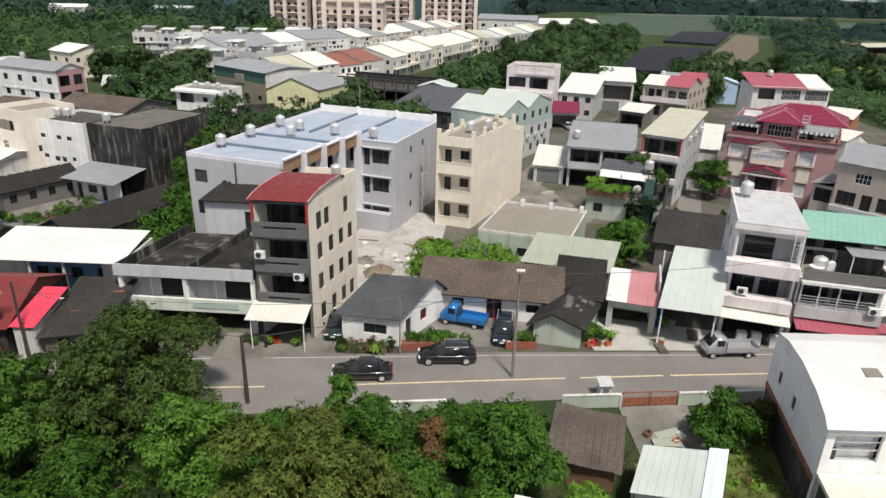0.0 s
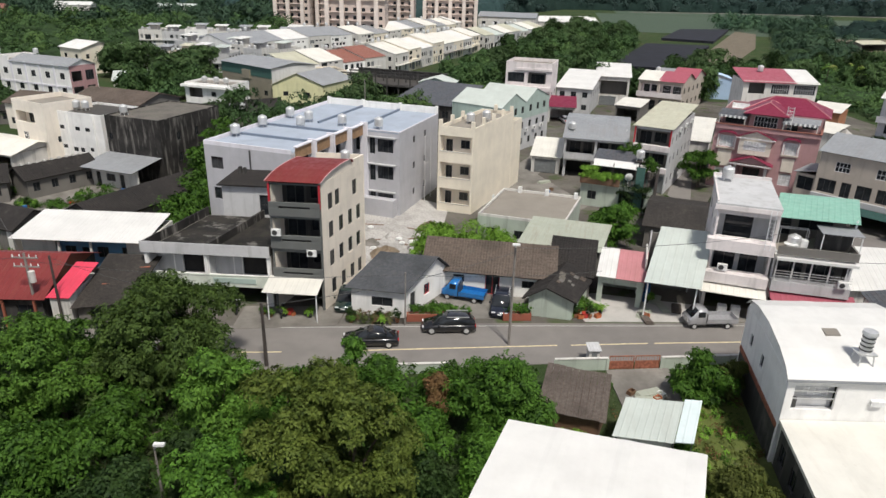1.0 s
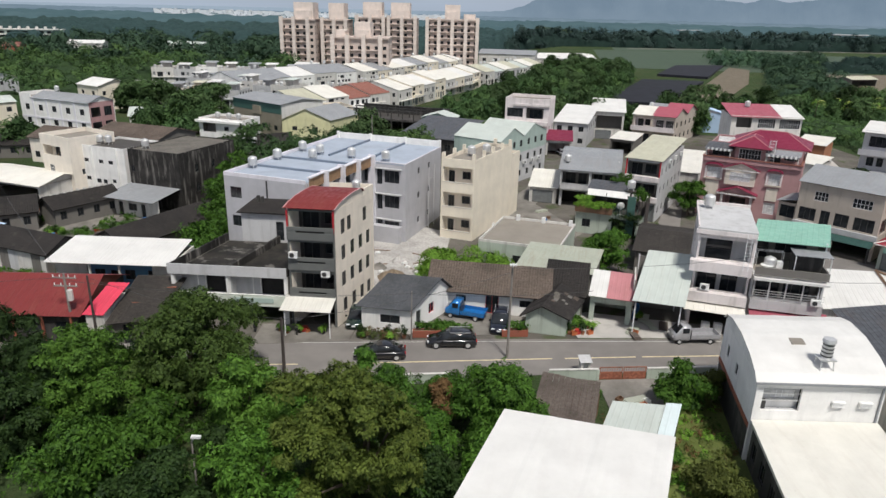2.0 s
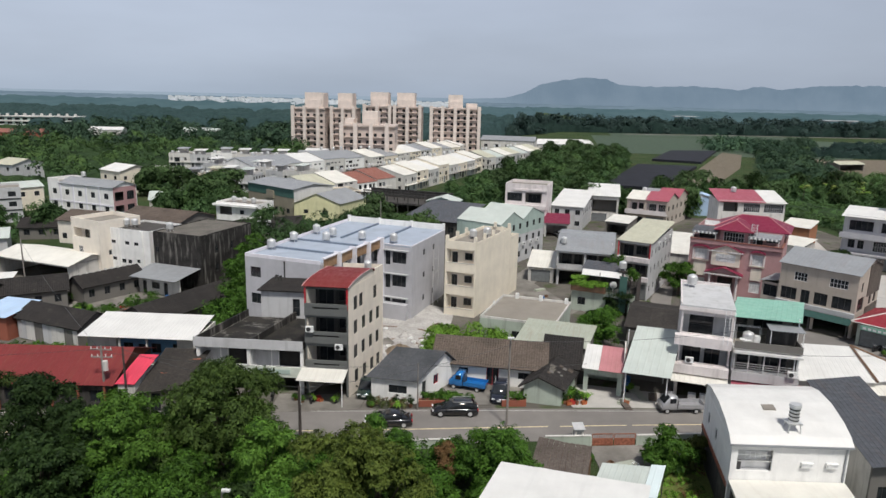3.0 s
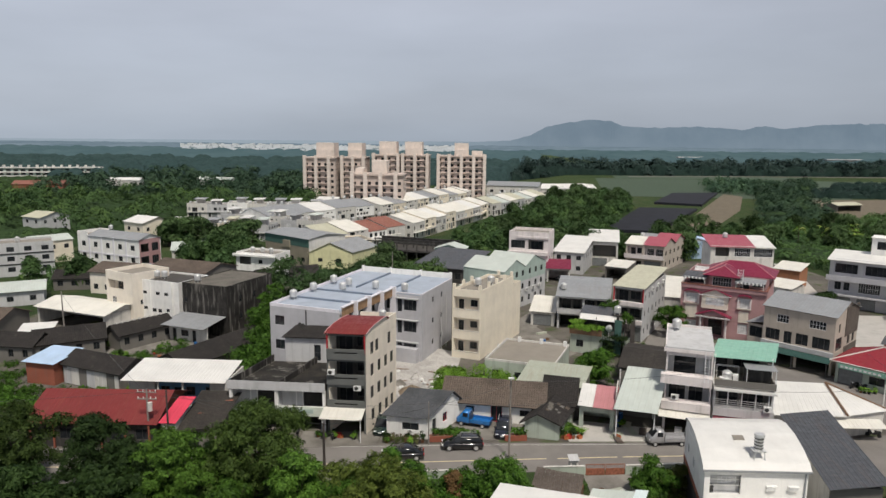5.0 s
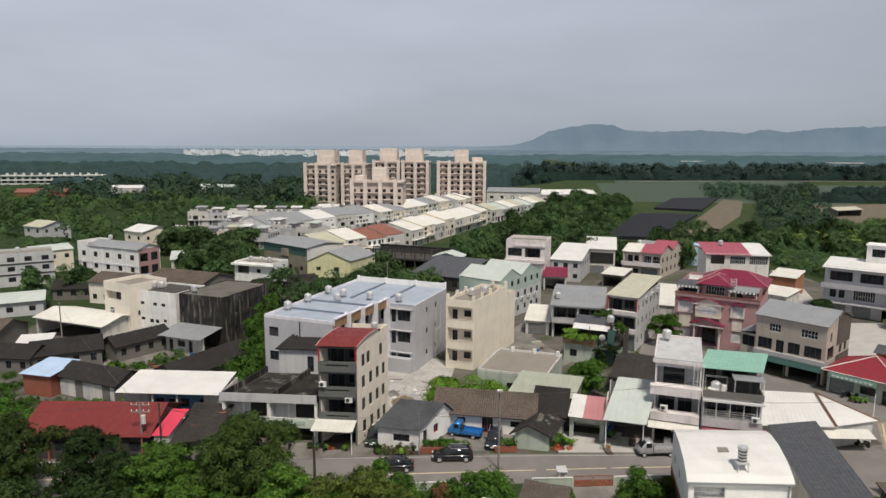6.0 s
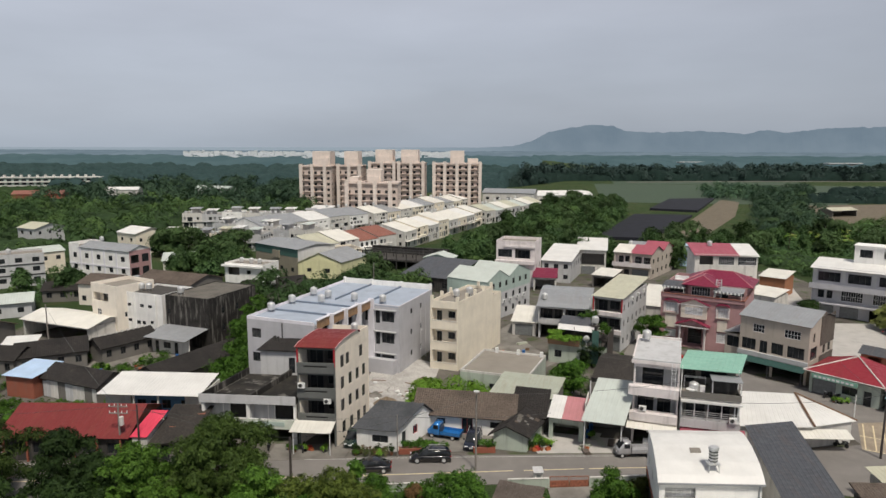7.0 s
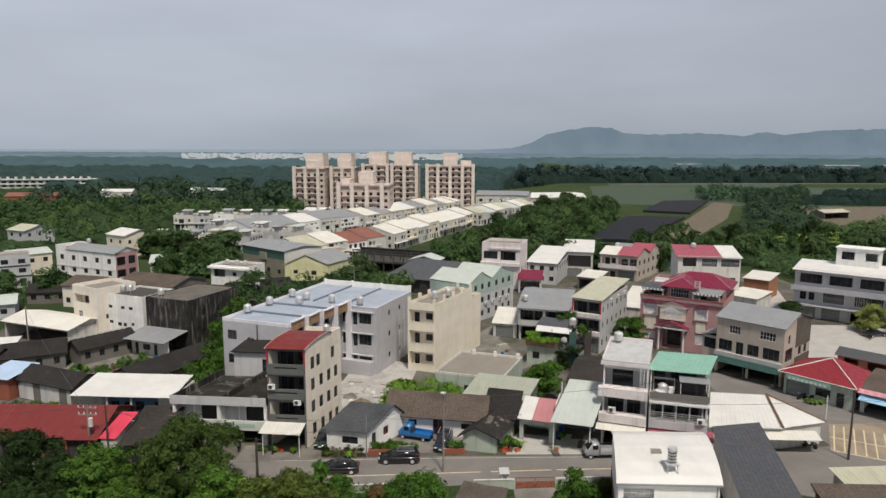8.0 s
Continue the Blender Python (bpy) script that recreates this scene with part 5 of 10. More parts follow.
wall_with(h, pose(0, 4.6, 0), W, 6.82, 9.7, [(0.6, 2.0, 6.9, 9.0, "d"), (2.6, 5.6, 7.6, 9.2, "w")], M["concrete"])
shed_roof(h, W + 0.4, 2.0, 2.7, 3.1, M["s_rose"], 0.1, u0=0.2, v0=-2.1, name="awning")
water_tank(at(h, 1.5, 0.6, 6.82))
ac_unit(at(h, 5.4, -1.2, 4.3))
for z in (4.45, 4.7, 4.95, 5.2):
    part("grille_bar", boxes((0.1, -0.86, z, W - 0.05, -0.82, z + 0.04)), M["lightgrey"], h)
for u in (0.1, 1.5, 3.0, 4.5, 5.9):
    part("grille_post", boxes((u, -0.87, 4.2, u + 0.12, -0.81, 6.35)), M["lightgrey"], h)
# lean-to canopy and clutter on the terrace
for i in range(9):
    part("canopy_slat", boxes((3.4 + 0.36 * i, -0.6, 9.0, 3.46 + 0.36 * i, 1.6, 9.06)), M["frame_white"], h)
part("canopy_sheet", boxes((3.3, -0.7, 9.07, W + 0.1, 1.7, 9.12)), M["s_grey"], h, "translucent grey plastic canopy sheet")
for u in (3.4, W - 0.1):
    part("canopy_post", boxes((u, -0.66, 7.6, u + 0.07, -0.58, 9.0)), M["frame_white"], h)
part("canopy_back", boxes((3.4, 1.2, 6.83, W - 0.2, 1.3, 9.0)), M["blackened"], h)
th = thing("round_table", 0, 0, 0, 0, "white round garden table on the roof terrace", "table")
th.matrix_world = at(h, 1.2, 0.2, 6.82)
bm = bmesh.new()
tube(bm, (0, 0, 0.70), (0, 0, 0.75), 0.6, n=20)
part("tabletop", bm, M["plasticwhite"], th)
bm = bmesh.new()
tube(bm, (0, 0, 0.02), (0, 0, 0.70), 0.05, n=8)
part("stem", bm, M["plasticwhite"], th)
bm = bmesh.new()
tube(bm, (0, 0, 0.0), (0, 0, 0.04), 0.3, n=12)
part("foot", bm, M["plasticwhite"], th)
th = thing("drying_rack", 0, 0, 0, 0, "white steel drying rack on the roof terrace", "drying rack")
th.matrix_world = at(h, 0.5, 1.8, 6.82)
for u in (0, 2.4):
    for v in (0, 0.6):
        part("post", boxes((u, v, 0, u + 0.04, v + 0.04, 1.6)), M["frame_white"], th)
for v in (0, 0.2, 0.4, 0.6):
    part("rail", boxes((0, v + 0.003, 1.6, 2.44, v + 0.03, 1.63)), M["frame_white"], th)
th = thing("washing_machine", 0, 0, 0, 0, "white washing machine on the roof terrace", "washing machine")
th.matrix_world = at(h, 2.2, 0.9, 6.82)
part("body", boxes((0, 0, 0, 0.6, 0.6, 0.85)), M["plasticwhite"], th)
part("lid", boxes((0.03, 0.03, 0.855, 0.57, 0.57, 0.9)), M["frame_white"], th)

# ---- near side of the street ----
h = thing("warehouse", 21.9, 31.2, 0, 0, "white warehouse with a faceted white vaulted sheet roof", "warehouse")
W, D, K = 9.0, 10.4, 0.17
PROF = [(-0.25, 6.55), (0.5, 7.0), (2.2, 7.45), (5.0, 7.75), (7.9, 7.6), (9.7, 7.15), (10.6, 6.5)]
for (va, za), (vb, zb) in zip(PROF, PROF[1:]):
    roof_plane(h, ((-0.2, va, za), (W + 0.2, va, za), (W + 0.2, vb, zb), (-0.2, vb, zb)), M["s_white"], name="roof_sheet", step=9.0, k=K)
shell(h, W, D, 6.4, M["white"], [(0.5, 3.2, 4.2, 6.0, "o")], [], [(5.0, 5.6, 4.0, 5.0, "w"), (8.0, 8.6, 4.0, 5.0, "w")], k=K)
for a, b in ((0.02, 0.16), (W - 0.16, W - 0.02)):
    bm = bmesh.new()
    ring = [(min(max(v, 0.0), D), z - 0.06) for v, z in PROF] + [(D, 6.4), (0.0, 6.4)]
    lo = [bm.verts.new((a, v, z)) for v, z in ring]
    hi = [bm.verts.new((b, v, z)) for v, z in ring]
    bm.faces.new(lo[::-1])
    bm.faces.new(hi)
    for i in range(len(ring)):
        j = (i + 1) % len(ring)
        bm.faces.new((lo[i], lo[j], hi[j], hi[i]))
    bmesh.ops.recalc_face_normals(bm, faces=bm.faces)
    part("gable_wall", skewed(bm, K), M["white"], h)
wall_with(h, pose(0.5 + 0.10, 0.5, 0), 2.7, 4.15, 6.1, [(0.7, 2.4, 4.9, 5.6, "c")], M["lightgrey"], 0.1, "inner_wall")
part("recess_floor", skewed(boxes((0.4, 0.19, 4.05, 3.3, 0.49, 4.15)), K), M["lightgrey"], h)
part("meter_box", skewed(boxes((0.6, 0.25, 4.2, 0.9, 0.45, 4.9)), K), M["frame_dark"], h, "dark meter box")
for u in (5.4, 7.3):
    part("vent_hood", skewed(boxes((u, -0.28, 5.0, u + 0.9, -0.003, 5.12), (u + 0.02, -0.22, 4.72, u + 0.88, -0.003, 4.995)), K), M["plasticwhite"], h, "white hooded wall vent")
part("roof_edge_trim", skewed(boxes((-0.22, -0.32, 6.42, W + 0.22, -0.26, 6.6)), K), M["s_grey"], h, "grey metal roof edge trim")
part("downpipe", skewed(boxes((W - 0.3, -0.12, 3.5, W - 0.18, -0.004, 6.4)), K), M["s_grey"], h)
for z in (4.95, 5.5):
    part("vent_slat", skewed(boxes((0.55, 0.10, z, 3.15, 0.16, z + 0.05)), K), M["steel"], h)
part("lower_wall_cladding", skewed(boxes((-0.06, 0.3, 0, -0.003, D - 0.3, 2.6)), K), M["blackened"], h, "dark stained lower cladding")
part("wall_band", skewed(boxes((-0.09, 0.2, 2.6, -0.003, D - 0.2, 2.95)), K), M["rust"], h, "reddish brown band")
shell(h, 8.6, 9.0, 3.2, (M["offwhite"], M["offwhite"], M["blackened"], M["offwhite"]), [], [], row_holes(9.0, 4, (0.8,), 1.0, 1.4), k=K, u0=0.2, v0=-9.1)
part("terrace_roof", skewed(boxes((0.0, -9.3, 3.2, 9.0, -0.06, 3.45)), K), M["s_cream"], h, "cream coated flat terrace roof")
# rubble and site clutter in the building yard
def heap(x, y, r, hh, mat, label, seed):
    rnd = random.Random(seed)
    bm = bmesh.new()
    n, rings = 20, []
    for j in range(6):
        f = j / 5
        rings.append([bm.verts.new((r * (1 - f) * (1 + 0.25 * noise.noise(Vector((math.cos(6.283 * i / n) * 1.5, math.sin(6.283 * i / n) * 1.5, seed)))) * math.cos(6.283 * i / n), r * (1 - f) * 0.8 * math.sin(6.283 * i / n) + 0.1 * j,
                                    hh * f ** 0.8 * (1 + 0.3 * rnd.uniform(-1, 1)) - 0.05 * (j == 0))) for i in range(n)])
    for a, b in zip(rings, rings[1:]):
        for i in range(n):
            bm.faces.new((a[i], a[(i + 1) % n], b[(i + 1) % n], b[i]))
    ob = part("rubble_heap", bm, M[mat])
    ob.matrix_world = pose(x, y, 0.02, 0, 0, rnd.uniform(0, 360))
    tagged(ob, label, "heap", kind="stuff")


part("skylight", skewed(boxes((3.2, 3.6, 7.60, 4.2, 4.5, 7.72)), K), M["greydeck"], h, "grey roof hatch")

th = thing("roof_ventilator", 26.9, 32.4, 7.1, 0, "tall steel roof ventilator on a stand", "ventilator")
for sx, sy in ((1, 1), (1, -1), (-1, 1), (-1, -1)):
    bm = bmesh.new()
    tube(bm, (sx * 0.5, sy * 0.45, -0.25), (sx * 0.4, sy * 0.35, 0.75), 0.05, n=6)
    part("leg", bm, M["steel"], th)
part("stand_plate", boxes((-0.55, -0.5, 0.72, 0.55, 0.5, 0.8)), M["steel"], th)
bm = bmesh.new()
tube(bm, (0, 0, 0.8), (0, 0, 2.05), 0.36, 0.36, 16)
tube(bm, (0, 0, 2.05), (0, 0, 2.28), 0.47, 0.42, 16)
part("vent_pipe", bm, M["steel"], th)
bm = bmesh.new()
for i in range(4):
    tube(bm, (0, 0, 0.95 + 0.29 * i), (0, 0, 1.04 + 0.29 * i), 0.395, n=16)
part("dark_band", bm, M["frame_dark"], th, "dark louvre bands")

h = thing("long_shed", 33.4, 32.0, 0, 0, "long shed with a dark grey corrugated roof beside the warehouse", "shed")
shell(h, 4.6, 15.8, 4.6, (M["concrete"], M["concrete"], M["offwhite"], M["concrete"]), row_holes(4.6, 2, (1.5,), 0.9, 1.2), k=0.2)
roof_plane(h, ((-0.3, -0.6, 4.7), (5.0, -0.6, 5.3), (5.0, 16.2, 5.3), (-0.3, 16.2, 4.7)), M["s_dark"], step=0.4, k=0.2)
h = thing("long_shed", 41.6, 28.6, 0, 0, "low house with a dark brown tiled roof", "shed")
shell(h, 11, 8.4, 2.8, M["concrete"], k=0.1)
shed_roof(h, 11, 8.4, 2.9, 3.6, M["t_brown"], 0.4, k=0.1, kind="tiles")
h = thing("long_shed", 46.6, 38.4, 0, 6, "low shed with a pale grey sheet roof by the junction", "shed")
shell(h, 16, 2.6, 2.8, M["offwhite"])
shed_roof(h, 16, 2.6, 2.9, 3.3, M["s_olivecream"], 0.4)

# big white roofed hall close to the start of the flight
h, W = house("hall", (-1.5, 8.4), (7.4, 6.2), "tall hall with a plain white sheet roof", "hall")
D = 13.6
shell(h, 8.4, D, 9.7, M["lightgrey"], row_holes(8.4, 3, (2, 6), 1.5, 1.3), row_holes(D, 4, (2, 6), 1.5, 1.3), row_holes(D, 4, (2, 6), 1.5, 1.3), k=0.13)
shed_roof(h, 8.4, D, 9.8, 10.0, M["s_white"], 0.25, k=0.13, step=3.0)

h = thing("lean_to_shed", 11.0, 30.0, 0, -8, "garden shed with a pale green sheet roof on thin posts", "shed")
shell(h, 3.5, 3.4, 2.6, M["offwhite"], [(1, 2, 0, 2, "d")], k=0.3, u0=0.1, v0=0.2)
roof_plane(h, ((0.0, -0.1, 2.72), (3.78, -0.15, 2.72), (3.78, 4.0, 3.08), (0.0, 3.85, 3.08)), M["s_palegreen"], k=0.3)
roof_plane(h, ((3.82, -0.1, 2.80), (4.95, -0.05, 2.80), (4.95, 4.2, 3.2), (3.82, 4.15, 3.2)), M["s_paleblue"], label="pale blue white plastic roof panel", k=0.3)
for u, v in ((0.2, 0.0), (3.7, 0.0), (4.8, 0.1), (4.8, 3.9)):
    part("post", skewed(boxes((u, v, 0, u + 0.08, v + 0.08, 2.7)), 0.3), M["frame_dark"], h)
h = thing("lean_to_shed", 7.4, 33.5, 0, -18, "old shed with a sagging brown board roof", "shed")
shell(h, 3.3, 4.2, 1.9, M["wood"], k=0.08, u0=0.2, v0=0.2)
for i in range(10):
    u0, u1 = -0.7 + 0.47 * i, -0.7 + 0.47 * (i + 1) - 0.015
    d0, d1 = 0.02 * (i % 3), 0.05 * math.sin(i)
    roof_plane(h, ((u0, -0.2 + d1, 2.0 + d0), (u1, -0.2 + d1, 2.0 + d0), (u1 - 0.2, 5.1 + d1, 2.55 - 0.05 * math.sin(i * 0.35)), (u0 - 0.2, 5.1 + d1, 2.55 - 0.05 * math.sin(i * 0.35))), M["boards"], name="roof_board", step=0.24)
h = thing("kiosk", 12.1, 42.5, 0, 5, "small pale box hut at the roadside", "hut")
part("body", boxes((0, 0, 0, 0.85, 0.8, 1.35)), M["offwhite"], h)
part("hatch", boxes((0.2, -0.03, 0.5, 0.65, -0.003, 1.1)), M["shutter"], h)
roof_plane(h, ((-0.12, -0.15, 1.38), (0.97, -0.15, 1.38), (0.97, 0.95, 1.6), (-0.12, 0.95, 1.6)), M["lightgrey"], step=0.3)


def garden_wall(x0, y0, x1, y1, hgt, mat, label):
    x, y, rot, L = ends((x0, y0), (x1, y1))
    th = thing("garden_wall", x, y, 0, rot, label, "wall")
    part("wall_body", boxes((0, 0, -0.1, L, 0.15, hgt)), mat, th)
    part("coping", boxes((-0.03, -0.04, hgt, L + 0.03, 0.19, hgt + 0.08)), M["offwhite"], th)
    n = max(1, int(L / 2.4))
    for i in range(n + 1):
        u = L * i / n
        part("pier", boxes((u - 0.12, -0.06, -0.1, u + 0.12, 0.0 - 0.003, hgt - 0.01)), mat, th)


garden_wall(9.2, 41.5, 13.5, 41.9, 1.0, M["mint"], "low mint green garden wall along the street")
garden_wall(18.0, 42.3, 24.6, 43.0, 1.0, M["mint"], "low mint green garden wall along the street")
garden_wall(-4.0, 40.3, 0.6, 40.8, 0.8, M["mint"], "low mossy garden wall along the street")
th = thing("gate", 13.6, 42.0, 0, 5, "rusty red iron gate of two leaves", "gate")
for i in range(2):
    u = 2.15 * i
    part("gate_frame", boxes((u + 0.05, 0, -0.02, u + 2.1, 0.06, 0.18), (u + 0.05, 0, 1.12, u + 2.1, 0.06, 1.2), (u + 0.05, 0, 0.18, u + 0.12, 0.06, 1.12), (u + 2.03, 0, 0.18, u + 2.1, 0.06, 1.12)), M["rust"], th)
    part("gate_panel", boxes((u + 0.13, 0.015, 0.19, u + 2.02, 0.045, 0.72)), M["rust"], th)
    for j in range(8):
        part("bar", boxes((u + 0.3 + 0.22 * j, 0.015, 0.73, u + 0.33 + 0.22 * j, 0.045, 1.11)), M["rust"], th)

# brick planters before the farm house
for x0, y0, x1, y1 in ((-3.2, 48.9, 2.6, 49.4), (5.6, 49.6, 8.2, 49.8)):
    x, y, rot, L = ends((x0, y0), (x1, y1))
    th = thing("planter", x, y, 0, rot, "red brick planter along the street with small shrubs", "planter", "brick planters")
    part("brick_trough", boxes((0, 0, 0, L, 0.12, 0.7), (0, 0.5, 0, L, 0.62, 0.7), (0, 0.12, 0, 0.12, 0.5, 0.7), (L - 0.12, 0.12, 0, L, 0.5, 0.7)), M["redbrick"], th)
    part("soil", boxes((0.12, 0.12, 0, L - 0.12, 0.5, 0.6)), M["dirt"], th)

# ---- second line of houses ----
# grey apartment block in two steps, with the pale blue roof
h = thing("apartment_block", -27.5, 69.1, 0, -19, "new grey rendered three-storey block with a pale blue roof", "apartment block")
zs = (0.4, 4.0, 7.5)
b1W, b1D, b2W, b2D = 11.3, 14.8, 17.7, 13.8
V1 = b1D + b2D
side1 = []
for z in zs:
    side1 += [(2.4, 5.0, z + 0.2, z + 2.8, "o"), (8.6, 11.2, z + 0.2, z + 2.8, "o"), (0.6, 1.6, z + 0.9, z + 2.3, "w"), (6.2, 7.4, z + 0.9, z + 2.3, "w"), (12.4, 13.6, z + 0.9, z + 2.3, "w")]
shell(h, b1W, b1D, 10.9, M["grey"], [(0.8, 2.4, 8.2, 9.6, "w"), (0.8, 2.4, 4.6, 6.0, "w"), (6.0, 7.2, 4.6, 6.0, "w")], side1, floors=(3.6, 7.2))
front2 = []
for z in zs:
    front2 += [(11.6, 12.6, z + 0.7, z + 2.5, "w"), (13.5, 14.3, z + 0.4, z + 2.5, "w"), (14.6, 16.8, z + 0.7, z + 2.4, "w")]
side2 = [(4.4, 5.2, z + 1.2, z + 2.1, "w") for z in zs] + [(8.4, 9.2, z + 1.2, z + 2.1, "w") for z in zs]
shell(h, b2W, b2D, 10.9, M["grey"], front2, side2, v0=b1D + 0.02, floors=(3.6, 7.2))
part("roof", boxes((0.2, 0.2, 10.7, b1W - 0.2, b1D, 10.93), (0.2, b1D + 0.01, 10.7, b2W - 0.2, V1 - 0.2, 10.93)), M["bluedeck"], h, "pale blue coated roof deck")
part("parapet", boxes((0, 0, 10.9, b1W, 0.18, 11.35), (0, 0.18, 10.9, 0.18, V1, 11.35), (b2W - 0.14, b1D + 0.2, 10.9, b2W, V1 - 0.17, 11.02), (b1W, b1D, 10.9, b2W, b1D + 0.14, 11.02)), M["purplewhite"], h, "pale roof edge kerb")
part("rear_parapet", boxes((0.18, V1 - 0.16, 10.9, b2W, V1 + 0.02, 11.85), *[(u, V1 - 0.4, 10.9, u + 0.35, V1 + 0.06, 12.0) for u in (0.2, 5.8, 11.7, 17.3)]), M["white"], h, "bright white rear parapet with stub posts")
for a, b, c, d in ((0.3, 5.6, 11.0, 5.85), (0.3, 11.4, 11.0, 11.65), (5.85, b1D + 0.5, 6.1, V1 - 0.45), (11.75, b1D + 0.5, 12.0, V1 - 0.45)):
    part("roof_kerb", boxes((a, b, 10.93, c, d, 11.2)), M["bluekerb"], h, "low grey divider on the roof")
for i, (v0, v1) in enumerate(((0.4, 3.6), (4.0, 7.2), (7.6, 10.8), (11.2, 14.4))):
    e, z = b1W + 0.5 + 0.36 * i, 11.75
    part("roof_screen", boxes((e - 0.2, v0, 10.3, e - 0.06, v1, z - 0.16)), M["brownpanel"], h, "brown stone screen on the roof edge")
    part("screen_cap", boxes((e - 0.35, v0 - 0.1, z - 0.15, e + 0.1, v1 + 0.1, z)), M["purplewhite"], h)
    part("screen_fin", boxes((e - 0.5, v1 + 0.003, 0.2, e + 0.5, v1 + 0.30, z + 0.14)), M["purplewhite"], h, "white vertical fin wall")
    part("screen_slab", boxes((b1W + 0.004, v0, 10.6, e - 0.21, v1, 10.9)), M["grey"], h)
for z in zs:
    part("balcony", boxes((b1W + 0.003, 2.2, z + 0.05, b1W + 0.95, 5.2, z + 0.2), (b1W + 0.85, 2.2, z + 0.2, b1W + 0.95, 5.2, z + 1.05)), M["lightgrey"], h)
    part("balcony", boxes((b1W + 0.003, 8.4, z + 0.05, b1W + 0.95, 11.4, z + 0.2), (b1W + 0.85, 8.4, z + 0.2, b1W + 0.95, 11.4, z + 1.05)), M["lightgrey"], h)
    part("window_hood", boxes((13.3, b1D - 0.4, z + 2.6, 17.2, b1D + 0.01, z + 2.72), (11.6, b1D - 0.3, z + 2.6, 12.9, b1D + 0.01, z + 2.72)), M["lightgrey"], h)
part("entrance_wall", boxes((11.9, b1D - 1.2, 0, 17.3, b1D - 0.02, 2.3)), M["grey"], h)
part("downpipe", boxes((6.0, -0.1, 0, 6.15, -0.003, 10.8)), M["frame_dark"], h)
for u, v in ((1.0, 4.6), (1.0, 10.2), (1.0, 16.6), (4.4, 15.6), (9.4, 15.4), (14.4, 15.7), (5.2, 12.2)):
    water_tank(at(h, u, v, 10.93))

th = thing("scaffold_frame", 0, 0, 0, 0, "thin pale scaffold frame standing against the grey side wall", "scaffold")
th.matrix_world = at(h, b2W + 0.1, b1D + 7.2, 0)
for u, v in ((0.5, 0.0), (0.5, 2.2)):
    part("pole", boxes((u, v, 0, u + 0.07, v + 0.07, 9.2)), M["lightgrey"], th)
for z in (5.2, 7.4):
    part("rail", boxes((0.5, 0.08, z, 0.57, 2.19, z + 0.08)), M["lightgrey"], th)

# cream house
h, W = house("town_house", (-1.2, 80.2), (3.3, 78.7), "tall narrow cream rendered house with three balconies")
D, K = 13.8, 0.13
zs = (0.3, 3.8, 7.3)
shell(h, W, D, 10.9, M["cream"], [(0.25, W - 0.25, z + 0.9, z + 2.9, "o") for z in zs], k=K, floors=(3.6, 7.1))
for z in zs:
    recess(h, 0.25, W - 0.25, z + 0.05, z + 2.9, 1.1, M["tan"], K, holes=[(0.5, 1.4, z + 0.1, z + 2.2, "w"), (2.5, 3.7, z + 1.1, z + 2.2, "w")])
    part("balcony_kerb", boxes((0.2, -0.05, z + 0.84, W - 0.2, -0.003, z + 0.92)), M["offwhite"], h)
flat_roof(h, W, D, 10.9, 0.5, M["greydeck"], M["cream"], K)
for u, v in ((0, 0), (W - 0.4, 0), (0, 3.4), (W - 0.4, 3.4), (W - 0.4, 6.6), (0, 6.6), (W - 0.4, 10.0), (W - 0.4, 13.2), (2, 13.2)):
    part("roof_post", skewed(boxes((u, v, 11.4, u + 0.4, v + 0.4, 12.2)), K), M["cream"], h)
shell(h, W, 3.6, 9.4, M["cream"], k=K, v0=D + 0.02)
flat_roof(h, W, 3.6, 9.4, 0.5, M["greydeck"], M["cream"], K, 0.0, D + 0.02)
water_tank(at(h, 2.0, 5.2, 10.9, K))
water_tank(at(h, 3.2, 7.6, 10.9, K))

# low flat roof with the white kerb, and the weathered sheet roof before it
h, W = house("low_house", (3.8, 69.2), (13.4, 66.3), "low mint green workshop with a flat grey roof", "workshop")
shell(h, W, 11.0, 3.3, M["mint"], row_holes(W, 3, (1.0,), 1.2, 1.0), k=0.06)
flat_roof(h, W, 11.0, 3.3, 0.3, M["greydeck"], M["offwhite"], k=0.06)
for u, v in ((2.0, 10.7), (5.5, 10.7), (9.2, 10.7)):
    part("roof_vent", skewed(boxes((u, v - 0.3, 3.3, u + 0.45, v + 0.1, 4.1)), 0.06), M["plasticwhite"], h)
h, W = house("lean_to_shed", (8.2, 62.2), (16.2, 60.0), "shed with a weathered grey green sheet roof", "shed")
shell(h, W, 6.0, 2.8, M["concrete"], k=0.1)
shed_roof(h, W, 6.0, 2.95, 3.75, M["s_oldgreen"], 0.3, k=0.1)

# overgrown green house
h, W = house("low_house", (18.6, 84.4), (27.6, 80.9), "overgrown pale green house with roof plants and a dark pergola", "house")
shell(h, W, 6.0, 3.4, M["mint"], [(5.2, 8.6, 0, 2.7, "o"), (1, 2.2, 1, 2.2, "w")])
# near-black sheet paints the shade inside the porch
part("porch_shade_panel", boxes((5.0, 2.4, 0, 8.8, 2.5, 2.8)), M["roomshade"], h)
part("roof", boxes((0.16, 0.16, 3.2, W - 0.16, 5.84, 3.42)), M["roofslab"], h)
part("parapet", boxes((0, 5.84, 3.4, W, 6.0, 4.2), (0, 0.2, 3.4, 0.16, 5.83, 4.2)), M["concrete"], h)
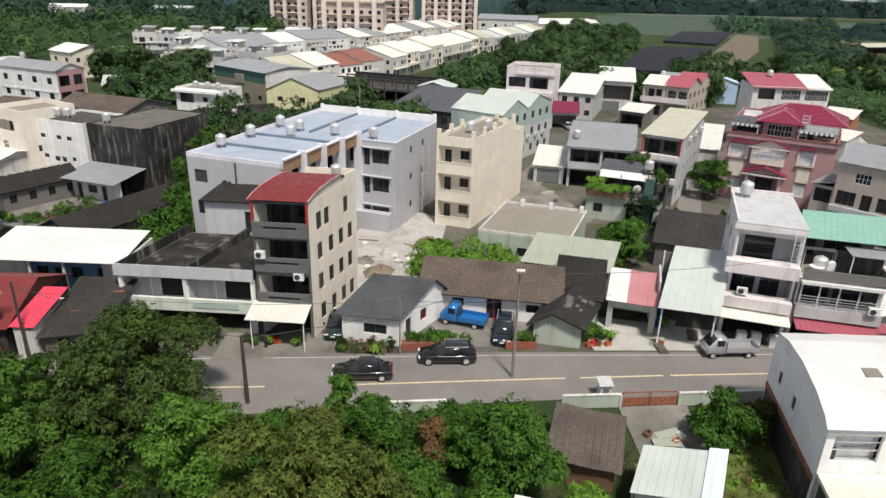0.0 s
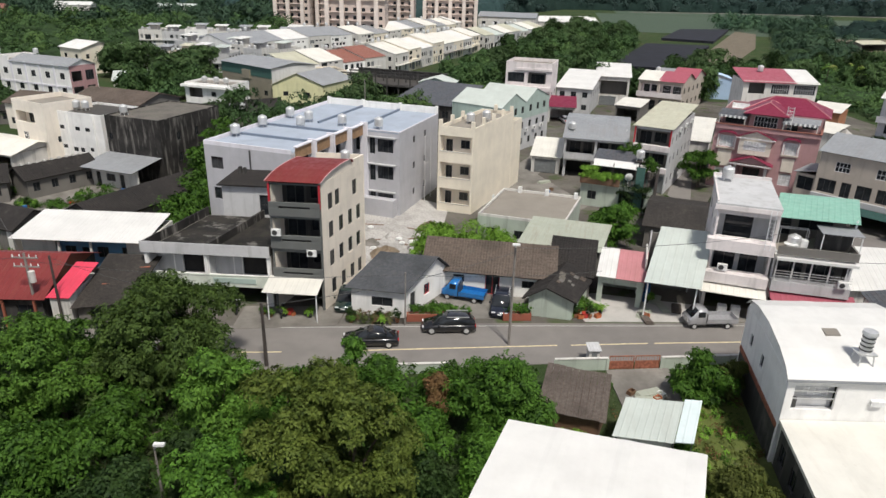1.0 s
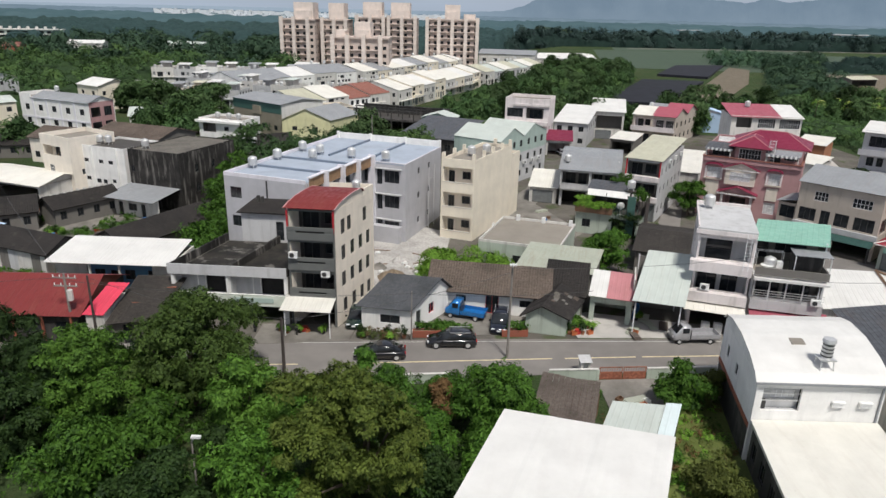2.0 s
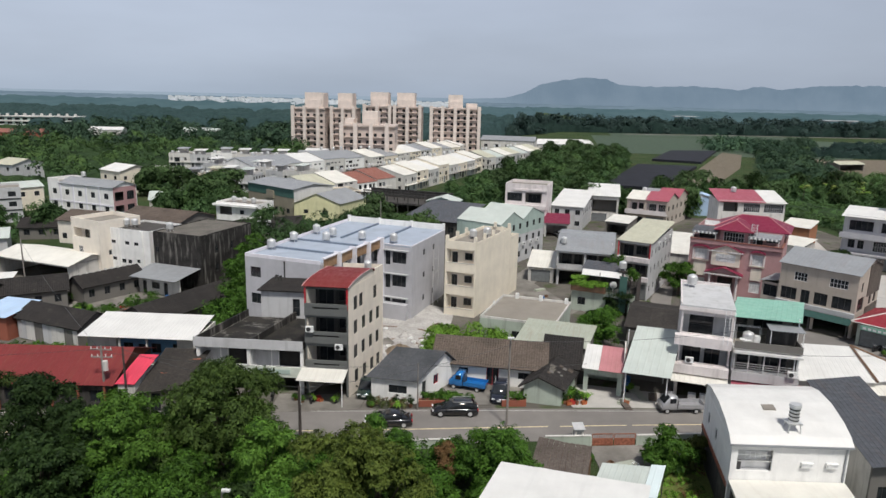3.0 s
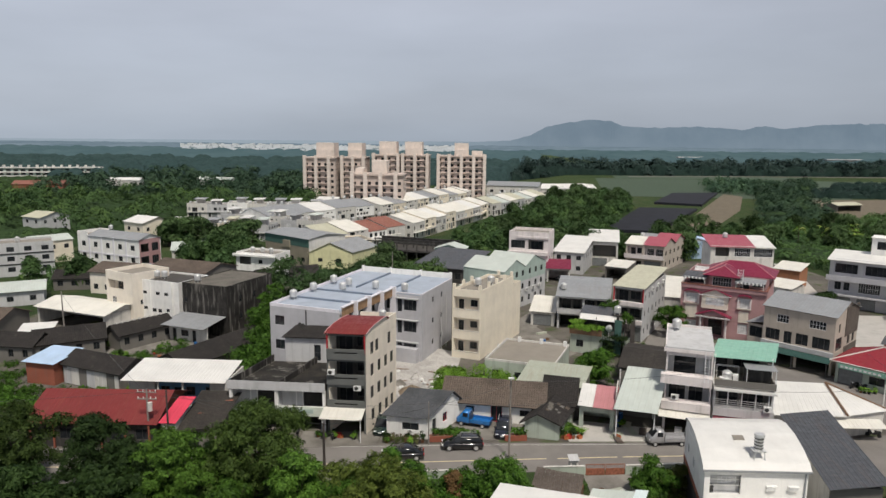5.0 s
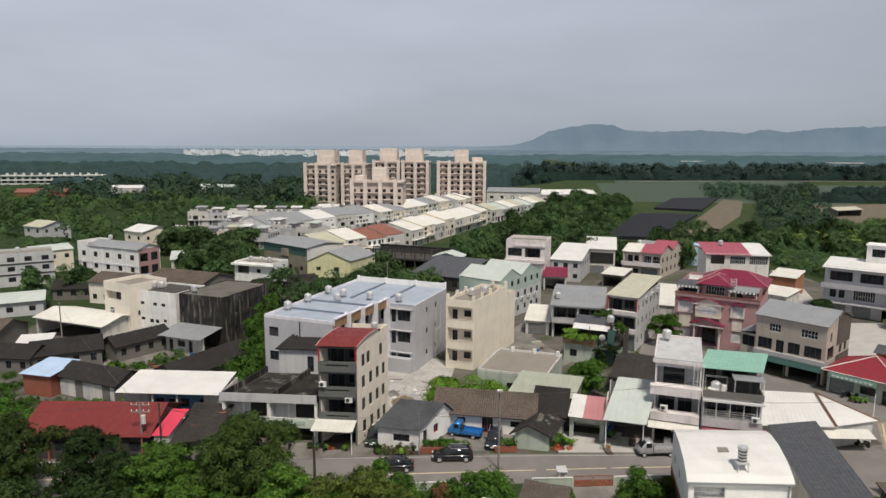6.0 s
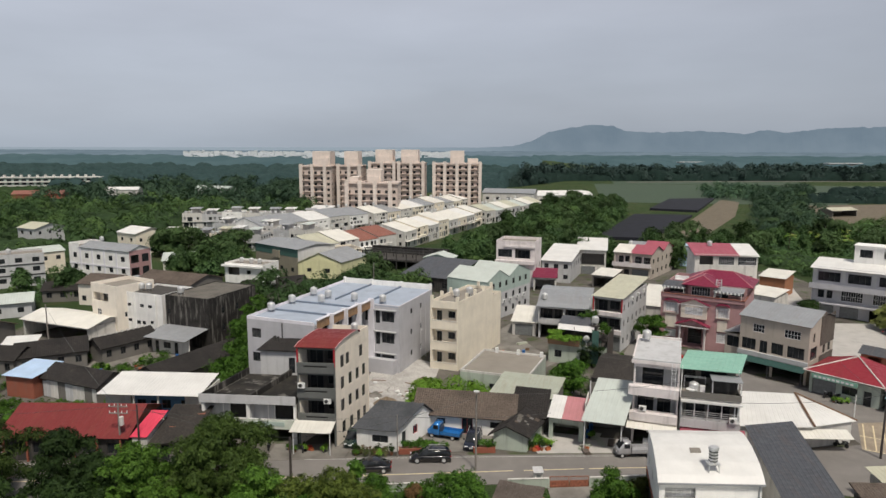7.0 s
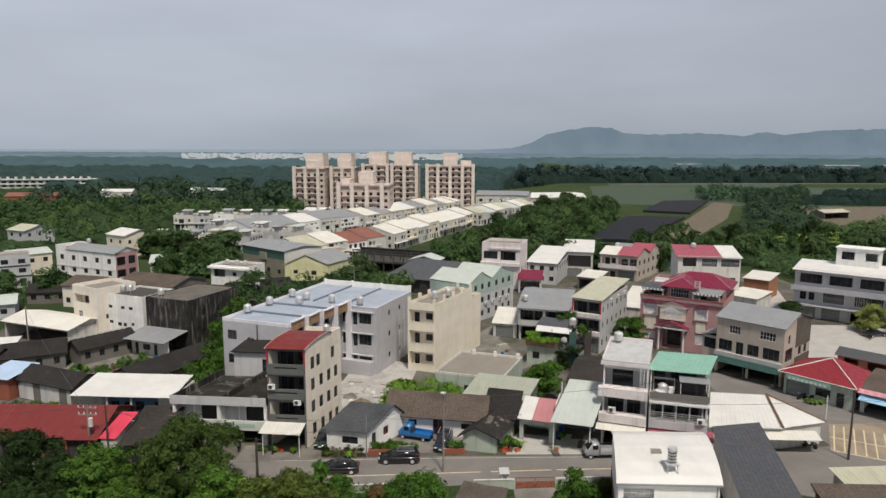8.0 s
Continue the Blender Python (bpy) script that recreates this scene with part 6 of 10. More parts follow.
part("plant_trough", boxes((-0.1, -0.5, 3.3, 5.2, -0.38, 4.3), (-0.1, 0.3, 3.43, 5.2, 0.42, 4.3), (-0.1, -0.37, 3.3, 5.2, 0.29, 4.0)), M["wood"], h, "dark brown plant trough along the roof edge")
roof_plane(h, ((1.2, 0.6, 5.7), (7.2, 0.6, 5.7), (7.2, 2.0, 6.3), (1.2, 2.0, 6.3)), M["s_white"], name="pergola_roof", label="pale metal pergola awning")
roof_plane(h, ((1.0, 2.02, 6.3), (7.4, 2.02, 6.3), (7.4, 5.6, 6.9), (1.0, 5.6, 6.9)), M["s_dark"], name="pergola_roof", label="dark sheet pergola roof")
for u, v in ((1.2, 0.7), (4.0, 0.7), (7.0, 0.7), (1.2, 5.2), (7.0, 5.2), (8.7, 0.2), (8.7, 5.2)):
    part("pergola_post", boxes((u, v, 3.45, u + 0.1, v + 0.1, 6.2)), M["blackpole"], h)
# the shaded recess under the awning, painted as a solid near-black box
part("roof_room", boxes((1.4, 3.0, 3.43, 7.0, 5.6, 6.2)), M["blackened"], h, "near-black box as painted shade under the pergola")
for i in range(9):
    part("mesh_slat", boxes((5.3 + 0.42 * i, -0.36, 0.9 + 0.12 * (i % 3), 5.36 + 0.42 * i, -0.30, 4.6)), M["s_darkgreen"], h)
part("mesh_screen", boxes((7.2, -0.2, 0.6, 8.3, -0.14, 6.3)), M["s_darkgreen"], h, "dark green mesh screen")
part("mesh_screen", boxes((W + 0.02, -0.1, 0.6, W + 0.08, 5.8, 5.6)), M["blackpole"], h, "black mesh screen")
part("tank_stand", boxes((6.6, 1.6, 6.5, 7.9, 2.8, 6.62)), M["blackpole"], h)
th = water_tank(at(h, 7.2, 2.2, 6.62))
th = thing("satellite_dish", 0, 0, 0, 0, "white satellite dish on the roof of the overgrown house", "dish")
th.matrix_world = at(h, 6.2, 0.3, 4.2, 0, 20)
bm = bmesh.new()
rings = [[bm.verts.new((0.55 * f * math.cos(6.283 * i / 16), -0.28 + 0.22 * f * f - 0.1, 0.5 + 0.55 * f * math.sin(6.283 * i / 16))) for i in range(16)] for f in (0.15, 0.4, 0.7, 1.0)]
bm.faces.new(rings[0])
for p, q in zip(rings, rings[1:]):
    for i in range(16):
        bm.faces.new((p[i], q[i], q[(i + 1) % 16], p[(i + 1) % 16]))
bmesh.ops.solidify(bm, geom=bm.faces[:], thickness=0.03)
part("reflector", bm, M["plasticwhite"], th)
part("mast", boxes((-0.04, -0.1, -0.75, 0.04, -0.02, 0.5)), M["steel"], th)

# black tiled roofs beside the alley
h, W = house("long_shed", (23.4, 68.8), (33.8, 65.0), "old house with a low blackened brown roof", "shed")
shell(h, W, 12.0, 2.9, M["concrete"])
gable(h, W, 12.0, 2.9, 1.1, "u", M["darkroof"], M["concrete"], over=0.4, step=1.8)

# grey roofed two storey house with a low wing
h, W = house("town_house", (18.4, 98.8), (27.4, 96.6), "two-storey house with balconies and a dark grey roof")
shell(h, W, 9.0, 6.4, M["lightgrey"], [(0.3, 4.6, 3.9, 5.8, "o"), (5.0, W - 0.3, 3.9, 5.8, "o"), (0.4, 4.3, 0, 2.6, "o"), (5.0, 8.8, 0, 2.6, "s")], row_holes(9, 2, (1, 4), 1.2, 1.1), floors=(3.1,))
recess(h, 0.3, 4.6, 3.2, 5.8, 1.2, M["concrete"], holes=[(0.7, 2.4, 3.3, 5.4, "w"), (2.8, 4.2, 3.3, 5.4, "w")])
recess(h, 5.0, W - 0.3, 3.2, 5.8, 1.2, M["concrete"], holes=[(5.3, 6.7, 3.3, 5.4, "w"), (7.1, 8.5, 3.3, 5.4, "w")])
# dark of the open garage put in as a near-black sheet
part("garage_shade_panel", boxes((0.3, 3.2, 0, 4.4, 3.3, 2.7)), M["roomshade"], h)
part("balcony_front", boxes((0, -0.7, 3.0, W, -0.003, 3.3), (0, -0.7, 3.3, W, -0.6, 3.85)), M["lightgrey"], h)
parts("balcony_pillar", ((-0.1, -0.7, 3.86, 0.2, -0.4, 6.1), (4.6, -0.7, 3.86, 4.95, -0.4, 6.1), (W - 0.2, -0.7, 3.86, W + 0.1, -0.4, 6.1)), M["lightgrey"], h)
part("eave_slab", boxes((-0.3, -1.0, 6.1, W + 0.3, -0.003, 6.35)), M["lightgrey"], h)
for (va, za), (vb, zb) in zip([(-1.1, 6.38), (1.2, 6.75), (3.6, 7.7), (6.2, 8.2), (9.4, 8.3)], [(1.2, 6.75), (3.6, 7.7), (6.2, 8.2), (9.4, 8.3)]):
    roof_plane(h, ((-0.4, va, za), (W + 0.4, va, za), (W + 0.4, vb, zb), (-0.4, vb, zb)), M["s_grey"], name="roof_sheet")
part("gable_wall", boxes((0.02, 2.6, 6.4, 0.16, 8.9, 7.5), (W - 0.16, 2.6, 6.4, W - 0.02, 8.9, 7.5)), M["lightgrey"], h)
water_tank(at(h, 0.8, 2.0, 6.8))
h, W = house("garage", (13.6, 100.6), (18.0, 99.5), "low garage with a cream sheet roof", "garage")
shell(h, W, 6, 2.7, M["offwhite"], [(0.5, 3.9, 0, 2.2, "s")])
shed_roof(h, W, 6, 2.8, 4.4, M["s_cream"], 0.3)

# narrow house with the olive cream roof
h, W = house("town_house", (27.4, 92.8), (32.0, 90.2), "narrow house with an olive cream roof and red balcony frames")
D = 16.0
side = row_holes(D, 6, (1.2, 4.4, 7.2), 0.8, 1.1)
shell(h, W, D, 9.6, (M["lightgrey"], M["lightgrey"], M["lightgrey"], M["lightgrey"]), [(0.2, W - 0.2, 0, 2.6, "s"), (0.2, W - 0.2, 3.9, 5.9, "o"), (0.2, W - 0.2, 7.1, 9.2, "o")], side, side, floors=(3.2, 6.4))
for z in (3.2, 6.4):
    recess(h, 0.2, W - 0.2, z + 0.05, z + 2.7, 1.3, M["concrete"], holes=[(0.5, 2.2, z + 0.1, z + 2.3, "w"), (2.6, 4.4, z + 0.8, z + 2.3, "w")])
    part("balcony_front", boxes((0, -0.4, z - 0.1, W, -0.003, z + 0.65)), M["pinkwhite"], h)
parts("red_pillar", ((-0.02, -0.14, 7.1, 0.18, -0.004, 9.5), (W - 0.18, -0.14, 7.1, W + 0.02, -0.004, 9.5),), M["frame_red"], h, "red painted pillar")
part("wall_tag", boxes((1.0, -0.06, 2.7, 3.4, -0.004, 3.05)), M["s_rose"], h, "pink shop fascia")
shed_roof(h, W, D, 9.7, 10.9, M["s_olivecream"], 0.3)
for v in (5, 9, 13):
    ac_unit(at(h, W + 0.35, v, 8.4, 0, 90))

# salmon pink villa
h, W = house("villa", (40.4, 96.2), (52.8, 89.3), "salmon pink tiled villa with wine red roofs and white barred windows", "villa")
D = 13.0
front = [(0.9, 2.9, 6.3, 8.0, "c"), (9.9, 11.5, 6.1, 8.0, "c"), (0.9, 2.9, 1.6, 3.0, "c"), (9.9, 11.5, 1.6, 3.4, "c"), (4.2, 7.6, 0.2, 4.4, "o"), (4.4, 7.4, 6.3, 7.7, "g")]
shell(h, W, D, 9.0, M["pink"], front, row_holes(D, 4, (1.5, 5.5), 1.2, 1.4, "g"), row_holes(D, 4, (1.5, 5.5), 1.2, 1.4, "g"), floors=(0.15, 4.9))
parts("wall_panel", ((0.9, -0.1, 3.4, 2.9, -0.003, 5.8), (9.9, -0.1, 3.7, 11.5, -0.003, 5.7)), M["palebeige"], h, "beige tiled panel between the windows")
recess(h, 4.2, 7.6, 0.3, 4.4, 1.6, M["pink"], holes=[(4.7, 7.1, 0.4, 3.2, "d")])
for a in (3.5, 7.8):
    bm = bmesh.new()
    tube(bm, (a + 0.25, -0.9, 0), (a + 0.25, -0.9, 4.4), 0.2, n=12)
    part("porch_column", bm, M["pinkwhite"], h)
gable(h, 5.4, 1.3, 4.5, 1.0, "v", M["s_wine"], M["pink"], over=0.3, u0=3.2, v0=-1.35)
parts("porch_trim", ((3.0, -1.72, 4.2, 8.8, -1.66, 4.42),), M["pinkwhite"], h, "white porch edge trim")
part("bay", boxes((3.7, -0.5, 5.6, 8.1, -0.003, 8.2)), M["palebeige"], h, "beige bay around the middle window")
place_window(h, pose(4.4, -0.62, 6.3), 3.0, 1.3, "c")
gable(h, 4.9, 0.6, 8.2, 1.0, "v", M["s_wine"], M["palebeige"], over=0.3, u0=3.45, v0=-0.61)
parts("bay_trim", ((3.2, -0.97, 8.0, 8.6, -0.92, 8.16),), M["pinkwhite"], h, "white bay edge trim")
for u, w, z in ((0.7, 2.4, 8.0), (9.7, 2.0, 8.0)):
    part("window_sill", boxes((u - 0.15, -0.3, z - 2.0, u + w + 0.15, -0.003, z - 1.8)), M["taupe"], h)
    bm = bmesh.new()
    rings = []
    for i in range(11):
        t0 = math.pi * i / 10
        c0, z0 = u + w / 2 - (w / 2 + 0.1) * math.cos(t0), z + 0.15 + 0.45 * math.sin(t0)
        rings.append([bm.verts.new(p) for p in ((c0, -0.38, z0 - 0.1), (c0, -0.005, z0 - 0.1), (c0, -0.005, z0 + 0.2), (c0, -0.34, z0 + 0.14))])
    for p, q in zip(rings, rings[1:]):
        for i in range(4):
            bm.faces.new((p[i], p[(i + 1) % 4], q[(i + 1) % 4], q[i]))
    bm.faces.new(rings[0][::-1])
    bm.faces.new(rings[-1])
    bmesh.ops.recalc_face_normals(bm, faces=bm.faces)
    part("window_arch", bm, M["s_wine"], h, "wine red arched window hood")
    parts("window_surround", ((u - 0.12, -0.12, z - 1.79, u + 0.14, -0.003, z + 0.12), (u + w - 0.14, -0.12, z - 1.79, u + w + 0.12, -0.003, z + 0.12)), M["pinkwhite"], h)
part("roof", boxes((0.18, 0.18, 8.8, W - 0.18, D - 0.18, 9.02)), M["greydeck"], h)
part("parapet", boxes((0, -0.3, 9.0, W, -0.1, 9.65), (0, -0.09, 9.0, 0.18, D, 9.65), (W - 0.18, -0.09, 9.0, W, D, 9.65)), M["pink"], h)
part("parapet_cap", boxes((-0.08, -0.4, 9.66, W + 0.08, -0.05, 9.76), (-0.08, -0.04, 9.66, 0.25, D, 9.76), (W - 0.25, -0.04, 9.66, W + 0.08, D, 9.76)), M["s_brownred"], h, "dark red brown parapet cap")
shell(h, 4.4, 3.3, 11.5, M["pink"], [(0.6, 3.8, 9.5, 11.1, "g")], u0=4.4, v0=1.2, z0=9.03)
wall_with(h, pose(8.9, 3.4, 0), W - 9.1, 9.03, 11.3, [(0.5, 2.0, 9.1, 11.0, "d"), (2.5, 4.6, 9.6, 11.0, "w")], M["pink"])
wall_with(h, pose(0.3, 3.4, 0), 4.0, 9.03, 11.3, [(0.5, 3.2, 9.3, 11.0, "w")], M["pink"])
hip(h, 5.2, 6.4, 11.5, 13.0, 0.5, 0.0, M["s_wine"], u0=4.0, v0=0.6, ridge_mat=M["s_pinkfade"])
hip_wide(h, 3.4, 4.2, W - 3.2, 7.6, 11.4, 1.9, 0.5, M["s_wine"], M["s_pinkfade"])
shell(h, W - 0.6, 8.0, 11.3, M["pink"], u0=0.3, v0=4.6, z0=9.03)
part("solar_heater", boxes((1.2, 5.4, 11.4, 3.6, 5.9, 12.0), (1.2, 4.8, 11.35, 3.6, 5.38, 11.45)), M["plasticwhite"], h, "white solar water heater on the roof")
shed_roof(h, 3.8, 3.2, 11.0, 11.4, M["s_dark"], 0.15, u0=0.2, v0=0.2, name="terrace_awning")
shed_roof(h, 4.6, 2.6, 10.9, 11.2, M["s_grey"], 0.15, u0=9.0, v0=0.2, name="terrace_awning")
for u0, n, z in ((0.1, 13, 10.7), (8.9, 15, 10.6)):
    for i in range(n):
        part("awning_valance", boxes((u0 + 0.31 * i, 0.0, z - (0.08 if i % 2 else 0), u0 + 0.31 * i + 0.3, 0.03, z + 0.3)), M["plasticwhite" if i % 2 else "s_grey"], h)
for u, v in ((0.25, 0.15), (3.8, 0.15), (9.0, 0.15), (13.4, 0.15)):
    part("terrace_post", boxes((u, v, 9.03, u + 0.14, v + 0.14, 10.95)), M["offwhite"], h)
bm = bmesh.new()
for a, b in (((-0.5, -0.4), (-0.4, -0.3)), ((0.5, -0.4), (0.4, -0.3)), ((-0.5, 0.4), (-0.4, 0.3)), ((0.5, 0.4), (0.4, 0.3))):
    tube(bm, (9.6 + a[0], 0.9 + a[1], 9.03), (9.6 + b[0], 0.9 + b[1], 12.9), 0.05, n=5)
for i in range(8):
    z = 9.6 + 0.45 * i
    for (a, b) in (((-0.46, -0.36), (0.46, -0.36)), ((0.46, -0.36), (0.46, 0.36)), ((0.46, 0.36), (-0.46, 0.36)), ((-0.46, 0.36), (-0.46, -0.36))):
        tube(bm, (9.6 + a[0], 0.9 + a[1], z), (9.6 + b[0], 0.9 + b[1], z), 0.03, n=5)
part("roof_mast", bm, M["steel"], h, "steel lattice frame on the roof")

# beige corner house
h, W = house("town_house", (49.2, 82.0), (56.5, 74.5), "taupe three-storey corner house with a grey sheet roof")
D = 10.6
front = [(2.0, 3.8, 6.8, 8.1, "g"), (6.8, 9.2, 6.8, 8.1, "g"), (0.4, 2.6, 3.8, 5.6, "w"), (3.2, 4.4, 3.6, 5.6, "w"), (5.0, 6.8, 3.8, 5.6, "w"), (7.4, 9.9, 3.8, 5.6, "w"), (0.4, 5.0, 0.0, 2.4, "o"), (5.4, W - 0.4, 0.0, 2.4, "o")]
shell(h, W, D, 9.2, M["taupe"], front, [(1.6, 2.4, 6.4, 7.8, "w"), (0.8, 3.6, 3.6, 5.6, "w"), (6.0, 7.2, 3.8, 5.2, "w"), (8.2, 9.4, 3.8, 5.2, "w")], floors=(3.0, 6.2))
part("side_cladding", boxes((W + 0.004, 4.6, 2.0, W + 0.08, 10.5, 3.7), (W + 0.004, 4.6, 5.3, W + 0.08, 10.5, 10.0)), M["boards"], h, "brown boarding on the rear of the side wall")
shell(h, 2.6, 6.0, 5.6, M["taupe"], [(0.3, 2.3, 3.4, 5.2, "w")], u0=-2.65, v0=0.6)
roof_plane(h, ((-3.0, 0.2, 5.7), (0.0, 0.2, 6.3), (0.0, 6.8, 6.3), (-3.0, 6.8, 5.7)), M["s_grey"], name="side_roof", label="grey sheet roof of the side annexe")
part("floor_band", boxes((-0.1, -0.35, 2.9, W + 0.1, -0.003, 3.6)), M["lightgrey"], h)
roof_plane(h, ((0.0, -1.5, 2.2), (W, -1.5, 2.2), (W, -0.4, 2.85), (0.0, -0.4, 2.85)), M["teal"], name="awning", label="dark teal awning over the pavement")
for u in (0.3, 5.1, W - 0.4):
    part("porch_post", boxes((u, -1.4, 0, u + 0.14, -1.26, 2.2)), M["frame_dark"], h)
gable(h, W, D, 9.2, 1.6, "u", M["s_grey"], M["taupe"], over=0.3, off=0.5)

# red roofed eating house at the corner
h, W = house("restaurant", (55.8, 72.2), (62.0, 65.4), "low eating house with a red hipped roof and green sign", "restaurant")
shell(h, W, 8.0, 3.1, M["mint"], [(0.4, 3.6, 0, 2.4, "s"), (4.4, 6.4, 0.9, 2.1, "w"), (7.2, 8.2, 0, 2.1, "d")], row_holes(8, 2, (0.9,), 1.2, 1.2))
hip(h, W, 8.0, 3.3, 5.4, 0.7, 0.0, M["s_scarlet"], 0.9, 0.6)
part("sign_band", boxes((0.6, -0.95, 2.55, 6.6, -0.75, 3.15)), M["s_turq"], h, "green sign band with unreadable pale marks")
for i in range(9):
    part("sign_mark", boxes((0.9 + 0.6 * i, -0.97, 2.7, 1.3 + 0.6 * i, -0.952, 3.0)), M["plasticwhite"], h)
bm = bmesh.new()
tube(bm, (-0.7, -0.7, 3.42), (W / 2, 5.04 * 0.999, 5.46), 0.1, n=6)
tube(bm, (W + 0.7, -0.7, 3.42), (W / 2, 5.04, 5.46), 0.1, n=6)
tube(bm, (-0.7, -0.75, 3.38), (W + 0.7, -0.75, 3.38), 0.08, n=6)
part("ridge_cap", bm, M["offwhite"], h, "pale ridge caps")
h, W = house("shop", (63.0, 65.2), (70.5, 58.2), "low shop with a pale blue awning and a white sign board", "shop")
shell(h, W, 6, 3.2, M["offwhite"], [(0.5, W - 0.5, 0, 2.4, "o")])
shed_roof(h, W, 9, 3.3, 4.0, M["t_brown"], 0.4)
roof_plane(h, ((-0.3, -0.9, 2.95), (W, -0.9, 2.95), (W, -0.42, 3.45), (-0.3, -0.42, 3.45)), M["pinkcloth"], name="awning", label="faded pink cloth awning")
roof_plane(h, ((0, -1.8, 2.2), (W, -1.8, 2.2), (W, -0.05, 2.7), (0, -0.05, 2.7)), M["cyan"], name="awning", label="pale blue cloth awning")
part("sign_board", boxes((0.4, -0.12, 2.75, W, -0.004, 3.3)), M["plasticwhite"], h, "white sign board with faded marks")
h, W = house("lean_to_shed", (70, 84), (78, 76), "brick hut with a curved dark roof", "shed")
shell(h, W, 4, 2.5, M["redbrick"], [(1, 3, 0, 2.1, "o"), (4.4, 7.4, 0, 2.1, "o")])
gable(h, W, 4, 2.5, 0.8, "u", M["s_dark"], M["redbrick"], over=0.4)

# corner shed with the white pleated roof
h = thing("corner_shed", 38.0, 52.9, 0, 0, "low corner shed with a whitewashed sheet roof and brown ridge boards", "shed")
shell(h, 8.6, 7.5, 2.7, M["offwhite"], [(5.0, 6.4, 1.0, 1.9, "w")], k=0.2)
roof_plane(h, ((-0.4, -0.5, 2.8), (8.4, -0.5, 2.8), (9.6, 7.2, 4.1), (3.4, 9.6, 3.5)), M["s_white"], step=0.6)
bm = bmesh.new()
prism(bm, [(8.6, 0.0), (14.0, 1.6), (9.8, 6.6)], 0, 2.7)
part("corner_room", bm, M["offwhite"], h)
roof_plane(h, ((8.5, -0.4, 2.85), (14.6, 1.5, 2.85), (9.75, 7.0, 4.1), (9.65, 7.0, 4.1)), M["s_white"], step=0.8)
bm = bmesh.new()
tube(bm, (8.45, -0.5, 2.95), (9.7, 7.2, 4.25), 0.16, n=4)
tube(bm, (14.6, 1.5, 2.9), (9.8, 7.2, 4.2), 0.12, n=4)
part("ridge_board", bm, M["wood"], h, "brown timber ridge boards")
shed_roof(h, 6.5, 1.6, 1.9, 2.3, M["s_cream"], 0.1, u0=6.0, v0=-1.6, name="awning")

# pale green gabled terrace
h, W = house("row_house", (8.9, 108.4), (19.0, 123.4), "pale green tiled terrace with two gables over three storeys", "row house")
D = 10.0
wins = [(u, u + 1.0, z, z + 1.2, "w") for z in (1.0, 3.9, 6.7) for u in (2.0, 4.6, 7.2, 10.2, 13.0, 15.6)]
shell(h, W, D, 5.6, M["lightgrey"], [q for q in wins if q[2] < 5], row_holes(D, 3, (1.2, 4.0), 1.0, 1.2), row_holes(D, 3, (1.2, 4.0), 1.0, 1.2))
shell(h, W, D, 8.6, M["palegreen"], [q for q in wins if q[2] > 5], z0=5.62)
gable(h, 8.6, D, 8.6, 1.9, "v", M["s_palegreen"], M["palegreen"], over=0.1, off=0.55)
gable(h, W - 8.8, D, 8.6, 1.9, "v", M["s_palegreen"], M["palegreen"], over=0.1, u0=8.8, off=0.42)
shed_roof(h, 6.0, 3.6, 5.6, 6.2, M["s_palegreen"], 0.2, u0=-6.2, v0=3.0, name="side_roof")
part("side_wall", boxes((-6.0, 3.2, 0, -0.003, 6.4, 5.4)), M["palegreen"], h)
for u in (3.3, 5.9, 8.6, 11.6, 14.4):
    ac_unit(at(h, u, -0.4, 3.3))

# pinkish white house, white sheet roofs, red garage
h, W = house("town_house", (12.4, 147.5), (22.2, 144.6), "pinkish white three-storey house with a flat roof")
shell(h, W, 9, 11.2, M["pinkwhite"], [(0.5, 4.2, 7.6, 9.6, "w"), (5.0, 9.0, 7.4, 9.8, "o"), (0.5, 4.2, 4.2, 5.6, "w"), (1, 4, 1, 2.4, "w")], row_holes(9, 2, (4.5,), 1.2, 1.2))
recess(h, 5.0, 9.0, 6.8, 9.8, 1.2, M["concrete"], holes=[(5.5, 8.5, 6.9, 9.3, "w")])
flat_roof(h, W, 9, 11.2, 0.7, M["greydeck"], M["pinkwhite"])
parts("roof_band", ((2.0, -0.3, 10.2, W + 0.1, -0.003, 10.7), (-0.2, -0.6, 5.9, W, -0.003, 6.8),), M["pinkwhite"], h)
h, W = house("workshop", (24.9, 153.0), (32.3, 150.4), "workshop with a bright white sheet roof", "workshop")
shell(h, W, 17, 5.8, M["lightgrey"], row_holes(W, 3, (1, 3.8), 1.2, 1.2), row_holes(17, 5, (3.5,), 1.2, 1.4))
shed_roof(h, W, 17, 5.9, 8.0, M["s_white"], 0.4)
h, W = house("garage", (21.6, 141.0), (27.2, 140.2), "open garage with a red sheet roof", "garage")
shell(h, W, 5.5, 3.4, M["offwhite"], [(0.4, W - 0.4, 0, 2.9, "o")])
shed_roof(h, W, 5.5, 3.5, 4.8, M["s_wine"], 0.3)
h, W = house("workshop", (36.4, 164.6), (44.2, 163.0), "workshop with a white roof and a dark open front", "workshop")
shell(h, W, 11, 7.0, M["offwhite"], [(0.5, W - 0.5, 2.6, 6.0, "o"), (1, 5, 0, 2.2, "s")])
recess(h, 0.5, W - 0.5, 2.6, 6.0, 2.0, M["concrete"])
shed_roof(h, W, 11, 7.1, 9.0, M["s_white"], 0.4)
h, W = house("town_house", (46.0, 161.4), (55.2, 156.6), "grey terrace house with balconies and red and white roofs")
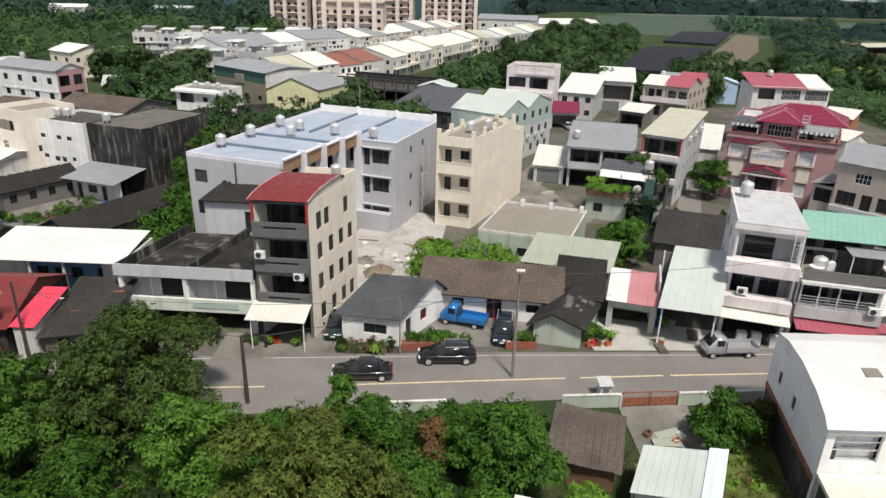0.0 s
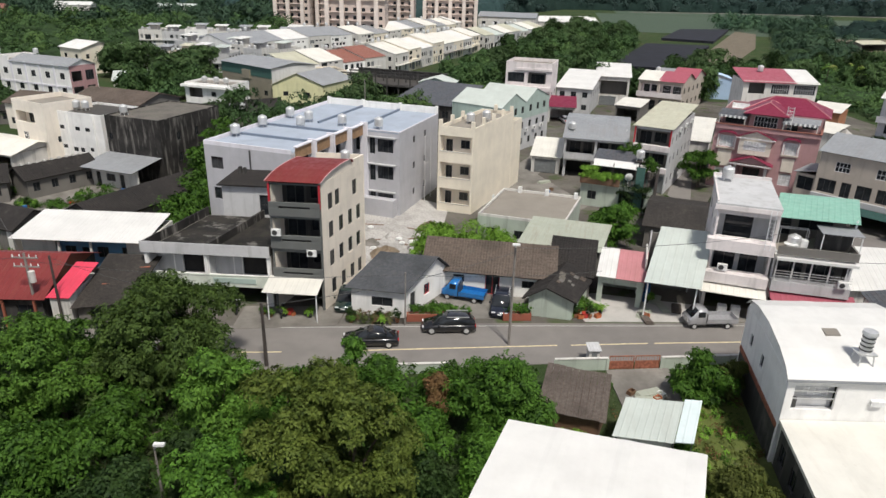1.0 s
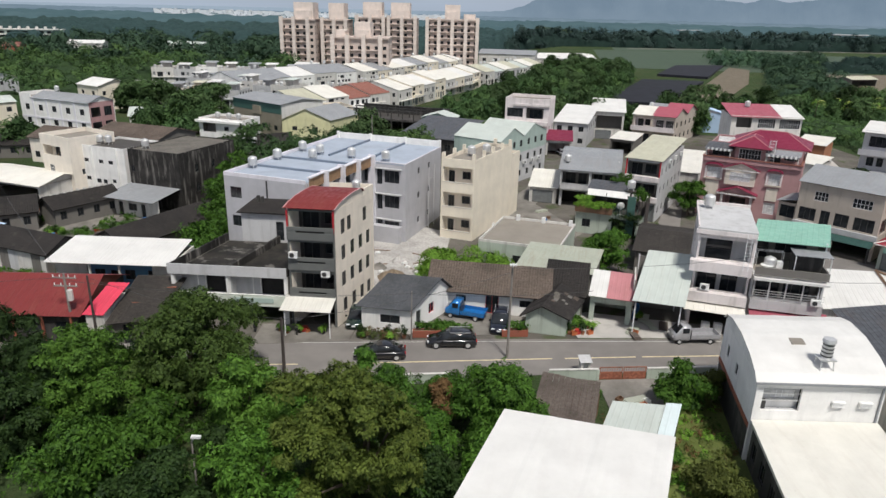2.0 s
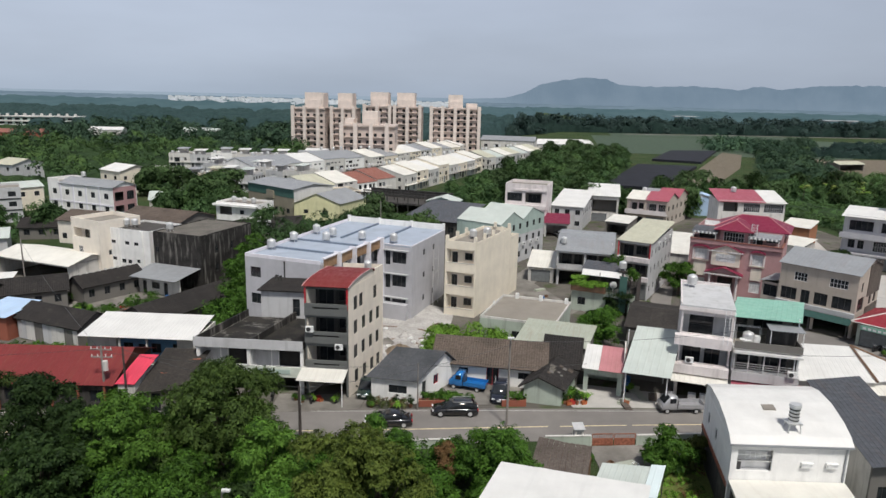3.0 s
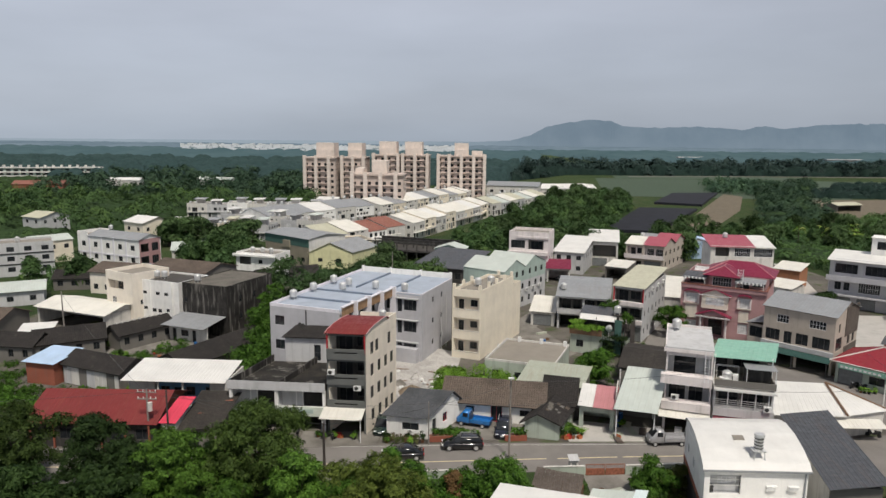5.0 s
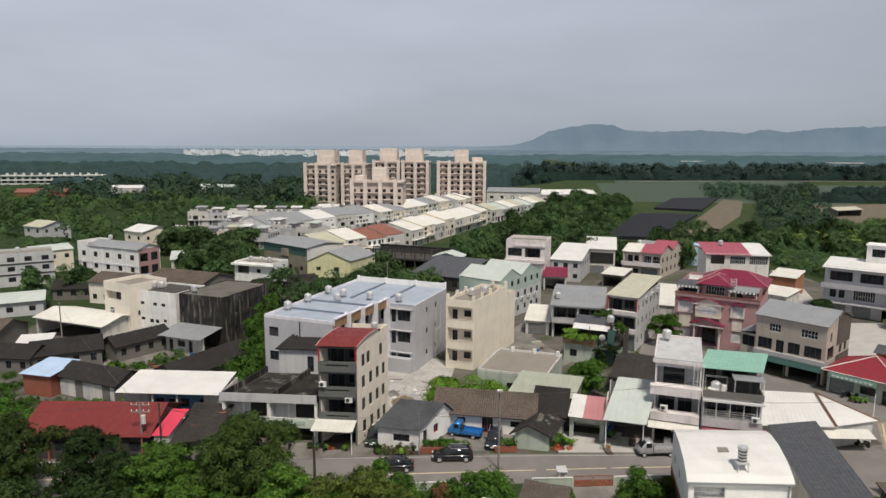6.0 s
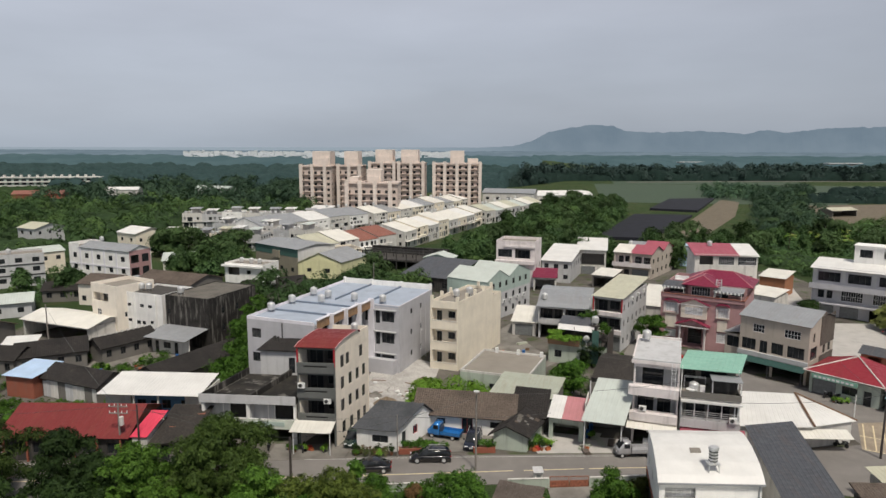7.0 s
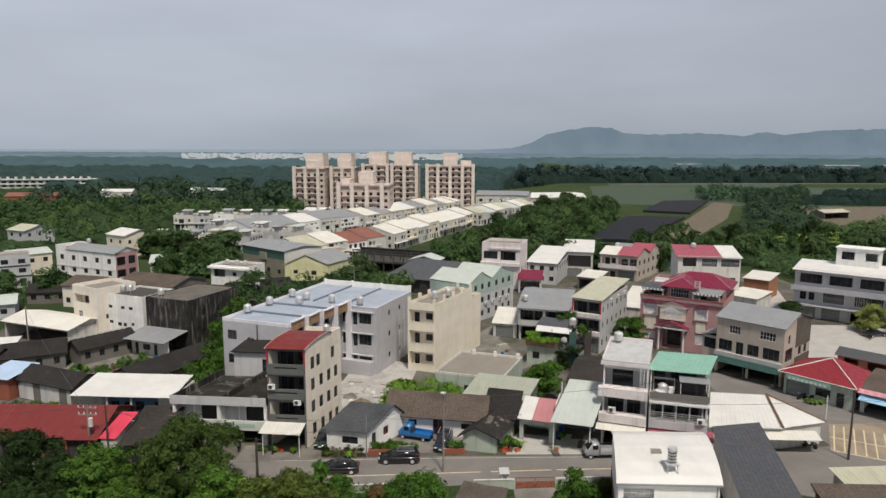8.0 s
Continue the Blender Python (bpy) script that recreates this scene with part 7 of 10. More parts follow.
D, K = 18.0, 0.12
shell(h, W, D, 7.0, M["taupe"], [(0.4, 4.4, 3.9, 6.2, "o"), (5.0, W - 0.3, 3.9, 6.2, "o"), (0.4, 2.4, 0, 2.4, "s"), (3.0, 4.4, 0, 2.3, "d"), (5.2, 9.6, 0, 2.5, "s")], row_holes(D, 5, (1.2, 4.2), 1.2, 1.3), k=K, floors=(3.4,))
recess(h, 0.4, 4.4, 3.45, 6.2, 1.4, M["pinkwhite"], K, holes=[(0.8, 2.2, 3.5, 5.8, "d"), (2.6, 4.0, 4.2, 5.8, "w")])
recess(h, 5.0, W - 0.3, 3.45, 6.2, 1.4, M["pinkwhite"], K, holes=[(5.3, 7.2, 3.5, 5.8, "g"), (7.7, 9.6, 3.5, 5.8, "g")])
part("balcony_front", boxes((-0.1, -1.3, 3.2, W + 0.1, -0.003, 3.5), (-0.1, -1.3, 3.5, W + 0.1, -1.18, 4.4)), M["pinkwhite"], h)
gable(h, 4.7, 9.0, 7.0, 1.7, "u", M["s_cream"], M["taupe"], over=0.3, k=K)
gable(h, W - 4.9, 9.0, 7.0, 1.8, "u", M["s_rose"], M["taupe"], over=0.3, k=K, u0=4.9)
gable(h, W - 4.9, 8.8, 7.0, 1.9, "u", M["s_rose"], M["taupe"], over=0.3, k=K, u0=4.9, v0=9.1)
gable(h, 4.7, 8.8, 7.0, 1.5, "u", M["s_grey"], M["taupe"], over=0.3, k=K, v0=9.1)
water_tank(at(h, 2.0, 7.0, 7.9, K))
h, W = house("lean_to_shed", (68.4, 179), (75.0, 177.4), "small house with a pale blue wall and white roof", "shed")
shell(h, W, 6, 5.4, M["s_blue"], [(1.4, 2.6, 2.6, 4.0, "w")])
gable(h, W, 6, 5.4, 1.0, "v", M["s_blue"], M["purplewhite"], over=0.3)
h, W = house("lean_to_shed", (37.3, 146.4), (42.0, 143.6), "shed with a cream white roof", "shed")
shell(h, W, 7, 3.2, M["concrete"], [(0.4, W - 0.4, 0, 2.6, "o")])
shed_roof(h, W, 7, 3.3, 4.0, M["s_cream"], 0.3)
h, W = house("lean_to_shed", (40.6, 112.4), (45.4, 110.4), "shed with a bright cream white roof beside the villa", "shed")
shell(h, W, 17, 3.4, M["offwhite"])
shed_roof(h, W, 17, 3.5, 4.6, M["s_cream"], 0.3)
h, W = house("town_house", (57.0, 127.8), (70.6, 126.4), "white house with a rose and white roof and glazed top")
shell(h, W, 8, 11.8, M["offwhite"], [(1.0, 4.0, 9.4, 11.4, "o"), (5.2, 8.6, 9.4, 11.3, "g"), (9.4, 13.4, 9.4, 11.3, "g")] + row_holes(W, 4, (2, 5.6), 1.6, 1.4), row_holes(8, 2, (5.6, 9), 1.2, 1.2))
recess(h, 1.0, 4.0, 9.0, 11.4, 1.5, M["concrete"])
roof_plane(h, ((-0.3, -0.5, 11.6), (9.6, -0.5, 11.6), (9.6, 8.3, 13.3), (-0.3, 8.3, 13.3)), M["s_rose"], label="faded rose roof sheets")
roof_plane(h, ((9.65, -0.5, 11.6), (W + 0.3, -0.5, 11.6), (W + 0.3, 8.3, 13.3), (9.65, 8.3, 13.3)), M["s_white"], label="white roof sheets")
water_tank(at(h, 4.5, 6.0, 12.6))
h, W = house("lean_to_shed", (77.0, 139.4), (81.4, 135.6), "shed with an orange brown wall and pale roof", "shed")
shell(h, W, 7, 4.6, M["orangewall"])
shed_roof(h, W, 7, 4.7, 5.6, M["s_cream"], 0.3)
h, W = house("lean_to_shed", (67.4, 124.4), (71.8, 119.6), "shed with a cream roof behind the villa", "shed")
shell(h, W, 7, 3.6, M["offwhite"])
shed_roof(h, W, 7, 3.7, 4.4, M["s_cream"], 0.3)

# grey and white three storey house on the edge of the fields
h, W = house("town_house", (80.0, 120.4), (95.6, 108.4), "grey tiled three-storey house with a white roof room")
shell(h, W, 11, 10.6, M["grey"], [(1.0, 5.2, 7.6, 9.6, "w"), (6.6, 10.8, 7.6, 9.6, "w"), (12.2, 16.4, 7.6, 9.6, "w"), (1.2, 2.4, 3.9, 5.6, "w"), (2.9, 4.0, 3.9, 5.6, "w"), (5.6, 9.6, 3.6, 5.8, "g"), (11.4, 16.6, 3.6, 5.8, "g"), (1, 4.4, 0, 2.4, "s"), (5.6, 9, 0, 2.4, "s"), (11, 16, 0, 2.4, "o")], row_holes(11, 3, (4, 7.6), 1.2, 1.4), floors=(3.3, 6.8))
part("canopy", boxes((-0.3, -1.8, 6.1, W, -0.003, 6.3), (-0.3, -1.8, 6.3, W, -1.65, 7.2)), M["grey"], h, "grey concrete canopy over the first floor")
for u in (0.0, 5.4, 11.0, W - 0.7):
    part("pier", boxes((u, -0.16, 7.3, u + 0.7, -0.003, 10.4)), M["lightgrey"], h)
part("canopy", boxes((-0.3, -1.6, 2.8, W, -0.003, 3.1)), M["grey"], h)
roof_plane(h, ((-0.5, -1.2, 10.4), (W + 0.3, -1.2, 10.4), (W + 0.3, 8.0, 11.6), (-0.5, 8.0, 11.6)), M["s_white"])
U = 6.6
shell(h, 8, 4.5, 15.0, M["white"], [(1, 3.4, 12.6, 14.3, "w"), (5.4, 7.6, 12.6, 14.3, "o")], u0=U, v0=5.5, z0=10.62)
part("roof_room_top", boxes((U - 0.2, 5.2, 15.0, U + 8.4, 10.2, 15.2)), M["white"], h)

for x, y, r, hh, mt, lb in ((-9.4, 62.6, 1.5, 0.8, "rubble", "heap of pale building rubble"), (-6.8, 64.8, 1.9, 0.9, "dirt", "heap of brown building sand"), (-4.2, 62.4, 1.3, 0.6, "rubble", "heap of pale building rubble"),
                            (-3.0, 67.0, 1.6, 0.8, "paving", "heap of dark broken concrete"), (-6.0, 70.0, 1.4, 0.6, "rubble", "heap of pale building rubble"), (-2.2, 73.5, 1.5, 0.8, "dirt", "heap of brown building sand"),
                            (-8.6, 67.4, 1.2, 0.5, "paving", "heap of dark broken concrete")):
    heap(x, y, r, hh, mt, lb, int(x * 10 + y))
rnd = random.Random(77)
for i in range(8):
    bm = boxes((-0.35, -0.22, 0, 0.4, 0.28, 0.35))
    bmesh.ops.bevel(bm, geom=bm.edges[:], offset=0.12, segments=2, affect="EDGES")
    ob = part("cement_bag", bm, M["plasticwhite"])
    ob.matrix_world = pose(-7.8 + rnd.uniform(-1.6, 5.5), 63.8 + rnd.uniform(-1.5, 9), 0.03, 0, 0, rnd.uniform(0, 180))
    tagged(ob, "white cement bag lying in the building yard", "bag", "bags in the building yard")
for i in range(6):
    ob = part("plank", boxes((-1.2, -0.1, 0, 1.2, 0.1, 0.05)), M["wood"])
    ob.matrix_world = pose(-7.5 + rnd.uniform(-2, 6), 66.0 + rnd.uniform(-4, 10), 0.04 + 0.004 * i, 0, 0, rnd.uniform(0, 180))
    tagged(ob, "brown wooden plank lying in the building yard", "plank", "planks in the building yard")

# ---- houses on the left, behind ----
h, W = house("town_house", (-57.5, 142.0), (-46.5, 138.6), "small white two-storey house with a flat roof full of tanks")
shell(h, W, 7, 5.8, M["white"], [(1.0, 4.4, 3.2, 5.2, "o"), (6.6, 7.8, 3.6, 4.6, "w")], [(1, 2, 3.4, 4.6, "w")])
recess(h, 1.0, 4.4, 3.2, 5.2, 1.4, M["concrete"])
flat_roof(h, W, 7, 5.8, 0.5, M["greydeck"], M["white"])
part("balcony_front", boxes((-0.5, -0.8, 5.4, W + 0.3, -0.003, 5.9)), M["white"], h)
for u in (3, 6, 8.5):
    water_tank(at(h, u, 3, 5.8))
h, W = house("workshop", (-57.0, 166.0), (-41.5, 153.4), "olive brown workshop with dark green upper siding and a grey roof", "workshop")
shell(h, W, 13, 5.6, (M["olive"], M["lightgrey"], M["olive"], M["olive"]), row_holes(W, 4, (1.5,), 1.4, 1.2), row_holes(13, 3, (1.5,), 1.4, 1.2))
shell(h, W + 0.1, 13.1, 8.0, (M["s_darkgreen"], M["lightgrey"], M["s_darkgreen"], M["lightgrey"]), z0=5.62, u0=-0.05, v0=-0.05)
gable(h, W, 13, 8.0, 0.9, "u", M["s_grey"], M["s_grey"], over=0.4)
part("door_hood", boxes((W * 0.45, -0.5, 4.9, W * 0.6, -0.06, 6.9)), M["olive"], h)
h, W = house("workshop", (-40.6, 166), (-27, 174), "low cream workshop with a flat roof", "workshop")
shell(h, W, 9, 5, M["cream"], row_holes(W, 3, (2.6,), 1.6, 1.2))
flat_roof(h, W, 9, 5, 0.4, M["greydeck"], M["cream"])
h, W = house("cottage", (-41.2, 152.6), (-29.6, 153.4), "pale yellow gabled house with a grey roof", "house")
shell(h, W, 12, 4.6, M["yellow"], [(2.4, 3.6, 2.0, 3.0, "w"), (7.2, 8.6, 1.6, 2.8, "w")], k=0.5)
gable(h, W, 12, 4.6, 2.6, "v", M["s_olivecream"], M["yellow"], over=0.3, mat2=M["s_grey"], k=0.5)
h, W = house("long_shed", (-45, 122), (-33, 130), "low house with a black tiled roof", "shed")
shell(h, W, 7, 3.4, M["concrete"])
gable(h, W, 7, 3.4, 1.6, "u", M["t_black"], M["concrete"], "tiles", 0.4)
water_tank(at(h, 4, 0.5, 3.6))
water_tank(at(h, 6, 0.5, 3.6))
h, W = house("long_shed", (-12, 142.5), (0.8, 136.2), "long workshop with a dark slate grey sheet roof", "workshop")
shell(h, W, 15, 3.6, M["blackened"], row_holes(W, 4, (1,), 1.6, 1.4))
shed_roof(h, W, 15, 3.7, 6.0, M["s_dark"], 0.4)
part("porch_roof", boxes((1.0, -2.4, 3.3, 9.0, -0.003, 3.5)), M["s_dark"], h)
h, W = house("lean_to_shed", (-7.5, 160), (0.5, 158), "small shed with a pale green roof", "shed")
shell(h, W, 6, 5.0, M["palegreen"])
gable(h, W, 6, 5.0, 1.2, "v", M["s_palegreen"], M["palegreen"], over=0.3)
# open dark frame shed
h, W = house("derelict_shed", (-28, 172), (-4, 164), "derelict dark open frame shed without walls", "shed")
for i in range(9):
    for v in (0, 5, 10):
        part("post", boxes((W * i / 8 - 0.12, v, 0, W * i / 8 + 0.12, v + 0.24, 5)), M["blackened"], h)
for v in (0, 5, 10):
    part("beam", boxes((-0.3, v - 0.05, 2.5, W + 0.3, v + 0.3, 2.8), (-0.3, v - 0.05, 5.0, W + 0.3, v + 0.3, 5.3)), M["blackened"], h)
part("deck", boxes((0, 0.3, 2.81, W, 10, 2.95)), M["roofslab"], h)
part("back_wall", boxes((0, 10.4, 0, W, 10.6, 5.0)), M["blackened"], h)

h, W = house("town_house", (-106.2, 155.2), (-84.6, 146.0), "lilac white three-storey terrace with small dark windows")
shell(h, W, 7.2, 8.2, (M["white"], M["pink"], M["white"], M["white"]), row_holes(W, 5, (5.2, 2.0), 1.5, 1.4), [(0.6, 3.2, 4.8, 7.0, "o"), (4.2, 6.4, 4.8, 7.0, "w"), (0.6, 3.2, 1.4, 3.6, "o"), (4.2, 6.4, 1.4, 3.6, "w")])
gable(h, W - 4.4, 7.2, 8.2, 1.3, "u", M["s_grey"], M["white"], over=0.3, u0=4.4)
part("terrace_parapet", boxes((0, 0, 8.21, 4.0, 0.16, 9.2), (0, 0.17, 8.21, 0.16, 7.2, 9.2), (0.17, 7.04, 8.21, 4.0, 7.2, 9.2)), M["white"], h)
part("terrace_deck", boxes((0.17, 0.17, 8.0, 4.0, 7.03, 8.25)), M["greydeck"], h)
parts("trim_band", (*[(W / 5 * i - 0.25, -0.15, 0, W / 5 * i + 0.25, -0.003, 8.3) for i in range(1, 5)], (0, -0.12, 3.4, W, -0.004, 3.8),), M["purplewhite"], h)
water_tank(at(h, 9, 3.6, 9.45))
h, W = house("town_house", (-120, 131), (-104.6, 141.6), "grey tiled apartment house with dark window bands")
shell(h, W, 9, 8.0, M["lightgrey"], row_holes(W, 5, (1.2, 3.9, 6.3), 1.6, 1.2))
flat_roof(h, W, 9, 8.0, 0.5, M["greydeck"], M["lightgrey"])
parts("trim_band", ((0, -0.12, 5.6, W, -0.003, 5.9), (0, -0.12, 2.9, W, -0.004, 3.2),), M["frame_dark"], h)
water_tank(at(h, 11, 4, 8.0))
h, W = house("low_house", (-117, 152), (-110.5, 160), "small house with a pale green white roof")
shell(h, W, 8, 6.2, M["cream"], row_holes(W, 3, (3.8,), 1.2, 1.2))
gable(h, W, 8, 6.2, 1.2, "u", M["s_palegreen"], M["cream"], over=0.3)
for fl, fr, hh, mt, rf, lb in (((-157, 208), (-148, 204), 6.6, "lightgrey", "s_olivecream", "grey two-storey house with a cream roof among trees"), ((-113, 194), (-104, 188.5), 7.2, "cream", "s_white", "cream house with a white roof and a balcony"),
                               ((-233, 406), (-213, 410), 7.0, "offwhite", "s_white", "white house deep among trees"), ((-190, 446), (-164, 440), 6.0, "offwhite", "s_palegreen", "long house with a pale roof among trees"),
                               ((-83.5, 163), (-74.5, 166), 2.8, "offwhite", "s_palegreen", "low house with a pale green roof"), ((-70, 290), (-60, 288), 6, "offwhite", "s_white", "white house among trees")):
    h, W = house("town_house", fl, fr, lb)
    shell(h, W, 11, hh, M[mt], row_holes(W, 2, (1.4, 4.4) if hh > 6 else (1.0,), 1.4, 1.2), row_holes(11, 3, (1.4, 4.4) if hh > 6 else (1.0,), 1.0, 1.2))
    gable(h, W, 11, hh, 1.6, "u", M[rf], M[mt], over=0.4)
h, W = house("school", (-372, 500), (-300, 520), "long white school building with open galleries", "school")
shell(h, W, 10, 9.6, M["palegreen"], row_holes(W, 14, (0.8, 4.0, 7.0), 3.4, 1.8))
part("roof", boxes((-1, -1, 9.6, W + 1, 11, 10.2)), M["offwhite"], h)
for z in (2.8, 5.9):
    part("gallery_rail", boxes((0, -1.4, z, W, -0.003, z + 1.0)), M["offwhite"], h)
for i in range(12):
    part("roof_tank", boxes((3 + 6 * i, 3, 10.2, 4.6 + 6 * i, 5, 12.0)), M["offwhite"], h)
h, W = house("long_shed", (-284, 388), (-256, 396), "long hall with a red brown roof among trees", "shed")
shell(h, W, 14, 5, M["redbrick"])
gable(h, W, 14, 5, 2, "u", M["s_brownred"], M["redbrick"], over=0.4)


# dark roofed low houses behind the tan house
for fl, fr, D, hh, mt, rf, kind, lb in (((-93, 122), (-84.5, 124), 6, 2.8, "concrete", "t_black", "tiles", "low house with a black tiled roof"),
                                        ((-83.5, 120.5), (-75.0, 118.5), 9, 5.0, "tan", "t_brown", "tiles", "house with a weathered brown tiled roof behind the tan house"),
                                        ((-74.6, 118.6), (-69.4, 116.6), 7, 4.8, "offwhite", "s_grey", "sheet", "lean-to with a slate grey sheet roof")):
    h, W = house("low_house", fl, fr, lb)
    shell(h, W, D, hh, M[mt], row_holes(W, 3, (1.0,), 1.2, 1.2))
    if kind == "tiles":
        gable(h, W, D, hh, 1.5, "u", M[rf], M[mt], "tiles", 0.4)
    else:
        shed_roof(h, W, D, hh + 0.1, hh + 1.2, M[rf], 0.3)


# ---- long rows of terrace houses ----
def terrace(p, q, n, D, H, roofs, walls, seed, label, rise=1.6, gap=0.08, flat=False):
    rnd = random.Random(seed)
    x, y, rot, L = ends(p, q)
    w = L / n
    for i in range(n):
        m = pose(x, y, 0, 0, 0, rot) @ pose(w * i, 0, 0)
        hh = H + rnd.choice((-0.5, 0, 0, 0.4))
        th = thing("row_house", m.translation.x, m.translation.y, 0, rot, label, "row house", "terrace rows")
        wm = M[walls[i % len(walls)]]
        hh -= 1.0
        holes = []
        for z, zt in ((0.2, 2.5), (3.0, 4.9)) if hh < 6.4 else ((0.2, 2.5), (2.9, 4.4), (5.0, 6.1)):
            u = rnd.uniform(0.3, 0.8)
            while u < w - 1.2:
                ww = rnd.choice((0.9, 1.3, 1.3, 2.2))
                if u + ww < w - 0.3 and zt < hh - 0.15 and rnd.random() < 0.85:
                    holes.append((u, u + ww, z + (0.0 if ww > 2 else 0.6), zt, rnd.choice("wwwcs") if z > 1 else rnd.choice("wsd")))
                u += ww + rnd.uniform(0.4, 1.2)
        shell(th, w - gap, D, hh, wm, holes, row_holes(D, 4, (1.2, 4.0), 1.0, 1.2) if i == n - 1 else (), row_holes(D, 4, (1.2, 4.0), 1.0, 1.2) if i == 0 else ())
        if flat:
            flat_roof(th, w - gap, D, hh, 0.7, M["greydeck"], wm)
            a, d = rnd.uniform(0.1, 0.4) * w, rnd.uniform(0.3, 0.5) * D
            part("stair_house", boxes((a, d, hh + 0.01, a + w * 0.4, d + D * 0.3, hh + 2.4)), wm, th)
            roof_plane(th, ((a - 0.4, d - 1.6, hh + 2.2), (a + w * 0.55, d - 1.6, hh + 2.2), (a + w * 0.55, d + D * 0.32, hh + 2.6), (a - 0.4, d + D * 0.32, hh + 2.6)), M[roofs[i % len(roofs)]], name="stair_roof")
            part("terrace_band", boxes((-0.05, -0.5, 2.8, w - gap + 0.05, -0.003, 3.1)), wm, th)
            for k in range(rnd.choice((1, 2, 2, 3))):
                water_tank(m @ pose(w * (0.12 + 0.28 * k), D * 0.2, hh))
            continue
        gable(th, w - gap, D, hh, rise + 0.9, "u", M[roofs[i % len(roofs)]], wm, over=0.12, off=0.62)
        if rnd.random() < 0.6:
            part("front_canopy", boxes((0.1, -1.0, 2.6, w - gap - 0.1, -0.003, 2.75)), M[rnd.choice(("s_grey", "s_cream", "s_oldgreen", "concrete"))], th)
        if rnd.random() < 0.4:
            part("balcony_front", boxes((0.3, -0.8, 2.78, w * 0.7, -0.004, 3.5)), wm, th)
        for u in (0.3, 0.7):
            if rnd.random() < 0.45:
                water_tank(m @ pose(w * u, D * 0.62, hh + rise + 0.85))


terrace((-40.5, 172.5), (-19.5, 203.0), 4, 15, 7.0, ("s_olivecream", "s_cream", "s_brownred", "s_brownred"), ("white", "offwhite"), 1, "terrace house with a plain sheet roof")
terrace((-17.0, 207.0), (12.0, 282.0), 8, 15, 7.6, ("s_cream", "s_cream", "s_white", "s_cream"), ("offwhite", "cream"), 2, "terrace house with a cream white sheet roof")
terrace((14.0, 286.0), (46.0, 345.0), 7, 14, 7.0, ("s_olivecream", "s_palegreen", "s_cream"), ("offwhite", "lightgrey"), 3, "terrace house with a pale sheet roof")
terrace((-70.0, 214.0), (-38.0, 262.0), 5, 16, 8.0, ("s_grey", "s_grey", "s_white", "s_grey"), ("white", "offwhite"), 4, "terrace house with a grey sheet roof")
terrace((-36.0, 266.0), (12.0, 372.0), 10, 16, 7.6, ("s_cream", "s_grey", "s_cream", "s_white", "s_grey"), ("offwhite", "cream"), 5, "terrace house with a grey or cream sheet roof")
terrace((-104.0, 204.0), (-66.0, 200.0), 6, 9, 6.0, ("s_white", "s_palegreen", "s_grey", "s_olivecream"), ("cream", "offwhite", "lightgrey"), 6, "small flat-roofed terrace house with roof tanks", flat=True)
terrace((-92.0, 226.0), (-52.0, 206.0), 6, 10, 7.0, ("s_white", "s_grey", "s_palegreen"), ("lightgrey", "offwhite"), 7, "flat-roofed terrace house with roof tanks", flat=True)
terrace((-120.0, 262.0), (-60.0, 268.0), 7, 10, 7.0, ("s_grey", "s_white"), ("offwhite", "lightgrey", "white"), 8, "flat-roofed terrace house with roof tanks", flat=True)
h, W = house("hall", (14, 372), (44, 366), "white hall at the end of the rows", "hall")
shell(h, W, 18, 9, M["offwhite"], row_holes(W, 5, (5,), 2, 1.6))
gable(h, W, 18, 9, 2, "u", M["s_grey"], M["offwhite"], over=0.4)
h, W = house("hall", (48, 392), (84, 400), "white hall with an arched roof at the end of the rows", "hall")
shell(h, W, 16, 6, M["offwhite"], row_holes(W, 6, (2,), 2, 1.6))
gable(h, W, 16, 6, 2.5, "u", M["s_white"], M["offwhite"], over=0.4)
h, W = house("open_shed", (196, 330), (212, 336), "open field shed with a pale roof", "shed")
shell(h, W, 9, 3.4, M["concrete"], [(0.5, W - 0.5, 0, 2.8, "o")])
gable(h, W, 9, 3.4, 1.2, "u", M["s_olivecream"], M["concrete"], over=0.6)


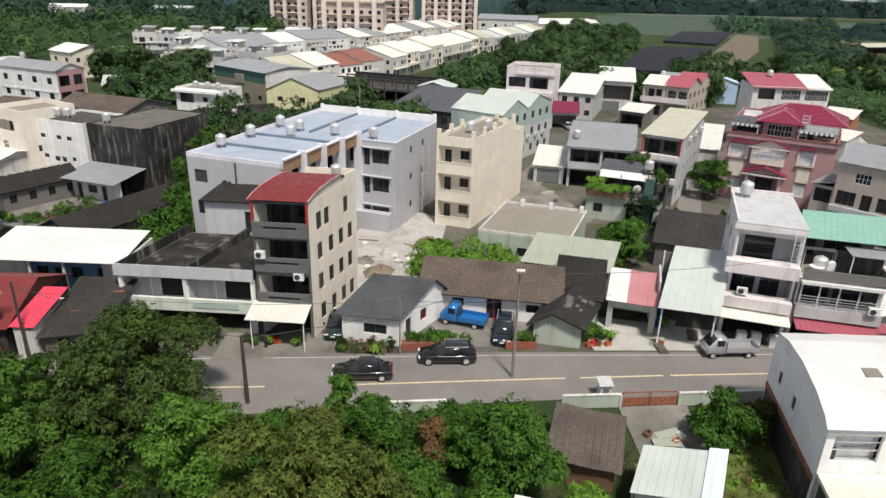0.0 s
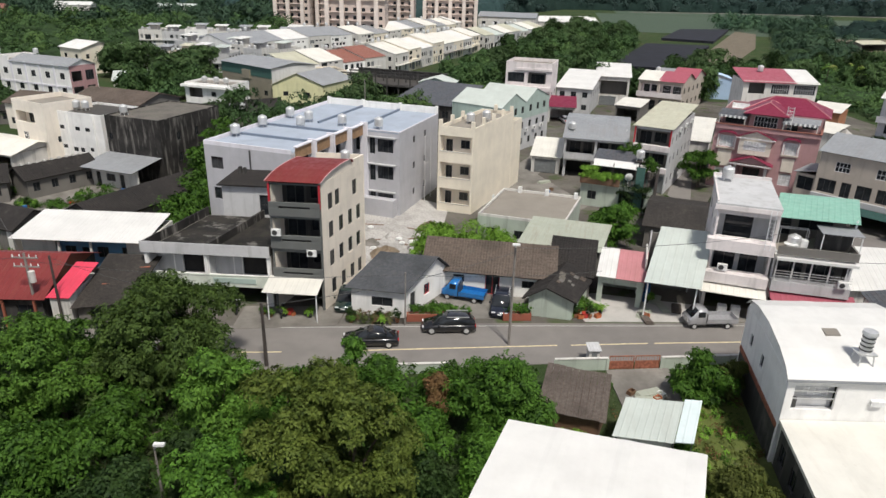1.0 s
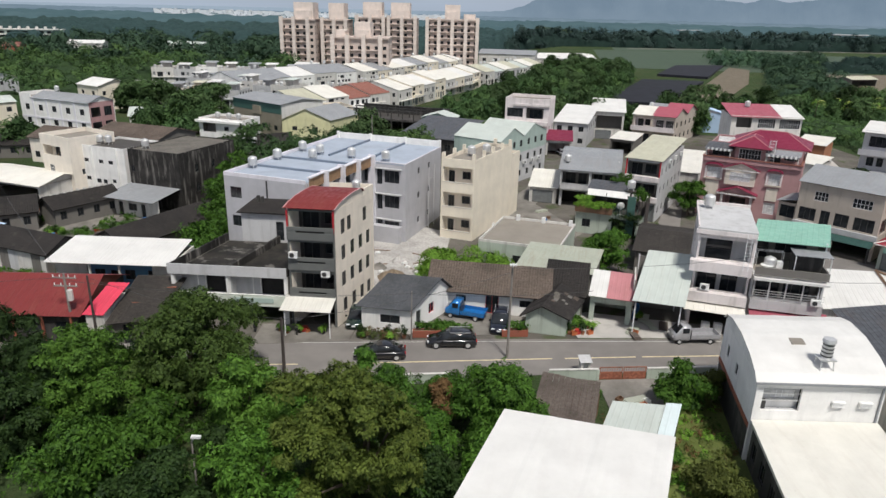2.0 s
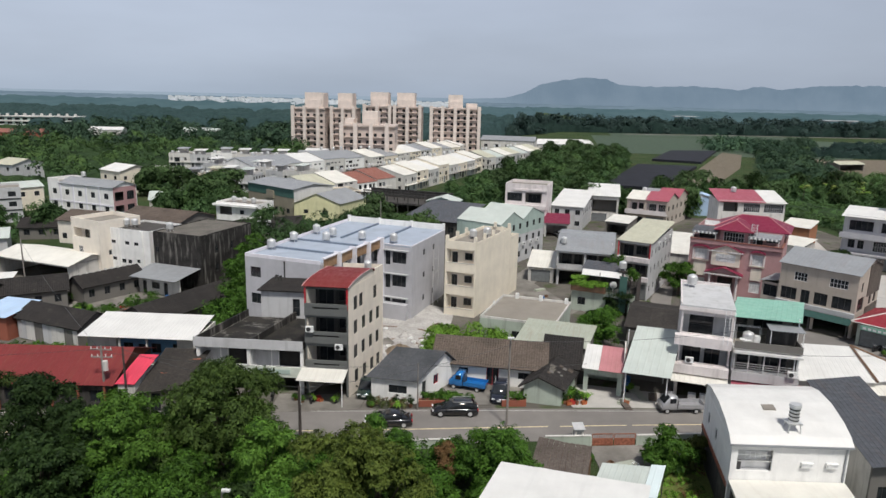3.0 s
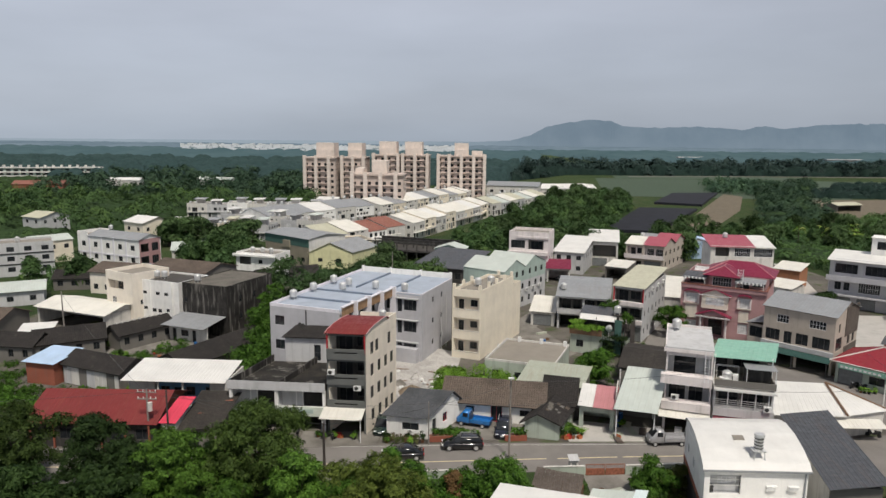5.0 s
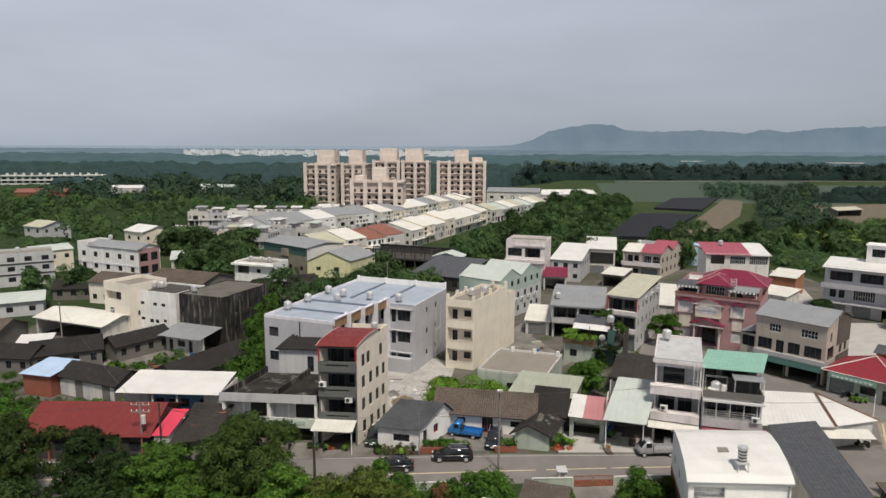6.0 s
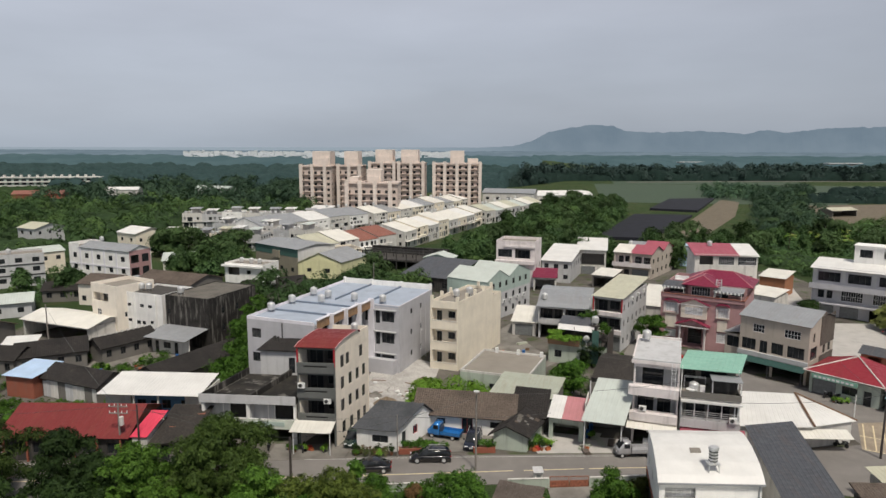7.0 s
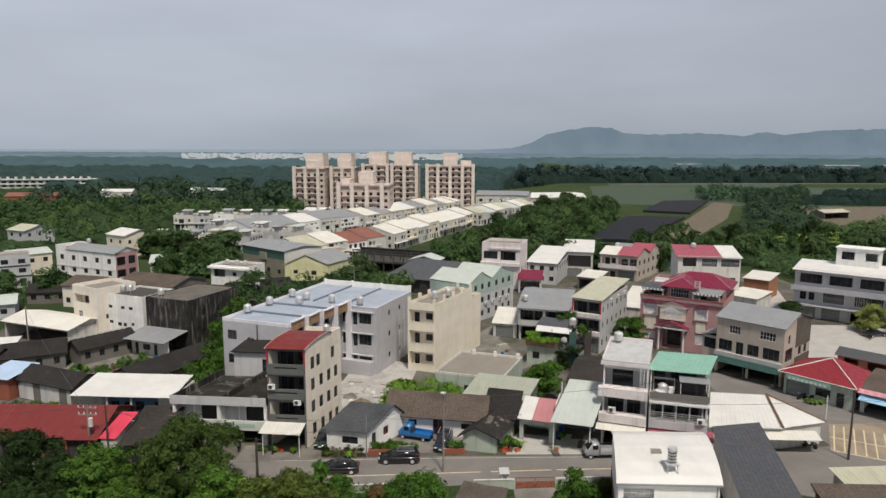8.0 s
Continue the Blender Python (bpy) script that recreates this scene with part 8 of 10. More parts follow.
# ---- apartment towers ----
def tower(x0, x1, y, D, H, penths, label):
    """A slab with projecting bays, recessed window columns and roof houses."""
    th = thing("apartment_tower", x0, y, 0, 0, label, "apartment tower", "apartment towers")
    W = x1 - x0
    nf = int(H / 3.2)
    n = max(4, int(W / 3.4))
    holes = []
    for f in range(nf):
        z = 0.9 + 3.2 * f
        for i in range(n):
            c = W * (i + 0.5) / n
            holes.append((c - 0.75, c + 0.75, z + 0.1, z + 1.6, "w" if i % 2 else "t"))
    shell(th, W, D, H, M["tower"], holes, row_holes(D, 4, [0.9 + 3.2 * f for f in range(nf)], 1.4, 1.6), row_holes(D, 4, [0.9 + 3.2 * f for f in range(nf)], 1.4, 1.6))
    for i in range(0, n + 1, 2):
        c = min(max(W * i / n - 0.9, 0.0), W - 1.8)
        part("pier", boxes((c, -1.7, 0, c + 1.8, -0.003, H + 1.4)), M["towerpale"], th)
        for f in range(nf):
            part("balcony_slab", boxes((c + 1.85, -1.2, 0.55 + 3.2 * f, min(c + 2 * W / n - 0.05, W), -0.004, 0.85 + 3.2 * f)), M["tower"], th) if i < n - 1 else None
    part("roof", boxes((0.2, 0.2, H - 0.1, W - 0.2, D - 0.2, H + 0.1)), M["greydeck"], th)
    part("cornice", boxes((-0.3, -0.9, H - 0.3, W + 0.3, -0.002, H + 0.4), (-0.3, 0.0, H + 0.11, W + 0.3, D + 0.3, H + 0.4)), M["tower"], th)
    for a, b, hh in penths:
        part("roof_house", boxes((a, 2, H + 0.41, b, D - 3, H + hh + 1.0), (a + 0.8, 0.6, H + 0.41, b - 0.8, 1.99, H + hh * 0.6)), M["towerpale"], th)


tower(-90, -72, 352, 20, 24.5, ((7, 17, 7.5),), "pinkish beige apartment tower with roof houses")
tower(-70, -56, 358, 20, 24.5, ((4, 12, 7.5),), "pinkish beige apartment tower with roof houses")
tower(-53, -37, 366, 20, 26, ((4, 14, 7),), "pinkish beige apartment tower with roof houses")
tower(-36, -20, 366, 20, 26, ((2, 12, 7),), "pinkish beige apartment tower with roof houses")
tower(-53, -28, 290, 16, 18.5, ((2, 6, 2.0), (10, 17, 5.5)), "lower pinkish beige apartment block before the towers")
tower(-15, 13, 358, 20, 26, ((10, 18, 6.5), (20, 26, 2.0)), "pinkish beige apartment tower with roof houses")


# ---- vehicles ----
def loft(bm, sections):
    """Joins cross sections (x, half width, z list) front to back: each is (x, [(y, z), ...]) on one side, mirrored."""
    rings = []
    for x, pts in sections:
        ring = [bm.verts.new((x, y, z)) for y, z in pts] + [bm.verts.new((x, -y, z)) for y, z in reversed(pts)]
        rings.append(ring)
    n = len(rings[0])
    for a, b in zip(rings, rings[1:]):
        for i in range(n):
            f = bm.faces.new((a[i], a[(i + 1) % n], b[(i + 1) % n], b[i]))
            f.smooth = True
    bm.faces.new(rings[0][::-1])
    bm.faces.new(rings[-1])
    bmesh.ops.recalc_face_normals(bm, faces=bm.faces)


def wheel(th, x, y, r, w=0.2):
    bm = bmesh.new()
    tube(bm, (x, y - w / 2, r), (x, y + w / 2, r), r, n=18)
    t = part("tyre", bm, M["rubber"], th)
    bm = bmesh.new()
    s = 1 if y > 0 else -1
    tube(bm, (x, y + s * w * 0.3, r), (x, y + s * (w / 2 + 0.012), r), r * 0.62, n=14)
    part("rim", bm, M["steel"], t)


def car(x, y, rot, mat, label, suv=False):
    """A car that faces along +x of its own."""
    th = thing("car", x, y, 0, rot, label, "car")
    L, hw, hb, hr = (4.75, 0.92, 0.90, 1.54) if suv else (4.75, 0.90, 0.88, 1.45)
    g = 0.24
    def sec(px, w, top):
        return (px, [(w * 0.9, g), (w, g + 0.25), (w, top - 0.18), (w * 0.86, top)])
    f = L / 2
    bm = bmesh.new()
    loft(bm, [sec(-f, hw * 0.84, hb * 0.86), sec(-f + 0.25, hw * 0.97, hb), sec(-f * 0.4, hw, hb), sec(f * 0.35, hw, hb), sec(f * 0.72, hw * 0.98, hb * 0.92), sec(f - 0.2, hw * 0.92, hb * 0.80), sec(f, hw * 0.78, hb * 0.66)])
    part("body", bm, mat, th)
    rear = -f + (0.12 if suv else 0.75)
    ct = hb - 0.05
    def cab(px, w, top, low=ct):
        return (px, [(w, low), (w * 0.95, low + (top - low) * 0.55), (w * 0.80, top)])
    bm = bmesh.new()
    loft(bm, [cab(rear - (0.05 if suv else 0.45), hw * 0.78, ct + (0.16 if suv else 0.06)), cab(rear + 0.55, hw * 0.88, hr - 0.10), cab(-0.4, hw * 0.92, hr - 0.02), cab(0.2, hw * 0.91, hr - 0.06), cab(1.45, hw * 0.86, ct + 0.05)])
    part("glasshouse", bm, M["glass"], th, "dark tinted windows")
    bm = bmesh.new()
    loft(bm, [(px, [(w, z - 0.07), (w * 0.97, z - 0.02), (w * 0.7, z + 0.02)]) for px, w, z in ((rear + 0.32, hw * 0.70, hr - 0.20), (rear + 0.6, hw * 0.76, hr - 0.075), (-0.5, hw * 0.78, hr), (0.05, hw * 0.77, hr - 0.02), (0.28, hw * 0.74, hr - 0.09))])
    part("roof_panel", bm, mat, th)
    for s in (1, -1):
        for px in (rear + 0.36, -0.45, 0.42):
            bm = bmesh.new()
            tube(bm, (px, s * hw * 0.88, ct), (px - 0.06 if px < 0 else px - 0.35 if px > 0.2 else px, s * hw * 0.79, hr - 0.03), 0.035, n=5)
            part("window_pillar", bm, mat, th)
        for px in (f - 0.85, -f + 0.85):
            wheel(th, px, s * (hw - 0.09), 0.36 if suv else 0.33)
        part("headlight", boxes((f - 0.24, s * hw * 0.62 - 0.17, hb * 0.62, f - 0.04, s * hw * 0.62 + 0.17, hb * 0.76)), M["light_white"], th)
        part("tail_light", boxes((-f - 0.02, s * hw * 0.66 - 0.14, hb * 0.68, -f + 0.1, s * hw * 0.66 + 0.14, hb * 0.9)), M["light_red"], th)
        part("side_mirror", boxes((0.85, s * (hw + 0.1) - 0.09, ct + 0.02, 0.98, s * (hw + 0.1) + 0.09, ct + 0.18)), mat, th)
    part("number_plate", boxes((f - 0.02, -0.2, 0.42, f + 0.02, 0.2, 0.56)), M["plasticwhite"], th)
    if suv:
        for s in (1, -1):
            part("roof_rail", boxes((rear + 0.5, s * hw * 0.72 - 0.02, hr + 0.013, 0.2, s * hw * 0.72 + 0.02, hr + 0.06)), M["steel"], th)
    return th


def light_truck(x, y, rot, mat, label, load=None, L=4.6, H=1.9):
    th = thing("light_truck", x, y, 0, rot, label, "truck")
    f = L / 2
    bm = bmesh.new()
    loft(bm, [(f, [(0.7, 0.4), (0.78, 0.55), (0.78, 0.95), (0.7, 1.02)]), (f - 0.25, [(0.76, 0.4), (0.82, 0.55), (0.82, 1.05), (0.78, 1.12)]), (f - 0.85, [(0.76, 0.4), (0.82, 0.6), (0.82, 1.3), (0.70, H)]), (f - 1.6, [(0.76, 0.4), (0.82, 0.6), (0.82, 1.3), (0.70, H)])])
    part("cab", bm, mat, th)
    bm = bmesh.new()
    v = [bm.verts.new(p) for p in ((f - 0.24, -0.66, 1.13), (f - 0.24, 0.66, 1.13), (f - 0.80, 0.62, H - 0.06), (f - 0.80, -0.62, H - 0.06))]
    w = [bm.verts.new((q.co.x + 0.03, q.co.y, q.co.z + 0.03)) for q in v]
    bm.faces.new(w)
    bm.faces.new(v[::-1])
    for i in range(4):
        bm.faces.new((v[i], v[(i + 1) % 4], w[(i + 1) % 4], w[i]))
    bmesh.ops.recalc_face_normals(bm, faces=bm.faces)
    part("windscreen", bm, M["glass"], th)
    for s in (1, -1):
        part("side_window", boxes((f - 1.45, s * 0.775 - 0.05, 1.2, f - 0.8, s * 0.775 + 0.05, H - 0.2)), M["glass"], th)
        part("headlight", boxes((f - 0.03, s * 0.55 - 0.13, 0.66, f + 0.015, s * 0.55 + 0.13, 0.84)), M["light_white"], th)
        wheel(th, f - 0.6, s * 0.72, 0.29, 0.18)
        wheel(th, -f + 0.9, s * 0.72, 0.29, 0.18)
        part("bed_side", boxes((-f, s * 0.80 - 0.03, 0.62, f - 1.7, s * 0.80 + 0.03, 1.0)), mat, th)
    part("bed_floor", boxes((-f, -0.77, 0.5, f - 1.66, 0.77, 0.62)), mat, th)
    part("tailgate", boxes((-f - 0.05, -0.8, 0.6, -f - 0.003, 0.8, 1.0)), mat, th)
    part("headboard", boxes((f - 1.72, -0.78, 0.62, f - 1.66, 0.78, 1.5)), M["frame_dark"], th)
    part("chassis", boxes((-f + 0.1, -0.35, 0.3, f - 0.3, 0.35, 0.5)), M["rubber"], th)
    part("bumper", boxes((f - 0.02, -0.75, 0.32, f + 0.06, 0.75, 0.48)), M["frame_dark"], th)
    if load:
        parts("load", ((-f + 0.4, -0.6, 0.62, -f + 1.1, 0.1, 1.35), (-f + 1.3, -0.5, 0.62, f - 1.9, 0.5, 1.2),), M["plasticwhite"], th, "white boxes on the truck bed")
    return th


car(0.6, 47.7, 184, M["car_black"], "black sport utility car parked at the kerb", True)
car(-6.0, 44.9, 185, M["car_black"], "black saloon car on the street")
car(25.4, 141.8, 100, M["car_white"], "pale car parked before the red garage")
car(5.6, 52.2, 262, M["car_dark"], "dark blue car parked in the courtyard", True)
car(-9.1, 52.4, 268, M["car_green"], "dark green car in the narrow drive")
light_truck(2.1, 54.0, 163, M["car_blue"], "blue light truck parked in the courtyard", L=4.2)
light_truck(24.6, 50.0, 184, M["car_white"], "silver grey light truck with an open bed at the kerb")
car(88, 104, 20, M["car_dark"], "dark car parked in the pale yard")


def scooter(x, y, rot):
    th = thing("scooter", x, y, 0, rot, "dark motor scooter parked at the wall", "scooter", "parked scooters")
    for px in (-0.6, 0.6):
        bm = bmesh.new()
        tube(bm, (px, -0.05, 0.24), (px, 0.05, 0.24), 0.24, n=14)
        part("wheel", bm, M["rubber"], th)
    bm = bmesh.new()
    loft(bm, [(-0.75, [(0.1, 0.5), (0.16, 0.6), (0.12, 0.72)]), (-0.2, [(0.16, 0.35), (0.2, 0.55), (0.14, 0.72)]), (0.1, [(0.16, 0.28), (0.18, 0.34), (0.14, 0.4)]), (0.45, [(0.14, 0.3), (0.2, 0.6), (0.12, 0.95)]), (0.62, [(0.08, 0.5), (0.1, 0.7), (0.06, 0.95)])])
    part("body", bm, M["car_black"], th)
    part("seat", boxes((-0.7, -0.13, 0.73, -0.05, 0.13, 0.82)), M["rubber"], th)
    bm = bmesh.new()
    tube(bm, (0.5, -0.3, 1.02), (0.5, 0.3, 1.02), 0.02, n=6)
    tube(bm, (0.5, 0, 0.9), (0.5, 0, 1.02), 0.03, n=6)
    part("handlebar", bm, M["steel"], th)


for x, y, r in ((57.2, 69.6, 200), (58.0, 68.8, 205), (-18.9, 49.8, 100), (-14.6, 49.4, 95), (50.2, 53.2, 150)):
    scooter(x, y, r)


# ---- yard clutter ----
KEPT = {}


def repeat(key, x, y, z, turn, make):
    """Builds a small thing once, then copies it to each place."""
    if key in KEPT:
        return copy_thing(KEPT[key], pose(x, y, z, 0, 0, turn))
    KEPT[key] = make(x, y, z, turn)
    return KEPT[key]


def pot_plant(i):
    def make(x, y, z, turn):
        th = thing("potted_plant", x, y, z, turn, ("leafy green plant in a clay pot", "bushy green plant in a black plastic pot", "tall green plant in a clay pot")[i], "plant", "potted plants")
        bm = bmesh.new()
        tube(bm, (0, 0, 0), (0, 0, 0.34), 0.15, 0.22, 12)
        part("pot", bm, M[("clay", "rubber", "clay")[i]], th)
        rng = np.random.default_rng(300 + i)
        hh = (0.6, 0.75, 1.2)[i]
        cs = [(rng.normal() * 0.13, rng.normal() * 0.13, rng.uniform(0.45, hh)) for _ in range(7)]
        ob = new("foliage", leaf_mesh("foliage", leaf_quads(rng, cs, [0.24] * 7, 260, 0.15), M[("leaf_green", "leaf_lime", "leaf_dark")[i]]))
        ob.parent = th
        return th
    return make


def drum(i):
    def make(x, y, z, turn):
        th = thing("drum", x, y, z, turn, ("blue plastic drum with a lid", "low red plastic tub with a lid", "white plastic water tub with a lid")[i], "drum", "drums and tubs")
        bm = bmesh.new()
        r, hh = ((0.29, 0.9), (0.34, 0.4), (0.42, 0.6))[i]
        tube(bm, (0, 0, 0), (0, 0, hh * 0.5), r * 0.9, r, 14)
        tube(bm, (0, 0, hh * 0.5), (0, 0, hh), r, r * 0.92, 14)
        part("body", bm, M[("bluedrum", "redplastic", "plasticwhite")[i]], th)
        bm = bmesh.new()
        tube(bm, (0, 0, hh), (0, 0, hh + 0.05), r * 0.96, n=14)
        part("lid", bm, M[("bluedrum", "redplastic", "plasticwhite")[i]], th)
        return th
    return make


def crate(i):
    def make(x, y, z, turn):
        th = thing("crate", x, y, z, turn, ("empty white plastic crate in a yard", "empty brown wooden crate in a yard", "empty orange plastic crate in a yard")[i], "crate", "crates in the yards")
        m = M[("plasticwhite", "wood", "orange")[i]]
        part("bottom", boxes((-0.3, -0.2, 0, 0.3, 0.2, 0.03)), m, th)
        for a, b, c, d in ((-0.3, -0.2, 0.3, -0.175), (-0.3, 0.175, 0.3, 0.2), (-0.3, -0.174, -0.275, 0.174), (0.275, -0.174, 0.3, 0.174)):
            part("side", boxes((a, b, 0.031, c, d, 0.34)), m, th)
        return th
    return make


def board_stack(i):
    def make(x, y, z, turn):
        th = thing("board_stack", x, y, z, turn, ("stack of old brown boards", "stack of pale roof sheets")[i], "boards", "stacked boards")
        for k in range(4):
            part("board", boxes((-1.0 + 0.07 * k, -0.4 + 0.05 * k, 0.06 * k, 1.0 + 0.04 * k, 0.4 + 0.03 * k, 0.06 * k + 0.055)), M[("boards", "s_oldgreen")[i]], th)
        return th
    return make


SMALL = [("pot0", pot_plant(0)), ("pot1", pot_plant(1)), ("pot2", pot_plant(2)), ("drum0", drum(0)), ("drum1", drum(1)), ("drum2", drum(2)), ("crate0", crate(0)), ("crate1", crate(1)), ("crate2", crate(2)), ("stack0", board_stack(0)), ("stack1", board_stack(1))]
PLANTY, MIXED = (0, 1, 2, 0, 1, 4, 8), tuple(range(11))
rndc = random.Random(9)
for x0, y0, x1, y1, z, n, kinds in ((11.9, 50.2, 14.2, 52.4, 0.03, 11, (0, 1, 2, 4, 5, 8)), (14.4, 50.8, 15.0, 52.5, 0.03, 4, PLANTY), (18.6, 50.6, 19.2, 52.0, 0.03, 3, MIXED), (19.4, 52.5, 22.5, 56.5, 0.03, 8, MIXED),
                                    (0.0, 50.2, 2.0, 51.2, 0.02, 4, PLANTY), (-8.4, 48.2, -3.8, 48.8, 0.0, 6, PLANTY), (-17.2, 49.0, -11.4, 50.0, 0.03, 6, PLANTY), (-55.0, 71.0, -44.0, 78.5, 0.02, 20, MIXED), (-50.0, 78.0, -41.0, 84.5, 0.02, 14, MIXED),
                                    (6.0, 84.0, 16.0, 95.0, 0.02, 8, MIXED), (30.8, 84.0, 32.2, 88.0, 0.02, 4, PLANTY), (37.0, 84.5, 46.0, 88.0, -0.02, 10, PLANTY), (44.0, 74.5, 47.0, 80.0, 0.0, 5, PLANTY), (57.0, 67.2, 60.0, 68.0, -0.02, 4, PLANTY),
                                    (-72.0, 84.5, -61.0, 88.0, -0.02, 8, MIXED), (20.0, 58.5, 25.0, 64.0, -0.02, 8, MIXED), (-46.0, 60.5, -40.0, 66.0, -0.06, 8, MIXED), (40.0, 62.0, 46.0, 68.0, -0.02, 6, MIXED), (84.0, 97.0, 96.0, 103.0, 0.02, 6, PLANTY),
                                    (14.0, 37.0, 17.8, 38.6, 0.03, 5, MIXED), (21.4, 40.2, 23.6, 41.6, 0.0, 4, (9, 10, 7)), (27.4, 100.0, 31.0, 118.0, -0.02, 0, MIXED)):
    for _ in range(n):
        key, make = SMALL[rndc.choice(kinds)]
        repeat(key, rndc.uniform(x0, x1), rndc.uniform(y0, y1), z, rndc.uniform(0, 360), make)
for x, y in ((26.0, 51.9), (27.2, 51.7), (28.6, 51.2)):
    th = thing("washing_machine", x, y, 0.035, -16, "white washing machine under the awning", "washing machine", "machines under the awning")
    part("body", boxes((0, 0, 0, 0.8, 0.7, 1.0)), M["plasticwhite"], th)
    part("lid", boxes((0.03, 0.03, 1.003, 0.77, 0.67, 1.05)), M["frame_white"], th)
    part("control_panel", boxes((0.05, 0.55, 1.051, 0.75, 0.68, 1.15)), M["frame_dark"], th)


# ---- poles and cables ----
def pole(x, y, hgt, label, mat="pole", arm=None, r=0.15, cross=0):
    th = thing("utility_pole" if not arm else "street_lamp", x, y, 0, 0, label, "pole" if not arm else "street lamp")
    bm = bmesh.new()
    tube(bm, (0, 0, -0.2), (0, 0, hgt), r, r * 0.65, 10)
    part("shaft", bm, M[mat], th)
    if arm:
        bm = bmesh.new()
        tube(bm, (0, 0, hgt - 0.2), (arm[0], arm[1], hgt + 0.25), 0.05, 0.04, 6)
        part("arm", bm, M["steel"], th)
        part("lamp_head", boxes((arm[0] - 0.3, arm[1] - 0.12, hgt + 0.2, arm[0] + 0.3, arm[1] + 0.12, hgt + 0.34)), M["plasticwhite"], th)
    for i in range(cross):
        part("crossarm", boxes((-1.1, -0.06, hgt - 0.5 - 0.8 * i, 1.1, 0.06, hgt - 0.38 - 0.8 * i)), M["pole"], th)
        for u in (-1.0, -0.4, 0.4, 1.0):
            bm = bmesh.new()
            tube(bm, (u, 0, hgt - 0.38 - 0.8 * i), (u, 0, hgt - 0.15 - 0.8 * i), 0.05, n=6)
            part("insulator", bm, M["plasticwhite"], th)
    if cross:
        bm = bmesh.new()
        tube(bm, (0.35, -0.1, hgt - 2.6), (0.35, -0.1, hgt - 1.6), 0.26, n=12)
        part("transformer", bm, M["offwhite"], th)


pole(-13.9, 41.0, 5.6, "dark wooden utility pole at the roadside", "blackpole", r=0.17)
pole(5.8, 45.4, 9.2, "grey concrete street lamp pole", "pole", arm=(0.0, -0.5), r=0.13)
pole(-32.3, 45.2, 7.2, "dark thin utility pole beside the red roof", "blackpole", r=0.13)
pole(-34.9, 46.0, 7.0, "utility pole with cross arms and a transformer", "pole", cross=2)
pole(-15.6, 25.0, 4.9, "thin street lamp among the trees", "pole", arm=(0.4, -0.2), r=0.08)
pole(53.2, 50.3, 8.0, "dark utility pole at the junction", "blackpole", r=0.14)
pole(-3.3, 48.3, 5.2, "thin grey pole before the white cottage", "pole", r=0.08)
pole(-70.0, 88.0, 8.0, "pale concrete utility pole among the houses", "pole", r=0.14)
pole(-12.6, 96.5, 14.5, "thin pale pole behind the grey block", "pole", r=0.09)
pole(57.0, 62.5, 3.2, "striped marker post at the junction", "plasticwhite", r=0.08)


def cable(a, b, sag):
    cu = bpy.data.curves.new("power_cable", "CURVE")
    cu.dimensions, cu.bevel_depth, cu.bevel_resolution = "3D", 0.018, 1
    sp = cu.splines.new("POLY")
    n = 14
    sp.points.add(n)
    for i in range(n + 1):
        t = i / n
        p = Vector(a).lerp(Vector(b), t)
        sp.points[i].co = (p.x, p.y, p.z - sag * 4 * t * (1 - t), 1)
    cu.materials.append(M["frame_dark"])
    tagged(new("power_cable", cu), "thin dark overhead cable", "cable", "overhead cables")


cable((5.8, 45.4, 9.0), (30.4, 52.0, 8.4), 0.5)
cable((53.2, 50.3, 7.8), (36.4, 50.6, 6.4), 0.4)
cable((53.2, 50.3, 7.6), (60.0, 72.0, 4.6), 0.4)
cable((53.2, 50.3, 7.4), (120, 48, 7.4), 1.2)
cable((-70, 88, 7.6), (-34.9, 46, 6.4), 0.9)
cable((-34.9, 46, 6.3), (-3.3, 48.3, 5.0), 0.8)
cable((-3.3, 48.3, 5.0), (15.2, 53.9, 3.4), 0.4)
cable((-32.3, 45.2, 7.0), (-13.9, 41, 5.5), 0.7)
cable((-120, 34, 7), (-34.9, 46, 6.6), 1.2)
cable((-13.9, 41, 5.4), (5.8, 45.4, 8.6), 0.6)

# ---- plants near the street ----
tree(-20.0, 36.4, 7.0, 0.8, 9.0, "leaf_mango", 11, 64448, 0.206, 136, 1.04, "large dark mango tree beside the street")
tree(-25.6, 32.8, 4.7, 0.5, 8.2, "leaf_bright", 41, 33156, 0.197, 64, 0.95, "bright green tree beside the mango tree")
tree(-31.0, 28.6, 4.6, 0.6, 6.2, "leaf_dark", 12, 23403, 0.222, 57, 0.95, "broad dark green tree in the thicket")
tree(-22.6, 25.4, 4.6, 0.4, 6.6, "leaf_green", 13, 19504, 0.222, 50, 0.95, "leafy green tree in the thicket")
tree(-14.9, 31.4, 3.9, 0.2, 7.2, "leaf_bright", 14, 21452, 0.206, 50, 0.85, "bright green vine covered tree")
tree(-5.0, 26.9, 6.5, 0.8, 9.2, "leaf_longan", 15, 61056, 0.191, 93, 0.95, "dense round yellowish green longan tree")
tree(-11.6, 24.0, 3.6, 0.3, 6.0, "leaf_green", 16, 14628, 0.215, 36, 0.85, "green tree beside the longan tree")
tree(-17.0, 22.0, 4.0, 0.3, 5.6, "leaf_dark", 43, 14628, 0.222, 36, 0.85, "dark green tree deep in the thicket")
tree(3.8, 32.2, 4.5, 0.3, 6.4, "leaf_green", 17, 31000, 0.197, 66, 0.85, "round green tree beside the brown shed")
